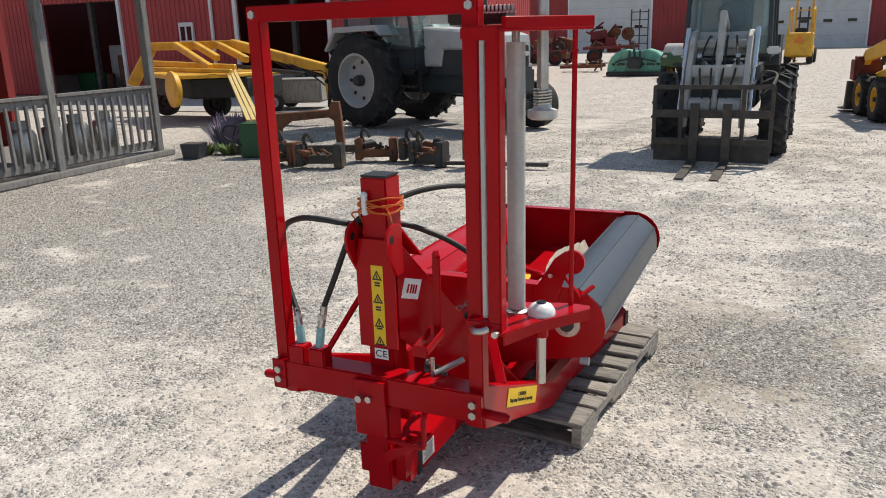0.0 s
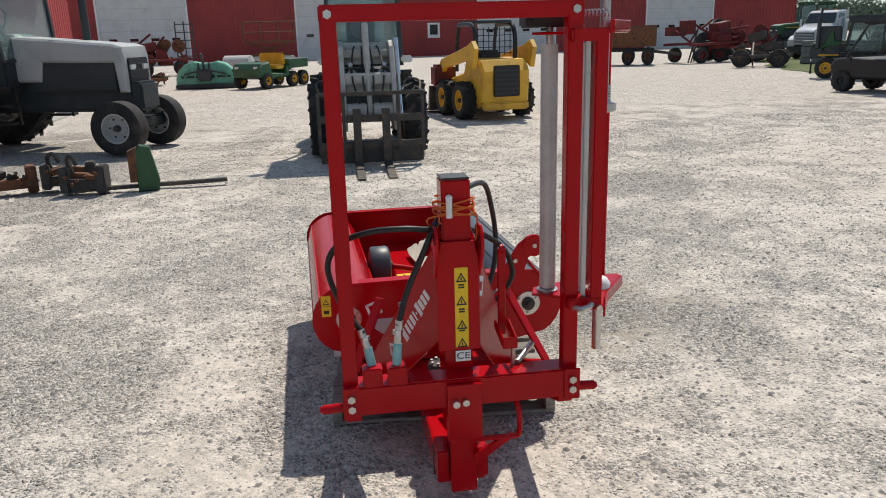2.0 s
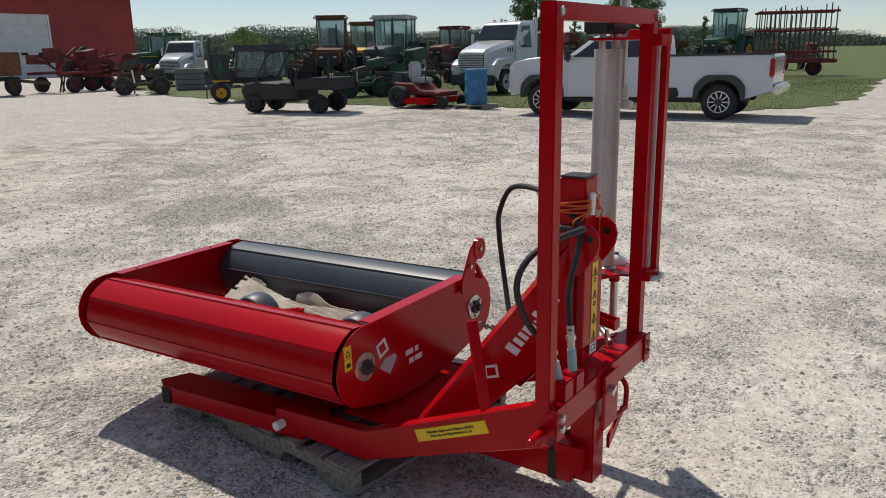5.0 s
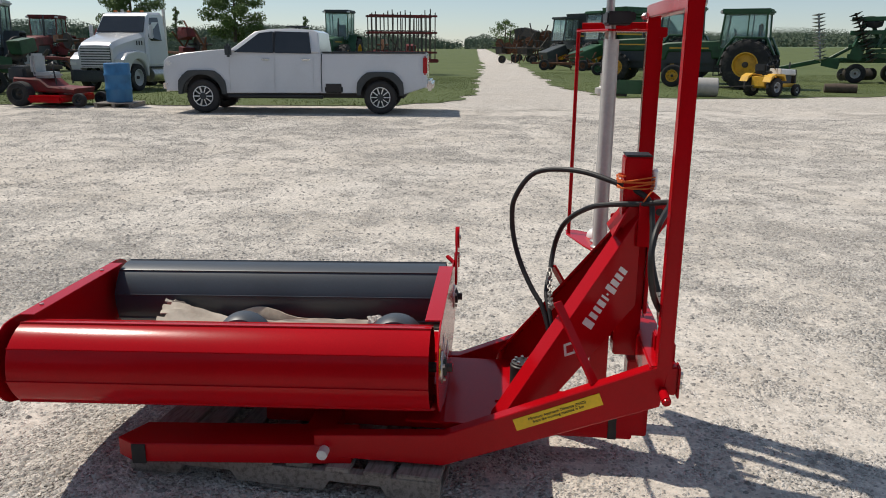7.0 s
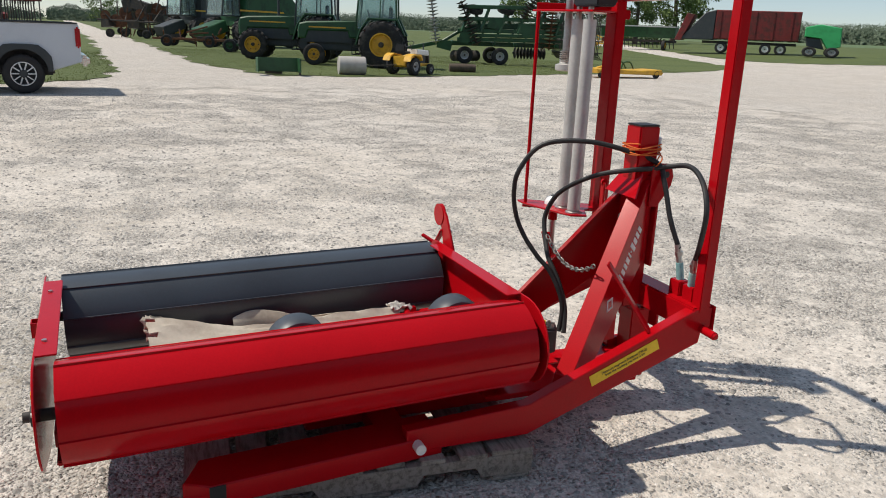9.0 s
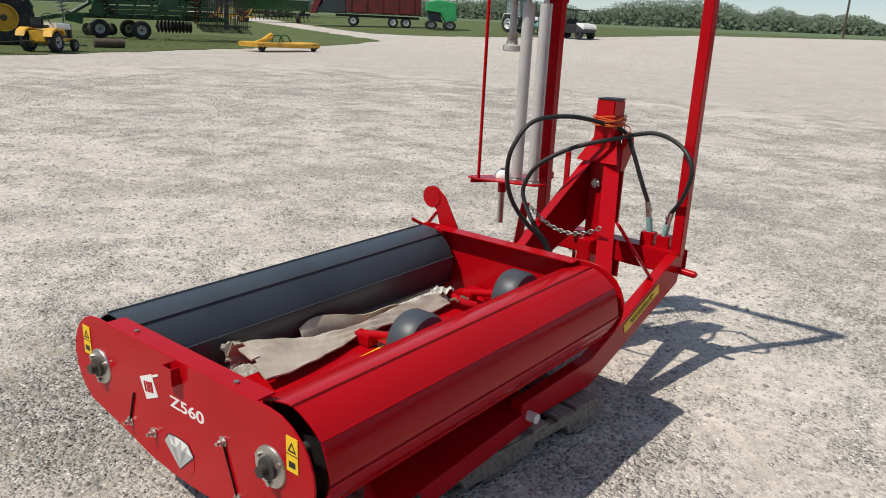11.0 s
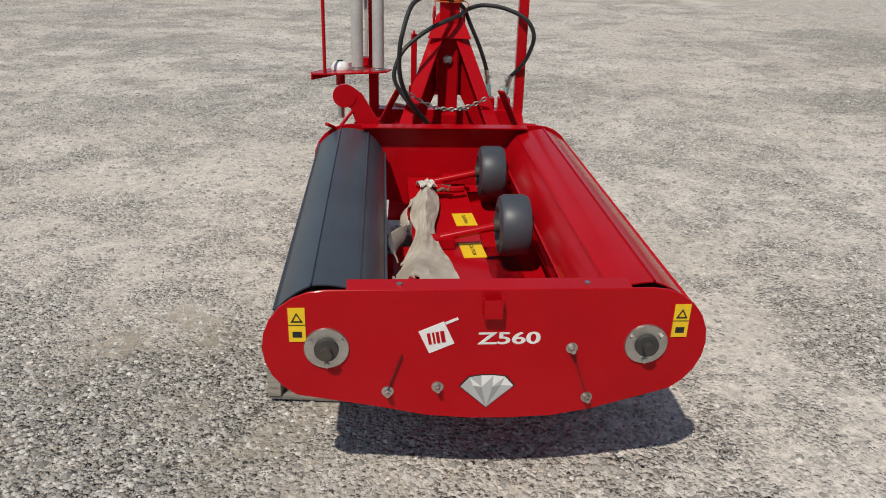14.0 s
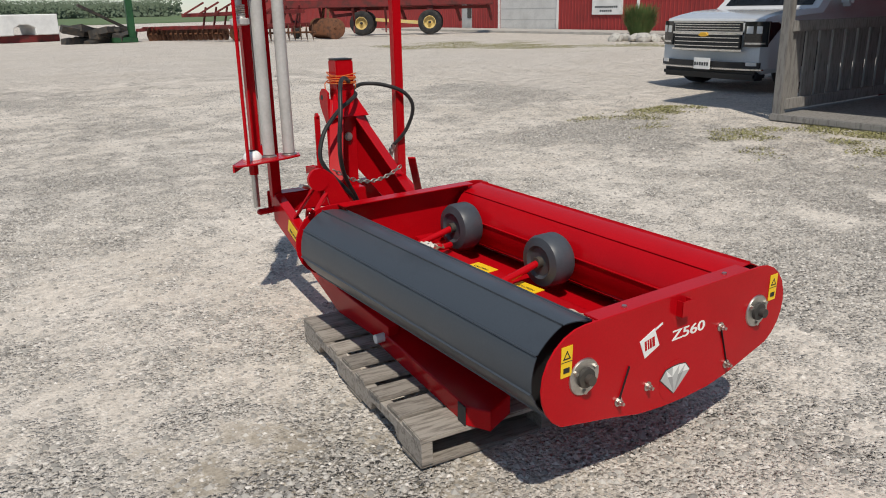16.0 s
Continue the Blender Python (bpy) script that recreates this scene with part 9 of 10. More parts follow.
scrap("old_implement", "dark red implement with small wheels", (19.2, 32.2, 0.0), -40.0, (DARK_RED, DARK_STEEL, DARK_RED), (2.6, 1.6, 1.5), 5, 16, group=row)
scrap("old_implement", "green and black implement by the lawn", (17.6, 17.0, 0.0), -40.0, (GREEN, DARK_STEEL, GREEN), (1.8, 1.2, 1.0), 6, 12, group=row)
scrap("front_loader", "green loader frame with grey lift arms", (19.0, 16.3, 0.0), 150.0, (DARK_STEEL, GREEN, DARK_STEEL), (2.6, 1.3, 1.7), 7, 12, group=row)
for k, (x, y, mt, L, h) in enumerate(((24.5, 20.5, (GREEN, DARK_STEEL, GREEN), 2.6, 1.5), (27.5, 18.2, (DARK_RED, RUST, DARK_STEEL), 3.0, 1.9), (32.5, 19.5, (GREEN, GREEN, RUST), 3.2, 2.1), (36.0, 17.0, (RUST, DARK_RED, DARK_STEEL), 3.4, 2.3), (31.0, 30.5, (DARK_STEEL, RUST, GREEN), 3.4, 1.8), (36.0, 33.0, (FARM_YELLOW, RUST, DARK_STEEL), 3.0, 2.0), (42.0, 37.0, (DARK_RED, DARK_RED, RUST), 3.6, 2.0), (46.0, 30.0, (GREEN, RUST, GREEN), 3.6, 2.2), (44.0, 14.5, (DARK_RED, RUST, RUST), 4.2, 2.0), (40.0, 43.0, (RUST, GREEN, DARK_STEEL), 3.6, 1.8), (46.0, 7.6, (DARK_STEEL, DARK_RED, RUST), 3.4, 1.9), (52.0, 44.0, (DARK_RED, RUST, DARK_STEEL), 5.0, 2.0), (23.0, 27.5, (DARK_STEEL, DARK_STEEL, RUST), 2.2, 1.3), (28.5, 22.5, (DARK_STEEL, GREEN, DARK_STEEL), 2.6, 1.8))):
    scrap("old_implement", "old farm implement standing in the machinery row", (x, y, 0.0), 20.0 + 37 * k % 90, mt, (L, 1.8, h), 10 + k, 16, group=row)

scrap("old_implement", "dark red harvester head behind the rusty wagon", (17.6, 32.5, 0.0), 10.0, (DARK_RED, DARK_RED, DARK_STEEL), (3.2, 1.8, 1.9), 91, 18, group=row)


def cultivator(at, turn, wide, high, mat, label):
    """A folded field cultivator: upright wing frames full of tines on a low wheeled frame."""
    T = thing("field_cultivator", label, "cultivator", at, turn, "machinery row")
    b = bmesh.new()
    for y in (-0.8, 0.8):
        beam(b, (-wide / 2, y, 0.7), (wide / 2, y, 0.7), 0.14, 0.18, 0.01)
    for k in range(5):
        x = -wide / 2 + wide * k / 4
        beam(b, (x, -0.8, 0.7), (x, 0.8, 0.7), 0.12, 0.12, 0.01)
    part("frame", b, mat, T)
    for y in (-0.7, 0.7):
        b = bmesh.new()
        for z in (1.1, 0.5 * (1.1 + high), high - 0.15):
            beam(b, (-wide / 2, y, z), (wide / 2, y, z), 0.08, 0.10, 0.01)
        w2 = part("wing_frame", b, mat, T)
        r5 = random.Random(int(wide * 10))
        for k in range(16):
            x = -wide / 2 + wide * (k + 0.5) / 16
            b = bmesh.new()
            beam(b, (x, y, 0.7), (x + r5.uniform(-0.05, 0.05), y, high + r5.uniform(-0.3, 0.25)), 0.045, 0.045, 0)
            sweep(b, [(x, y, high * 0.7), (x + 0.12, y - 0.1, high * 0.72), (x + 0.16, y - 0.2, high * 0.62)], 0.02, 5, 2)
            part("tine", b, DARK_STEEL, w2)
    for s in (-1, 1):
        wheel(T, (s * wide * 0.3, -0.6, 0.36), 0.36, 0.24, 0.19, mat, (0, s, 0), 0, lug_h=0.005, seg=22)
    return T
cultivator((36.5, 6.4, 0.0), 105.0, 3.4, 3.0, DARK_RED, "folded red field cultivator with upright rows of tines")
cultivator((72.0, -4.4, 0.0), 100.0, 5.0, 2.8, DARK_STEEL, "folded dark field cultivator far back on the lawn")

# rusty tank wagon, bin, block
wag = thing("tank_wagon", "rusty brown spreader wagon on four wheels", "wagon", (13.75, 32.6, 0.0), -27.0)
wag.scale = (0.76, 0.9, 1.05)
bm = bmesh.new()
prism(bm, [(-0.75, 0.75), (0.75, 0.75), (0.95, 1.35), (0.85, 1.60), (-0.85, 1.60), (-0.95, 1.35)], "x", -1.75, 1.75, 0.05)
part("tank", bm, RUST, wag)
bm = bmesh.new()
box(bm, (0, 0, 0.62), (3.3, 0.9, 0.14), bevel=0.02)
beam(bm, (1.6, 0, 0.55), (3.1, 0, 0.40), 0.12, 0.12)
part("chassis", bm, DARK_STEEL, wag)
for x in (-1.3, 0.2, 1.3):
    for s in (-1, 1):
        wheel(wag, (x, s * 0.75, 0.36), 0.36, 0.24, 0.18, RUST, (0, s, 0), 0, lug_h=0.005, seg=22)
bin_ = thing("dumpster", "blue steel waste bin with a pale lid", "waste bin", (17.6, 47.4, 0.0), 5.0)
bm = bmesh.new()
prism(bm, [(-0.80, 0.0), (0.80, 0.0), (0.92, 1.15), (-0.92, 1.15)], "y", -0.6, 0.6, 0.03)
part("bin", bm, BLUE, bin_)
bm = bmesh.new()
box(bm, (0, 0.0, 1.24), (1.9, 1.25, 0.14), rot=(8, 0, 0), bevel=0.04)
part("lid", bm, SILVER, bin_)
bm = bmesh.new()
box(bm, (0, -0.605, 0.6), (0.22, 0.01, 0.22))
part("sticker", bm, WHITE, bin_)
blk = thing("timber_stack", "pale stack of sawn timber", "timber stack", (20.3, 27.6, 0.0), -38.0)
for k in range(4):
    for j in range(2):
        bm = bmesh.new()
        box(bm, (0, -0.25 + 0.5 * j, 0.13 + 0.22 * k), (2.2, 0.46, 0.20), bevel=0.01)
        part("beam", bm, PORCH_WOOD, blk)

# blue barrel on a pallet
brl = thing("barrel", "blue plastic barrel standing on a small pallet", "barrel", (14.35, 10.85, 0.10))
bm = bmesh.new()
lathe(bm, [(0.0, 0.27), (0.02, 0.285), (0.26, 0.285), (0.28, 0.298), (0.32, 0.298), (0.34, 0.285), (0.58, 0.285), (0.60, 0.298), (0.64, 0.298), (0.66, 0.285), (0.86, 0.285), (0.88, 0.27), (0.885, 0.25)], (0, 0, 0), (0, 0, 1), 28)
part("body", bm, BLUE, brl)
sp = thing("small_pallet", "short wooden pallet under the blue barrel", "pallet", (14.35, 10.85, 0.0), 4.0)
for k in range(5):
    bm = bmesh.new()
    box(bm, (-0.36 + 0.18 * k, 0, 0.089), (0.13, 0.9, 0.022), bevel=0.003)
    part("deck_board", bm, OLD_WOOD, sp)
for y in (-0.4, 0.0, 0.4):
    bm = bmesh.new()
    box(bm, (0, y, 0.039), (0.86, 0.07, 0.077), bevel=0.003)
    part("stringer", bm, OLD_WOOD, sp)

# on the east lawn
gs = thing("box_scraper", "green steel box scraper on the grass", "implement", (19.75, -1.75, 0.0), 84.0)
bm = bmesh.new()
box(bm, (0, 0, 0.30), (1.25, 0.05, 0.40), bevel=0.01)
for s in (-1, 1):
    box(bm, (s * 0.6, 0.25, 0.30), (0.04, 0.5, 0.40), bevel=0.01)
part("box", bm, GREEN, gs)
bm = bmesh.new()
box(bm, (0.1, -0.12, 0.10), (0.5, 0.14, 0.14), bevel=0.01)
part("bracket", bm, DARK_STEEL, gs)
bm = bmesh.new()
box(bm, (-0.66, 0.0, 0.16), (0.06, 0.06, 0.32))
part("post", bm, DARK_STEEL, gs)
lr = thing("lawn_roller", "grey steel lawn roller with a hollow end", "roller", (20.35, -4.25, 0.0), 80.0)
bm = bmesh.new()
lathe(bm, [(-0.42, 0.0), (-0.42, 0.27), (-0.40, 0.285), (0.40, 0.285), (0.42, 0.27), (0.42, 0.0)], (0, 0, 0.285), (1, 0, 0), 30)
part("drum", bm, CONCRETE, lr)
# black disc stands for the shade inside the roller's hollow end
bm = bmesh.new()
rod(bm, (-0.43, 0, 0.285), (-0.425, 0, 0.285), 0.26, seg=28)
part("roller_end_shade", bm, BLACK, lr)
bm = bmesh.new()
beam(bm, (-0.45, 0, 0.285), (-0.46, -0.1, 0.30), 0.03, 0.04)
beam(bm, (-0.46, 0, 0.30), (-1.5, -0.3, 0.34), 0.03, 0.03)
part("handle", bm, DARK_STEEL, lr)
lg = thing("log", "short grey log lying on the grass", "log", (23.2, -9.6, 0.0), 70.0)
bm = bmesh.new()
lathe(bm, [(-0.5, 0.10), (-0.49, 0.15), (0.0, 0.165), (0.49, 0.15), (0.5, 0.10)], (0, 0, 0.155), (1, 0.05, 0), 16)
part("trunk_piece", bm, BARK, lg)

ym = thing("disc_mower", "yellow disc mower with green guard hoops lying on the gravel", "mower", (21.6, -15.7, 0.0), -86.0)
bm = bmesh.new()
prism(bm, [(-1.55, 0.18), (1.75, 0.12), (1.80, 0.22), (1.70, 0.34), (0.6, 0.30), (-1.2, 0.36), (-1.60, 0.34)], "y", -0.55, 0.55, 0.03)
part("deck", bm, FARM_YELLOW, ym)
bm = bmesh.new()
beam(bm, (-0.9, 0, 0.34), (-0.25, 0.1, 0.62), 0.14, 0.16, 0.02)
beam(bm, (-1.2, 0, 0.32), (-0.4, 0, 0.50), 0.12, 0.12, 0.02)
part("gearbox_arm", bm, FARM_YELLOW, ym)
for k, x in enumerate((0.15, 0.55)):
    bm = bmesh.new()
    sweep(bm, [(x - 0.3, 0.2, 0.32), (x - 0.22, 0.2, 0.55), (x + 0.12, 0.2, 0.58), (x + 0.32, 0.2, 0.34)], 0.03, 6, 4)
    part("guard_hoop", bm, GREEN, ym)
for x in (-1.35, 1.45):
    wheel(ym, (x, -0.5, 0.16), 0.16, 0.10, 0.08, DARK_STEEL, (0, 1, 0), 0, lug_h=0.004, seg=18)

# folded green disc harrow
dh = thing("disc_harrow", "large green disc harrow with raised wings and dark gangs of discs", "disc harrow", (31.0, -16.2, 0.0), -115.0)
bm = bmesh.new()
for s in (-1, 1):
    beam(bm, (-3.4, s * 0.7, 0.95), (3.2, s * 0.7, 1.0), 0.16, 0.20, 0.02)
    beam(bm, (-2.2, s * 0.7, 1.75), (2.4, s * 0.7, 1.95), 0.16, 0.24, 0.02)
    beam(bm, (-3.4, s * 0.7, 1.0), (-2.2, s * 0.7, 1.75), 0.12, 0.14, 0.02)
    beam(bm, (-2.0, s * 1.2, 1.35), (2.6, s * 1.2, 1.45), 0.12, 0.16, 0.02)
for k in range(7):
    beam(bm, (-2.9 + k, -1.3, 1.0), (-2.9 + k, 1.3, 1.0), 0.12, 0.14, 0.02)
    beam(bm, (-2.3 + k * 0.75, 0.7, 0.95), (-2.0 + k * 0.75, 0.7, 1.8), 0.1, 0.1, 0.02)
beam(bm, (-3.4, 0, 1.0), (-5.6, 0.3, 0.5), 0.18, 0.2, 0.02)
for k in range(6):
    beam(bm, (-2.5 + 0.9 * k, -1.25, 1.5), (-2.1 + 0.9 * k, -1.0, 2.7), 0.12, 0.12, 0.01)
for z in (1.15, 1.55, 2.1, 2.65):
    beam(bm, (-2.7, -1.15, z), (2.4, -1.1, z + 0.1), 0.12, 0.18, 0.02)
part("frame", bm, GREEN, dh)
for x, z, w, h in ((-2.35, 1.25, 0.5, 0.55), (-0.9, 1.9, 0.7, 0.45), (0.6, 1.7, 0.9, 0.5), (-3.3, 0.85, 0.7, 0.4)):
    bm = bmesh.new()
    box(bm, (x, -1.22, z), (w, 0.06, h), rot=(0, 12, 0), bevel=0.01)
    part("gusset_plate", bm, GREEN, dh)
def gang(b, p, q, n, R):
    p, q = Vector(p), Vector(q)
    d = (q - p).normalized()
    rod(b, p, q, 0.04, seg=8)
    for k in range(n):
        c = p.lerp(q, (k + 0.5) / n)
        lathe(b, [(-0.03, 0.03), (0.0, R * 0.6), (0.04, R), (0.05, R), (0.015, R * 0.6), (-0.01, 0.03)], c, d, 20)
for k, (p, q, n) in enumerate((((0.0, -1.2, 0.62), (1.6, -0.9, 0.62), 10), ((-2.9, -0.9, 0.36), (-1.6, 0.9, 0.36), 8), ((-3.7, -1.3, 0.9), (-4.0, -1.3, 2.9), 13), ((-1.7, -1.2, 0.9), (-2.6, -1.2, 2.9), 13), ((0.4, -1.2, 2.2), (1.3, -1.2, 3.7), 11), ((1.75, -1.2, 0.8), (1.85, -1.2, 3.5), 15), ((1.75, 1.2, 0.8), (1.85, 1.2, 3.5), 15))):
    bm = bmesh.new()
    gang(bm, p, q, n, 0.27)
    part("disc_gang", bm, (DARK_STEEL, DARK_STEEL, SILVER, DARK_STEEL, DARK_STEEL, RUST, RUST)[k], dh)
for k in range(5):
    x = 2.3 + 0.45 * k
    rack = None
    for z in (0.75, 1.3, 2.0, 2.7, 3.3):
        bm = bmesh.new()
        beam(bm, (x, -1.3, z), (x, 1.5, z), 0.05, 0.05, 0)
        beam(bm, (x - 0.22, -1.3, z), (x + 0.22, -1.3, z), 0.05, 0.05, 0)
        rack = part("tine_bar", bm, GREEN if k % 2 else DARK_STEEL, dh)
    for j in range(8):
        bm = bmesh.new()
        beam(bm, (x, -1.3 + 0.38 * j, 0.55), (x + 0.05, -1.3 + 0.38 * j, 3.6 - 0.08 * k), 0.035, 0.035, 0)
        sweep(bm, [(x, -1.3 + 0.38 * j, 0.75), (x + 0.12, -1.3 + 0.38 * j, 0.55), (x + 0.28, -1.3 + 0.38 * j, 0.40)], 0.018, 5, 2)
        part("tine", bm, DARK_STEEL, dh)
for x, y, z, ax in ((-2.3, -1.0, 0.42, (0, -1, 0)), (-0.6, -1.25, 0.42, (0, -1, 0)), (-0.9, 1.0, 0.42, (0, 1, 0)), (-1.9, -0.8, 2.55, (0.1, -0.35, 1)), (-0.4, -0.8, 2.6, (0.2, -0.35, 1))):
    wheel(dh, (x, y, z), 0.42, 0.28, 0.2, SILVER if z < 1 else FARM_YELLOW, ax, 0, lug_h=0.01, seg=24)
for x in (-1.9, -0.4):
    bm = bmesh.new()
    beam(bm, (x, -0.8, 2.5), (x + 0.3, -0.7, 1.8), 0.12, 0.14, 0.01)
    part("wing_strut", bm, GREEN, dh)

# combines beyond
def combine(at, turn, mat, label):
    T = thing("combine", label, "combine harvester", at, turn, "combines on the lawn")
    b = bmesh.new()
    slab(b, [(-3.0, 1.2), (-3.2, 2.6), (-2.6, 3.2), (1.2, 3.3), (1.3, 1.3)], 1.35, 0.08)
    part("body", b, mat, T)
    b = bmesh.new()
    slab(b, [(-1.8, 3.28), (-2.1, 3.9), (1.1, 3.95), (0.9, 3.28)], 1.3, 0.05)
    part("grain_tank", b, mat, T)
    cab(T, 1.35, 2.75, 1.5, 1.6, 1.9, 3.5, CHARCOAL, mat, 0.2, 0.07)
    b = bmesh.new()
    beam(b, (0.6, 1.2, 3.6), (-4.4, 1.4, 3.75), 0.36, 0.36, 0.08)
    part("unloading_auger", b, mat, T)
    b = bmesh.new()
    beam(b, (2.2, 0, 1.3), (4.0, 0, 0.7), 1.2, 0.7, 0.05)
    part("feeder_house", b, mat, T)
    b = bmesh.new()
    box(b, (0, 1.36, 2.25), (3.6, 0.02, 0.10))
    part("stripe", b, FARM_YELLOW, T)
    for s in (-1, 1):
        wheel(T, (1.5, s * 1.45, 0.92), 0.92, 0.7, 0.5, FARM_YELLOW, (0, s, 0), 18, lug_h=0.05)
        wheel(T, (-2.4, s * 1.2, 0.6), 0.6, 0.4, 0.33, FARM_YELLOW, (0, s, 0), 14, lug_h=0.03)
    return T
combine((49.5, -7.2, 0.0), 118.0, GREEN, "large green combine harvester with a raised auger")
combine((60.0, -6.0, 0.0), 120.0, CHARCOAL, "dark old combine harvester far back on the lawn")
rake = scrap("hay_rake", "rusty yellow hay rake on the lawn", (46.0, -3.0, 0.0), 70.0, (RUST, DARK_STEEL, RUST), (4.0, 1.6, 1.0), 33, 10)
seeder = scrap("seed_cart", "small green seed cart with pale wheels", (38.0, -4.4, 0.0), 70.0, (GREEN, GREEN, DARK_STEEL), (1.8, 1.0, 0.9), 34, 8)
for k, (x, y) in enumerate(((66.0, -1.5), (72.0, -4.0), (80.0, -3.0))):
    scrap("old_implement", "far dark implement with upright frames on the lawn", (x, y, 0.0), 60.0 + 20 * k, (DARK_STEEL, DARK_STEEL, RUST), (5.0, 2.5, 3.0), 70 + k, 20, group="far implements")

# beyond the eastern lane
hd = thing("grain_drill", "long green grain drill on the far lawn", "grain drill", (55.0, -43.8, 0.0), 35.0)
bm = bmesh.new()
prism(bm, [(-0.5, 1.1), (0.5, 1.1), (0.7, 2.0), (-0.7, 2.0)], "x", -3.4, 3.4, 0.04)
part("hopper", bm, GREEN, hd)
bm = bmesh.new()
box(bm, (0, 0, 2.05), (6.9, 1.5, 0.10), bevel=0.03)
part("lid", bm, SILVER, hd)
bm = bmesh.new()
for k in range(18):
    beam(bm, (-3.2 + 0.376 * k, 0.2, 1.0), (-3.2 + 0.376 * k, -0.4, 0.2), 0.06, 0.06, 0)
box(bm, (0, 0, 0.8), (6.9, 0.2, 0.2))
part("openers", bm, DARK_STEEL, hd)
for s in (-1, 1):
    wheel(hd, (s * 2.5, 0.6, 0.45), 0.45, 0.3, 0.25, FARM_YELLOW, (1, 0, 0), 0, lug_h=0.01, seg=22)
fw = thing("forage_wagon", "dark red forage wagon with an open black end", "wagon", (43.5, -45.4, 0.0), 42.0)
bm = bmesh.new()
slab(bm, [(-3.6, 1.1), (-3.6, 3.3), (2.6, 3.3), (2.6, 1.1)], 1.2, 0.05)
part("box", bm, DARK_RED, fw)
bm = bmesh.new()
slab(bm, [(2.62, 1.0), (2.62, 3.3), (3.4, 3.1), (5.2, 1.0)], 1.2, 0.05)
part("open_end", bm, CHARCOAL, fw)
bm = bmesh.new()
slab(bm, [(5.1, 0.9), (4.2, 2.9), (4.8, 3.0), (5.6, 0.9)], 1.25, 0.03)
part("front_frame", bm, DARK_RED, fw)
bm = bmesh.new()
box(bm, (0, 0, 0.85), (7.0, 0.9, 0.2))
part("chassis", bm, DARK_STEEL, fw)
for x in (-2.4, -1.3, 2.0):
    for s in (-1, 1):
        wheel(fw, (x, s * 0.95, 0.45), 0.45, 0.34, 0.24, WHITE_PAINT, (0, s, 0), 0, lug_h=0.01, seg=22)
for k in range(5):
    bm = bmesh.new()
    box(bm, (-3.0 + 1.3 * k, 1.22, 2.2), (0.07, 0.04, 2.1))
    part("side_rib", bm, DARK_RED, fw)
br = scrap("baler", "red and yellow hay rake on the far lawn", (57.3, -40.6, 0.0), 40.0, (FARM_YELLOW, DARK_RED, FARM_YELLOW), (4.5, 1.6, 1.2), 41, 12)
ch = thing("feed_hopper", "bright green sheet metal hopper with a dark open underside", "hopper", (37.6, -46.6, 0.0), 40.0)
bm = bmesh.new()
slab(bm, [(-0.8, 0.7), (-0.75, 1.9), (0.2, 2.1), (0.85, 1.9), (0.85, 1.3), (0.1, 1.2), (-0.25, 0.5)], 0.75, 0.04)
part("hopper_body", bm, BRIGHT_GREEN, ch)
ch.scale = (1.5, 1.5, 1.1)
# charcoal block fills the open underside with its shade
bm = bmesh.new()
slab(bm, [(-0.1, 0.5), (0.15, 1.18), (0.8, 1.28), (0.7, 0.7)], 0.62, 0.03)
part("opening_shade", bm, CHARCOAL, ch)
for s in (-1, 1):
    wheel(ch, (-0.45, s * 0.8, 0.34), 0.34, 0.22, 0.17, SILVER, (0, s, 0), 0, lug_h=0.01, seg=20)
    wheel(ch, (0.55, s * 0.7, 0.34), 0.34, 0.22, 0.17, SILVER, (0, s, 0), 0, lug_h=0.01, seg=20)

scrap("front_bucket", "orange loader bucket at the far edge", (27.0, -46.6, 0.0), 80.0, (ORANGE, ORANGE, ORANGE), (2.1, 1.3, 1.4), 44, 12, wheels=False)

# south-west: red disc harrow, pale wheels, old car body
rd = thing("disc_harrow", "folded red disc harrow with rusty discs", "disc harrow", (-12.9, -29.6, 0.0), 107.0)
bm = bmesh.new()
for s in (-1, 1):
    beam(bm, (-6.0, s * 0.7, 0.55), (4.2, s * 0.7, 0.70), 0.12, 0.16, 0.01)
    beam(bm, (-3.0, s * 0.5, 1.15), (4.0, s * 0.6, 1.25), 0.12, 0.16, 0.01)
for k in range(9):
    beam(bm, (-5.6 + 1.1 * k, -1.0, 0.6), (-5.4 + 1.1 * k, 1.0, 0.6), 0.09, 0.1, 0.01)
    beam(bm, (-3.0 + 0.8 * k, 0.6, 0.6), (-2.6 + 0.8 * k, 0.55, 1.5), 0.07, 0.07, 0)
for k in range(6):
    beam(bm, (-2.6 + 1.1 * k, -0.8, 1.15), (-1.6 + 1.1 * k, -0.3, 1.7), 0.07, 0.07, 0)
beam(bm, (-6.0, 0, 0.55), (-8.0, 0.2, 0.45), 0.14, 0.16, 0.01)
part("frame", bm, DARK_RED, rd)
for p, q, n in (((-5.4, -0.9, 0.30), (-1.6, 0.9, 0.30), 16), ((2.6, -1.0, 0.38), (4.4, 0.8, 0.38), 10), ((-1.0, 0.9, 0.3), (2.0, -0.6, 0.3), 12)):
    bm = bmesh.new()
    gang(bm, p, q, n, 0.34)
    part("disc_gang", bm, RUST, rd)
rp = thing("ripper", "large faded red ripper with a gang of rusty discs", "implement", (-16.6, -27.0, 0.0), 151.7)
bm = bmesh.new()
box(bm, (0.3, 0.9, 1.52), (5.2, 0.35, 0.34), bevel=0.03)
part("main_beam", bm, DARK_RED, rp)
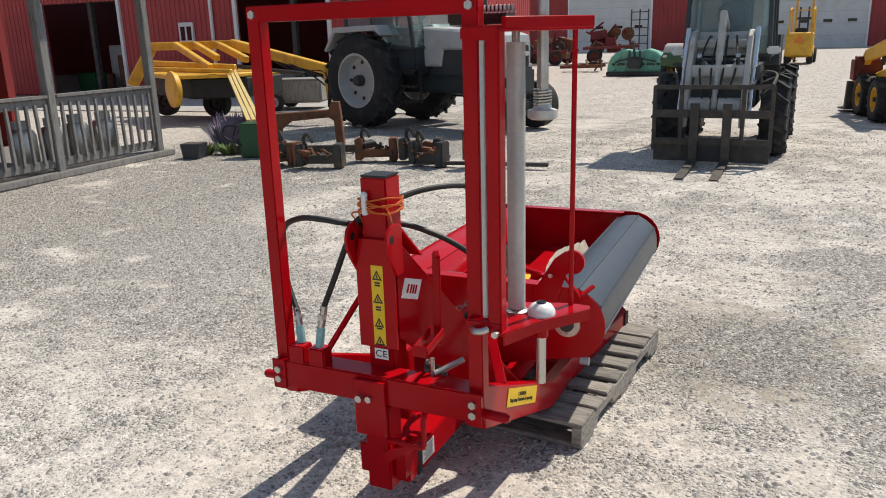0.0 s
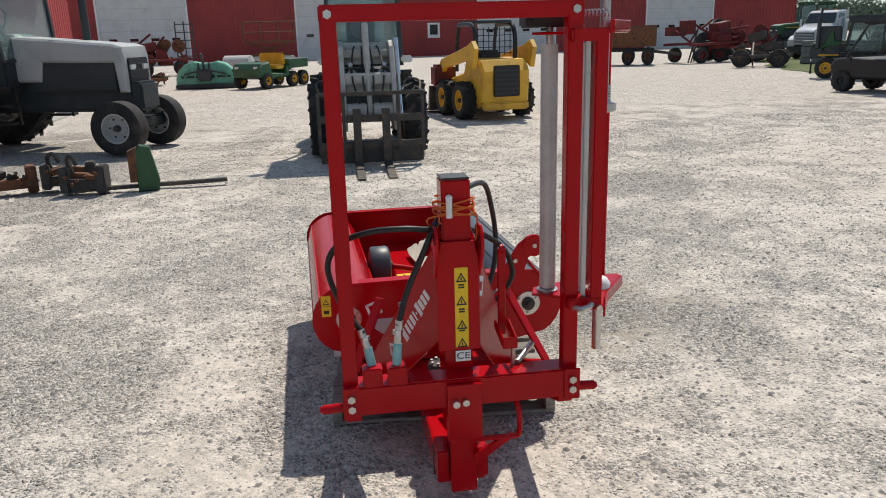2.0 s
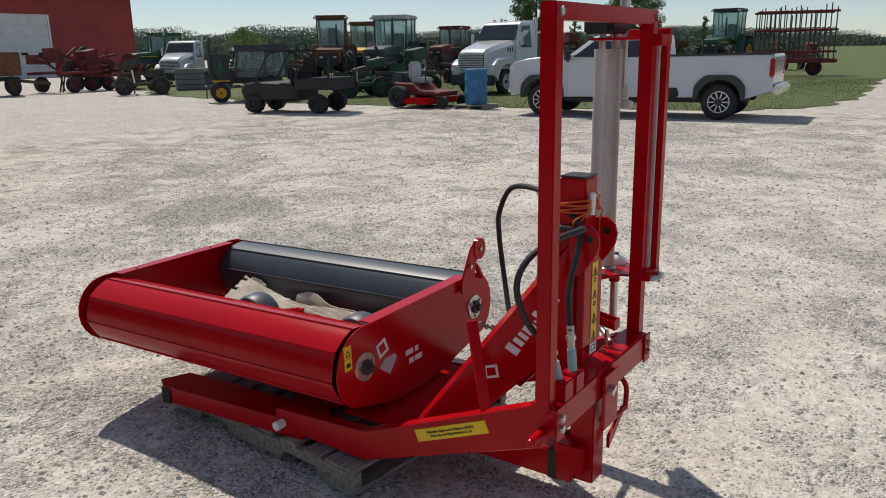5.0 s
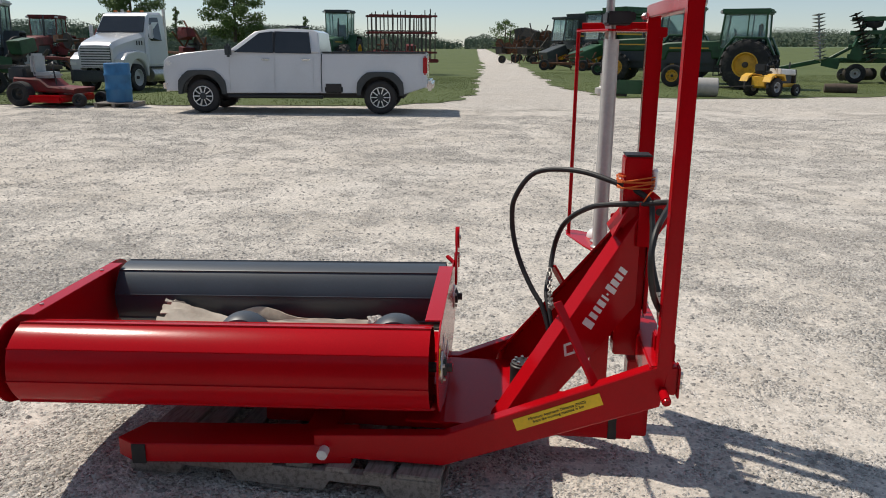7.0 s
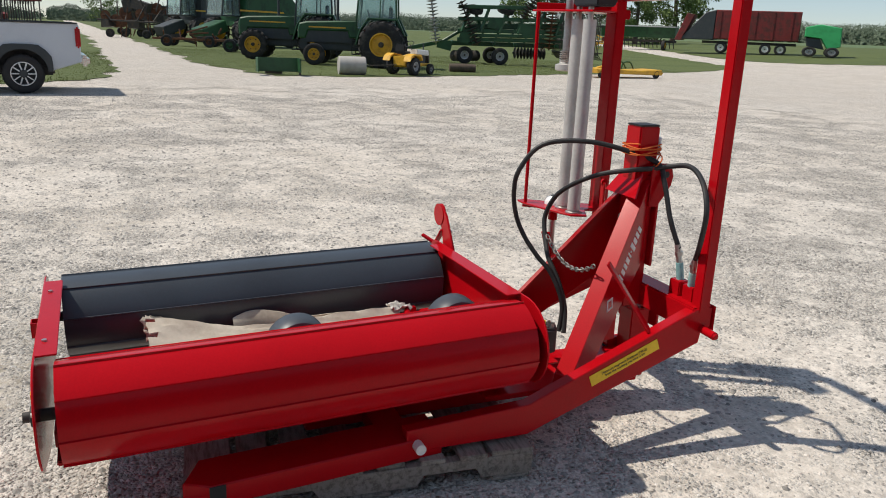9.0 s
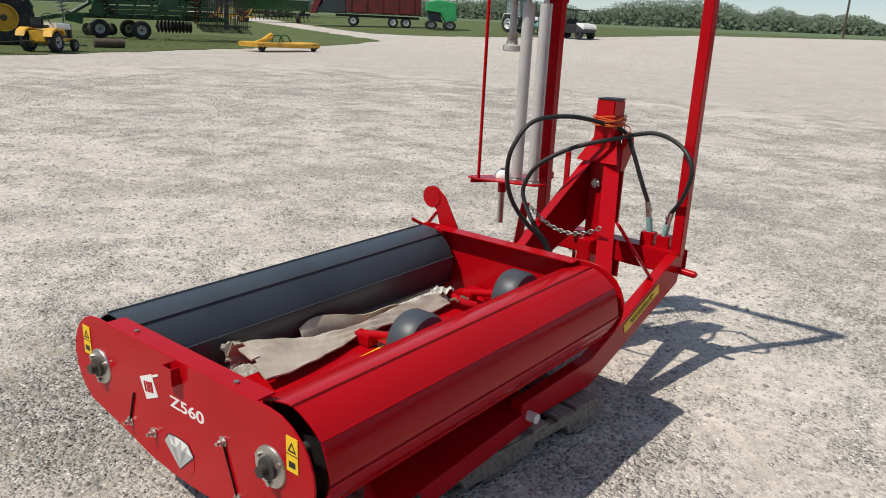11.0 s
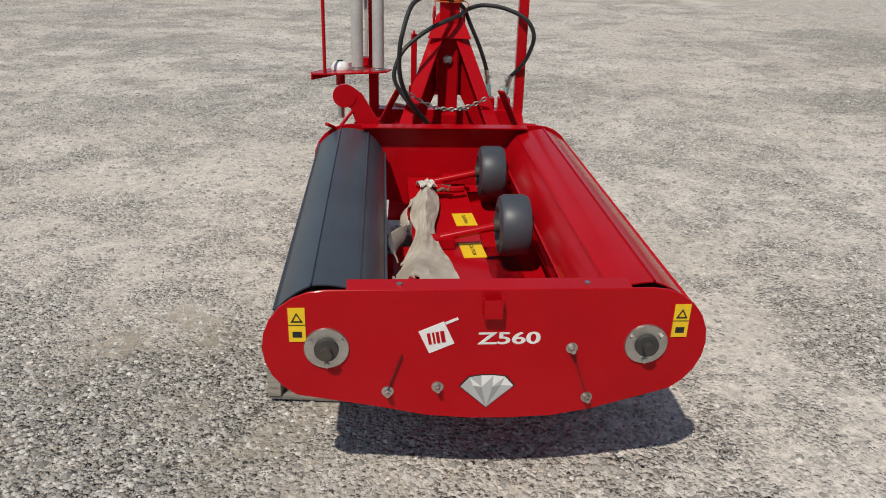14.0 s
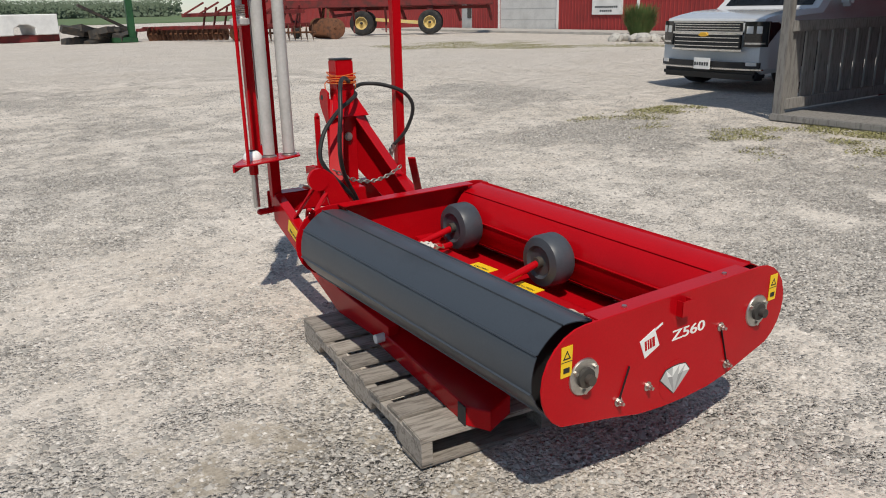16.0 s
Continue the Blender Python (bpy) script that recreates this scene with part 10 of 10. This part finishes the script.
for x in (-2.0, -0.6, 0.9, 2.4):
    bm = bmesh.new()
    beam(bm, (x, 0.9, 1.36), (x + 0.1, 1.5, 0.75), 0.09, 0.14, 0.01)
    beam(bm, (x + 0.1, 1.5, 0.78), (x + 0.05, 1.2, 0.22), 0.07, 0.12, 0.01)
    part("shank", bm, DARK_RED, rp)
bm = bmesh.new()
beam(bm, (0.10, -0.25, 0.46), (-0.75, 1.9, 0.46), 0.07, 0.07, 0.005)
beam(bm, (-0.28, 0.7, 0.46), (-0.2, 0.85, 1.38), 0.10, 0.12, 0.01)
beam(bm, (-0.55, 1.4, 0.46), (-0.4, 1.0, 1.38), 0.10, 0.12, 0.01)
gang = part("disc_gang", bm, RUST, rp)
for k in range(8):
    bm = bmesh.new()
    q = k / 7
    lathe(bm, [(-0.05, 0.46), (-0.045, 0.46), (0.0, 0.25), (0.02, 0.06), (0.03, 0.06), (0.012, 0.25), (-0.04, 0.46)], (0.08 - 0.8 * q, -0.2 + 2.05 * q, 0.455), (0.25, -1.0, 0.0), 24)
    part("disc", bm, RUST, gang)
wheel(rp, (-1.75, 1.6, 0.42), 0.42, 0.24, 0.22, DARK_RED, (1, 0.2, 0), 0, lug_h=0.01)
bm = bmesh.new()
beam(bm, (-1.60, 1.6, 0.42), (-1.5, 1.0, 1.38), 0.08, 0.10, 0.01)
part("wheel_arm", bm, DARK_RED, rp)
dc = thing("running_gear", "old red box frame on pale tyres with yellow rims", "trailer", (-21.1, -28.8, 0.0), 140.0)
bm = bmesh.new()
box(bm, (0.6, 0, 1.75), (8.6, 0.6, 0.75), bevel=0.03)
for x in (-1.6, 1.75):
    box(bm, (x, 0, 1.0), (0.3, 0.4, 0.9), bevel=0.02)
beam(bm, (-1.4, 0, 1.1), (-3.2, 0.2, 0.95), 0.14, 0.16, 0.01)
part("frame", bm, DARK_RED, dc)
bm = bmesh.new()
beam(bm, (-1.0, 0.1, 0.75), (1.6, -0.2, 0.55), 0.2, 0.16, 0.01)
part("axle_beam", bm, PALE_YELLOW, dc)
for x in (-3.4, -2.2, 0.2, 3.0, 4.6):
    bm = bmesh.new()
    beam(bm, (x, 0.3, 1.45), (x + 0.25, 0.75, 0.62), 0.12, 0.14, 0.01)
    part("drop_leg", bm, DARK_RED, dc)
bm = bmesh.new()
box(bm, (0.6, 0.34, 1.28), (8.2, 0.10, 0.16), bevel=0.01)
beam(bm, (-3.4, 0.42, 1.9), (-5.4, 0.5, 1.1), 0.12, 0.14, 0.01)
part("tool_bar", bm, DARK_RED, dc)
for x in (-1.05, 1.15):
    for y in (-0.55, 0.55):
        wheel(dc, (x * 1.55, y, 0.60), 0.60, 0.40, 0.30, PALE_YELLOW, (0, 1 if y > 0 else -1, 0), 0, lug_h=0.01, seg=24)
cb = thing("car_body", "stripped pale grey pickup bed standing on the ground", "vehicle part", (-5.6, -39.8, 0.0), 15.0)
bm = bmesh.new()
slab(bm, [(-1.7, 0.35), (-1.7, 1.35), (1.7, 1.35), (1.7, 0.35), (0.55, 0.35), (0.50, 0.70), (0.2, 0.85), (-0.2, 0.85), (-0.5, 0.70), (-0.55, 0.35)], 0.9, 0.04)
part("bed", bm, WHITE_PAINT, cb)
bm = bmesh.new()
box(bm, (0, 0, 0.18), (3.6, 1.2, 0.36), bevel=0.02)
part("skids", bm, DARK_RED, cb)
gp = thing("green_stand", "dark green steel stand", "stand", (-9.5, -33.6, 0.0))
bm = bmesh.new()
box(bm, (0, 0, 1.2), (0.30, 0.26, 2.4), bevel=0.03)
box(bm, (0.4, 0.0, 0.12), (1.1, 0.8, 0.24), bevel=0.03)
part("post", bm, GREEN, gp)
bl = thing("steel_beams", "pile of dark steel beams and blades", "scrap pile", (-8.3, -34.2, 0.0), 20.0)
bm = bmesh.new()
lump(bm, random.Random(3), (0, 0, 0.3), (3.0, 1.2, 0.6), 14)
beam(bm, (-1.6, 0, 0.5), (1.2, 0.3, 1.7), 0.10, 0.12)
part("beams", bm, DARK_STEEL, bl)

# ornamental grass and rocks by the red barn
tuft("ornamental_grass", "tall green ornamental grass by the red barn", (-22.3, -14.2, 0.1), 1.25, 0.80, 2200, WEED, 77, "grass")
for k in range(12):
    r4 = random.Random(500 + k)
    bm = bmesh.new()
    bmesh.ops.create_icosphere(bm, subdivisions=2, radius=r4.uniform(0.14, 0.32))
    for v in bm.verts:
        v.co *= 1 + 0.35 * noise.noise(v.co * 4 + Vector((k, 0, 0)))
        v.co.z *= 0.7
    rk = tagged(part("rock", bm, STONE), "pale field stone edging the barn bed", "rock", "rocks by the barn")
    rk.location = (-21.5 + r4.uniform(-0.5, 0.5), -14.2 + 0.14 * k, 0.10)


# ---- trees and distance ----
def tree(name, label, at, height, spread, seed, conifer=False, leaves=2600, bare=0.25, group="trees beyond the yard"):
    r2 = random.Random(seed)
    T = thing(name, label, "tree", at, r2.uniform(0, 360), group)
    b = bmesh.new()
    tips = []
    trunk = [(0, 0, -0.1), (0.1 * r2.uniform(-1, 1), 0.1, height * 0.25), (0.2 * r2.uniform(-1, 1), 0.2 * r2.uniform(-1, 1), height * 0.6), (0, 0, height * 0.95)]
    for p, q, r0, r1 in zip(trunk, trunk[1:], (0.035, 0.026, 0.016), (0.026, 0.016, 0.004)):
        rod(b, p, q, height * r0, height * r1, 10)
    for k in range(16):
        z = height * (bare + (0.92 - bare) * k / 15)
        a = k * 2.4 + r2.uniform(-0.4, 0.4)
        reach = spread * ((1 - (k / 15)) * 0.9 + 0.1 if conifer else math.sin(math.pi * min(0.95, 0.22 + 0.72 * k / 15)))
        tip = Vector((math.cos(a) * reach, math.sin(a) * reach, z + (0.15 * reach if not conifer else -0.1 * reach)))
        rod(b, (0, 0, z - 0.15 * reach), tip, height * 0.007, height * 0.002, 6)
        tips += [(Vector((0, 0, z)).lerp(tip, f), reach) for f in (0.35, 0.6, 0.8, 1.0)]
    part("trunk", b, BARK, T)
    g = np.random.RandomState(seed)
    n = leaves
    idx = g.randint(0, len(tips), n)
    c = np.array([tuple(tips[i][0]) for i in idx])
    rad = np.array([0.16 * spread + 0.08 * tips[i][1] for i in idx])
    d = g.normal(size=(n, 3))
    c = c + d / np.linalg.norm(d, axis=1)[:, None] * (rad * g.rand(n) ** 0.5)[:, None]
    s = (0.07 + 0.10 * g.rand(n)) * (spread / 3.0) ** 0.5
    u = g.normal(size=(n, 3))
    u /= np.linalg.norm(u, axis=1)[:, None]
    w = np.cross(u, g.normal(size=(n, 3)))
    w /= np.linalg.norm(w, axis=1)[:, None]
    v = np.stack([c - u * s[:, None], c + w * s[:, None] * 0.6, c + u * s[:, None], c - w * s[:, None] * 0.6], 1).reshape(-1, 3)
    f = (np.arange(n)[:, None] * 4 + np.array([[0, 1, 2, 3]]))
    soup("crown", v, f, LEAVES, "", "", parent=T)
    return T


LEAVES = island_material("leaf_tones", [(0.110, 0.165, 0.050), (0.140, 0.200, 0.065), (0.085, 0.135, 0.042), (0.165, 0.215, 0.080)], 0.7)
tree("tree", "leafy green tree behind the parked trucks", (79.0, 39.0, 0), 8.8, 3.0, 1, leaves=13000)
tree("tree", "leafy green tree behind the pickup", (92.0, 32.0, 0), 8.6, 3.6, 2, leaves=13000)
tree("tree", "round green tree beside the far lane", (150.0, -2.6, 0), 6.5, 3.2, 3)
tree("tree", "tall leafy tree beyond the east lawn", (76.0, -46.0, 0), 13.0, 5.5, 4, leaves=10000)
tree("tree", "tall leafy tree beyond the east lawn", (72.0, -50.5, 0), 12.0, 4.2, 5, leaves=8000)
tree("conifer", "dark green spruce tree beyond the east lawn", (68.0, -54.0, 0), 9.0, 3.0, 6, True, 9000, 0.05)
tree("tree", "broad leafy tree behind the grain drill", (71.0, -62.0, 0), 10.0, 5.0, 7, leaves=9000)
tree("tree", "leafy tree far to the north-east", (98.0, 104.0, 0), 6.0, 3.5, 8)
tree("tree", "leafy tree far to the north-east", (108.0, 112.0, 0), 5.5, 3.5, 9)
tree("conifer", "small dark conifer behind the machinery row", (76.0, 33.0, 0), 5.2, 1.4, 10, True, 1600, 0.05)
tree("conifer", "small dark conifer behind the machinery row", (88.0, 22.5, 0), 4.8, 1.3, 11, True, 1600, 0.05)


def wood(name, label, path, height, depth, count, seed):
    """A far belt of trees: many leaf clumps heaped along a line."""
    g = np.random.RandomState(seed)
    P = np.array(path)
    seg = np.linalg.norm(np.diff(P, axis=0), axis=1)
    t = g.rand(count) * seg.sum()
    k = np.minimum(np.searchsorted(np.cumsum(seg), t), len(seg) - 1)
    o = t - np.concatenate([[0], np.cumsum(seg)])[k]
    d = np.diff(P, axis=0)[k] / seg[k][:, None]
    xy = P[k] + d * o[:, None] + np.stack([-d[:, 1], d[:, 0]], -1) * (g.rand(count) * depth)[:, None]
    prof = height * (0.34 + 0.50 * np_noise(t, t * 0, 0.035, seed) + 0.34 * np_noise(t, t * 0, 0.13, seed + 1) + 0.12 * np_noise(t, t * 0, 0.5, seed + 2))
    z = prof * g.rand(count) ** 0.7
    c = np.column_stack([xy, z])
    s = height * (0.020 + 0.024 * g.rand(count)) * (1.5 - 1.0 * z / prof) * np.where((g.rand(count) < 0.35) & (z < 0.72 * prof), 2.2, 1.0)
    # the outer leaves of a far crown face up and outwards
    out = -c * np.array([1.0, 1.0, 0.0])
    out = out / np.linalg.norm(out, axis=1)[:, None] + np.array([0, 0, 0.40]) + 0.30 * g.normal(size=(count, 3))
    u = np.cross(out, g.normal(size=(count, 3)))
    u /= np.linalg.norm(u, axis=1)[:, None]
    w = np.cross(out, u)
    w /= np.linalg.norm(w, axis=1)[:, None]
    v = np.stack([c - u * s[:, None], c + w * s[:, None] * 0.8, c + u * s[:, None], c - w * s[:, None] * 0.8], 1).reshape(-1, 3)
    v[:, 2] = np.maximum(v[:, 2], 0.0) + bank(v[:, 0], v[:, 1])
    f = np.arange(count)[:, None] * 4 + np.array([[0, 1, 2, 3]])
    return soup(name, v, f, HAZED_LEAVES, label, "woods")


# leaf greens greyed and blued: distance haze mixed into the colour
HAZED_LEAVES = island_material("hazed_leaf_tones", [(0.115, 0.148, 0.100), (0.125, 0.158, 0.108), (0.105, 0.138, 0.095), (0.132, 0.164, 0.114)], 1.0)
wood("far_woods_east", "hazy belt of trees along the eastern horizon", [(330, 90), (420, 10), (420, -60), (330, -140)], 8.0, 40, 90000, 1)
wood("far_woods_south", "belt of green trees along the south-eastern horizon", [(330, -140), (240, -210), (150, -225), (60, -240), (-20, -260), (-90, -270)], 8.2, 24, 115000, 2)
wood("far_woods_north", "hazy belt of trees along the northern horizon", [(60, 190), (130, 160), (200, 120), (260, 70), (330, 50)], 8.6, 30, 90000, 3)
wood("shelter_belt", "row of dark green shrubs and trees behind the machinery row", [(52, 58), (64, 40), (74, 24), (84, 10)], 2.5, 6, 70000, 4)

# utility pole by the southern field
pole = thing("utility_pole", "wooden utility pole at the field's edge", "pole", (20.5, -113.0, 0.0))
bm = bmesh.new()
rod(bm, (0, 0, -0.2), (0, 0, 11.0), 0.16, 0.11)
part("post", bm, BARK, pole)
bm = bmesh.new()
box(bm, (0, 0, 10.3), (2.0, 0.12, 0.14))
part("crossarm", bm, BARK, pole)
field = tagged(sheet("field", np.array([-300.0, -40, -5, 8, 40, 140, 600]), np.array([-700.0, -300, -100.0]), lambda X, Y: bank(X, Y) + 0.03, CROP), "flat green crop field beyond the gravel", "field", kind="structure")


# the plan above is drawn at 1 : 1.14; bring everything to true metres
bpy.context.view_layer.update()
for ob in list(scene.objects):
    if ob.parent is None and ob.type == "EMPTY":
        ob.location.z += float(bank(ob.location.x, ob.location.y))
bpy.context.view_layer.update()
for ob in list(scene.objects):
    if ob.parent is None and ob.type in {"MESH", "EMPTY"}:
        ob.matrix_world = Matrix.Scale(TRUE_SIZE, 4) @ ob.matrix_world
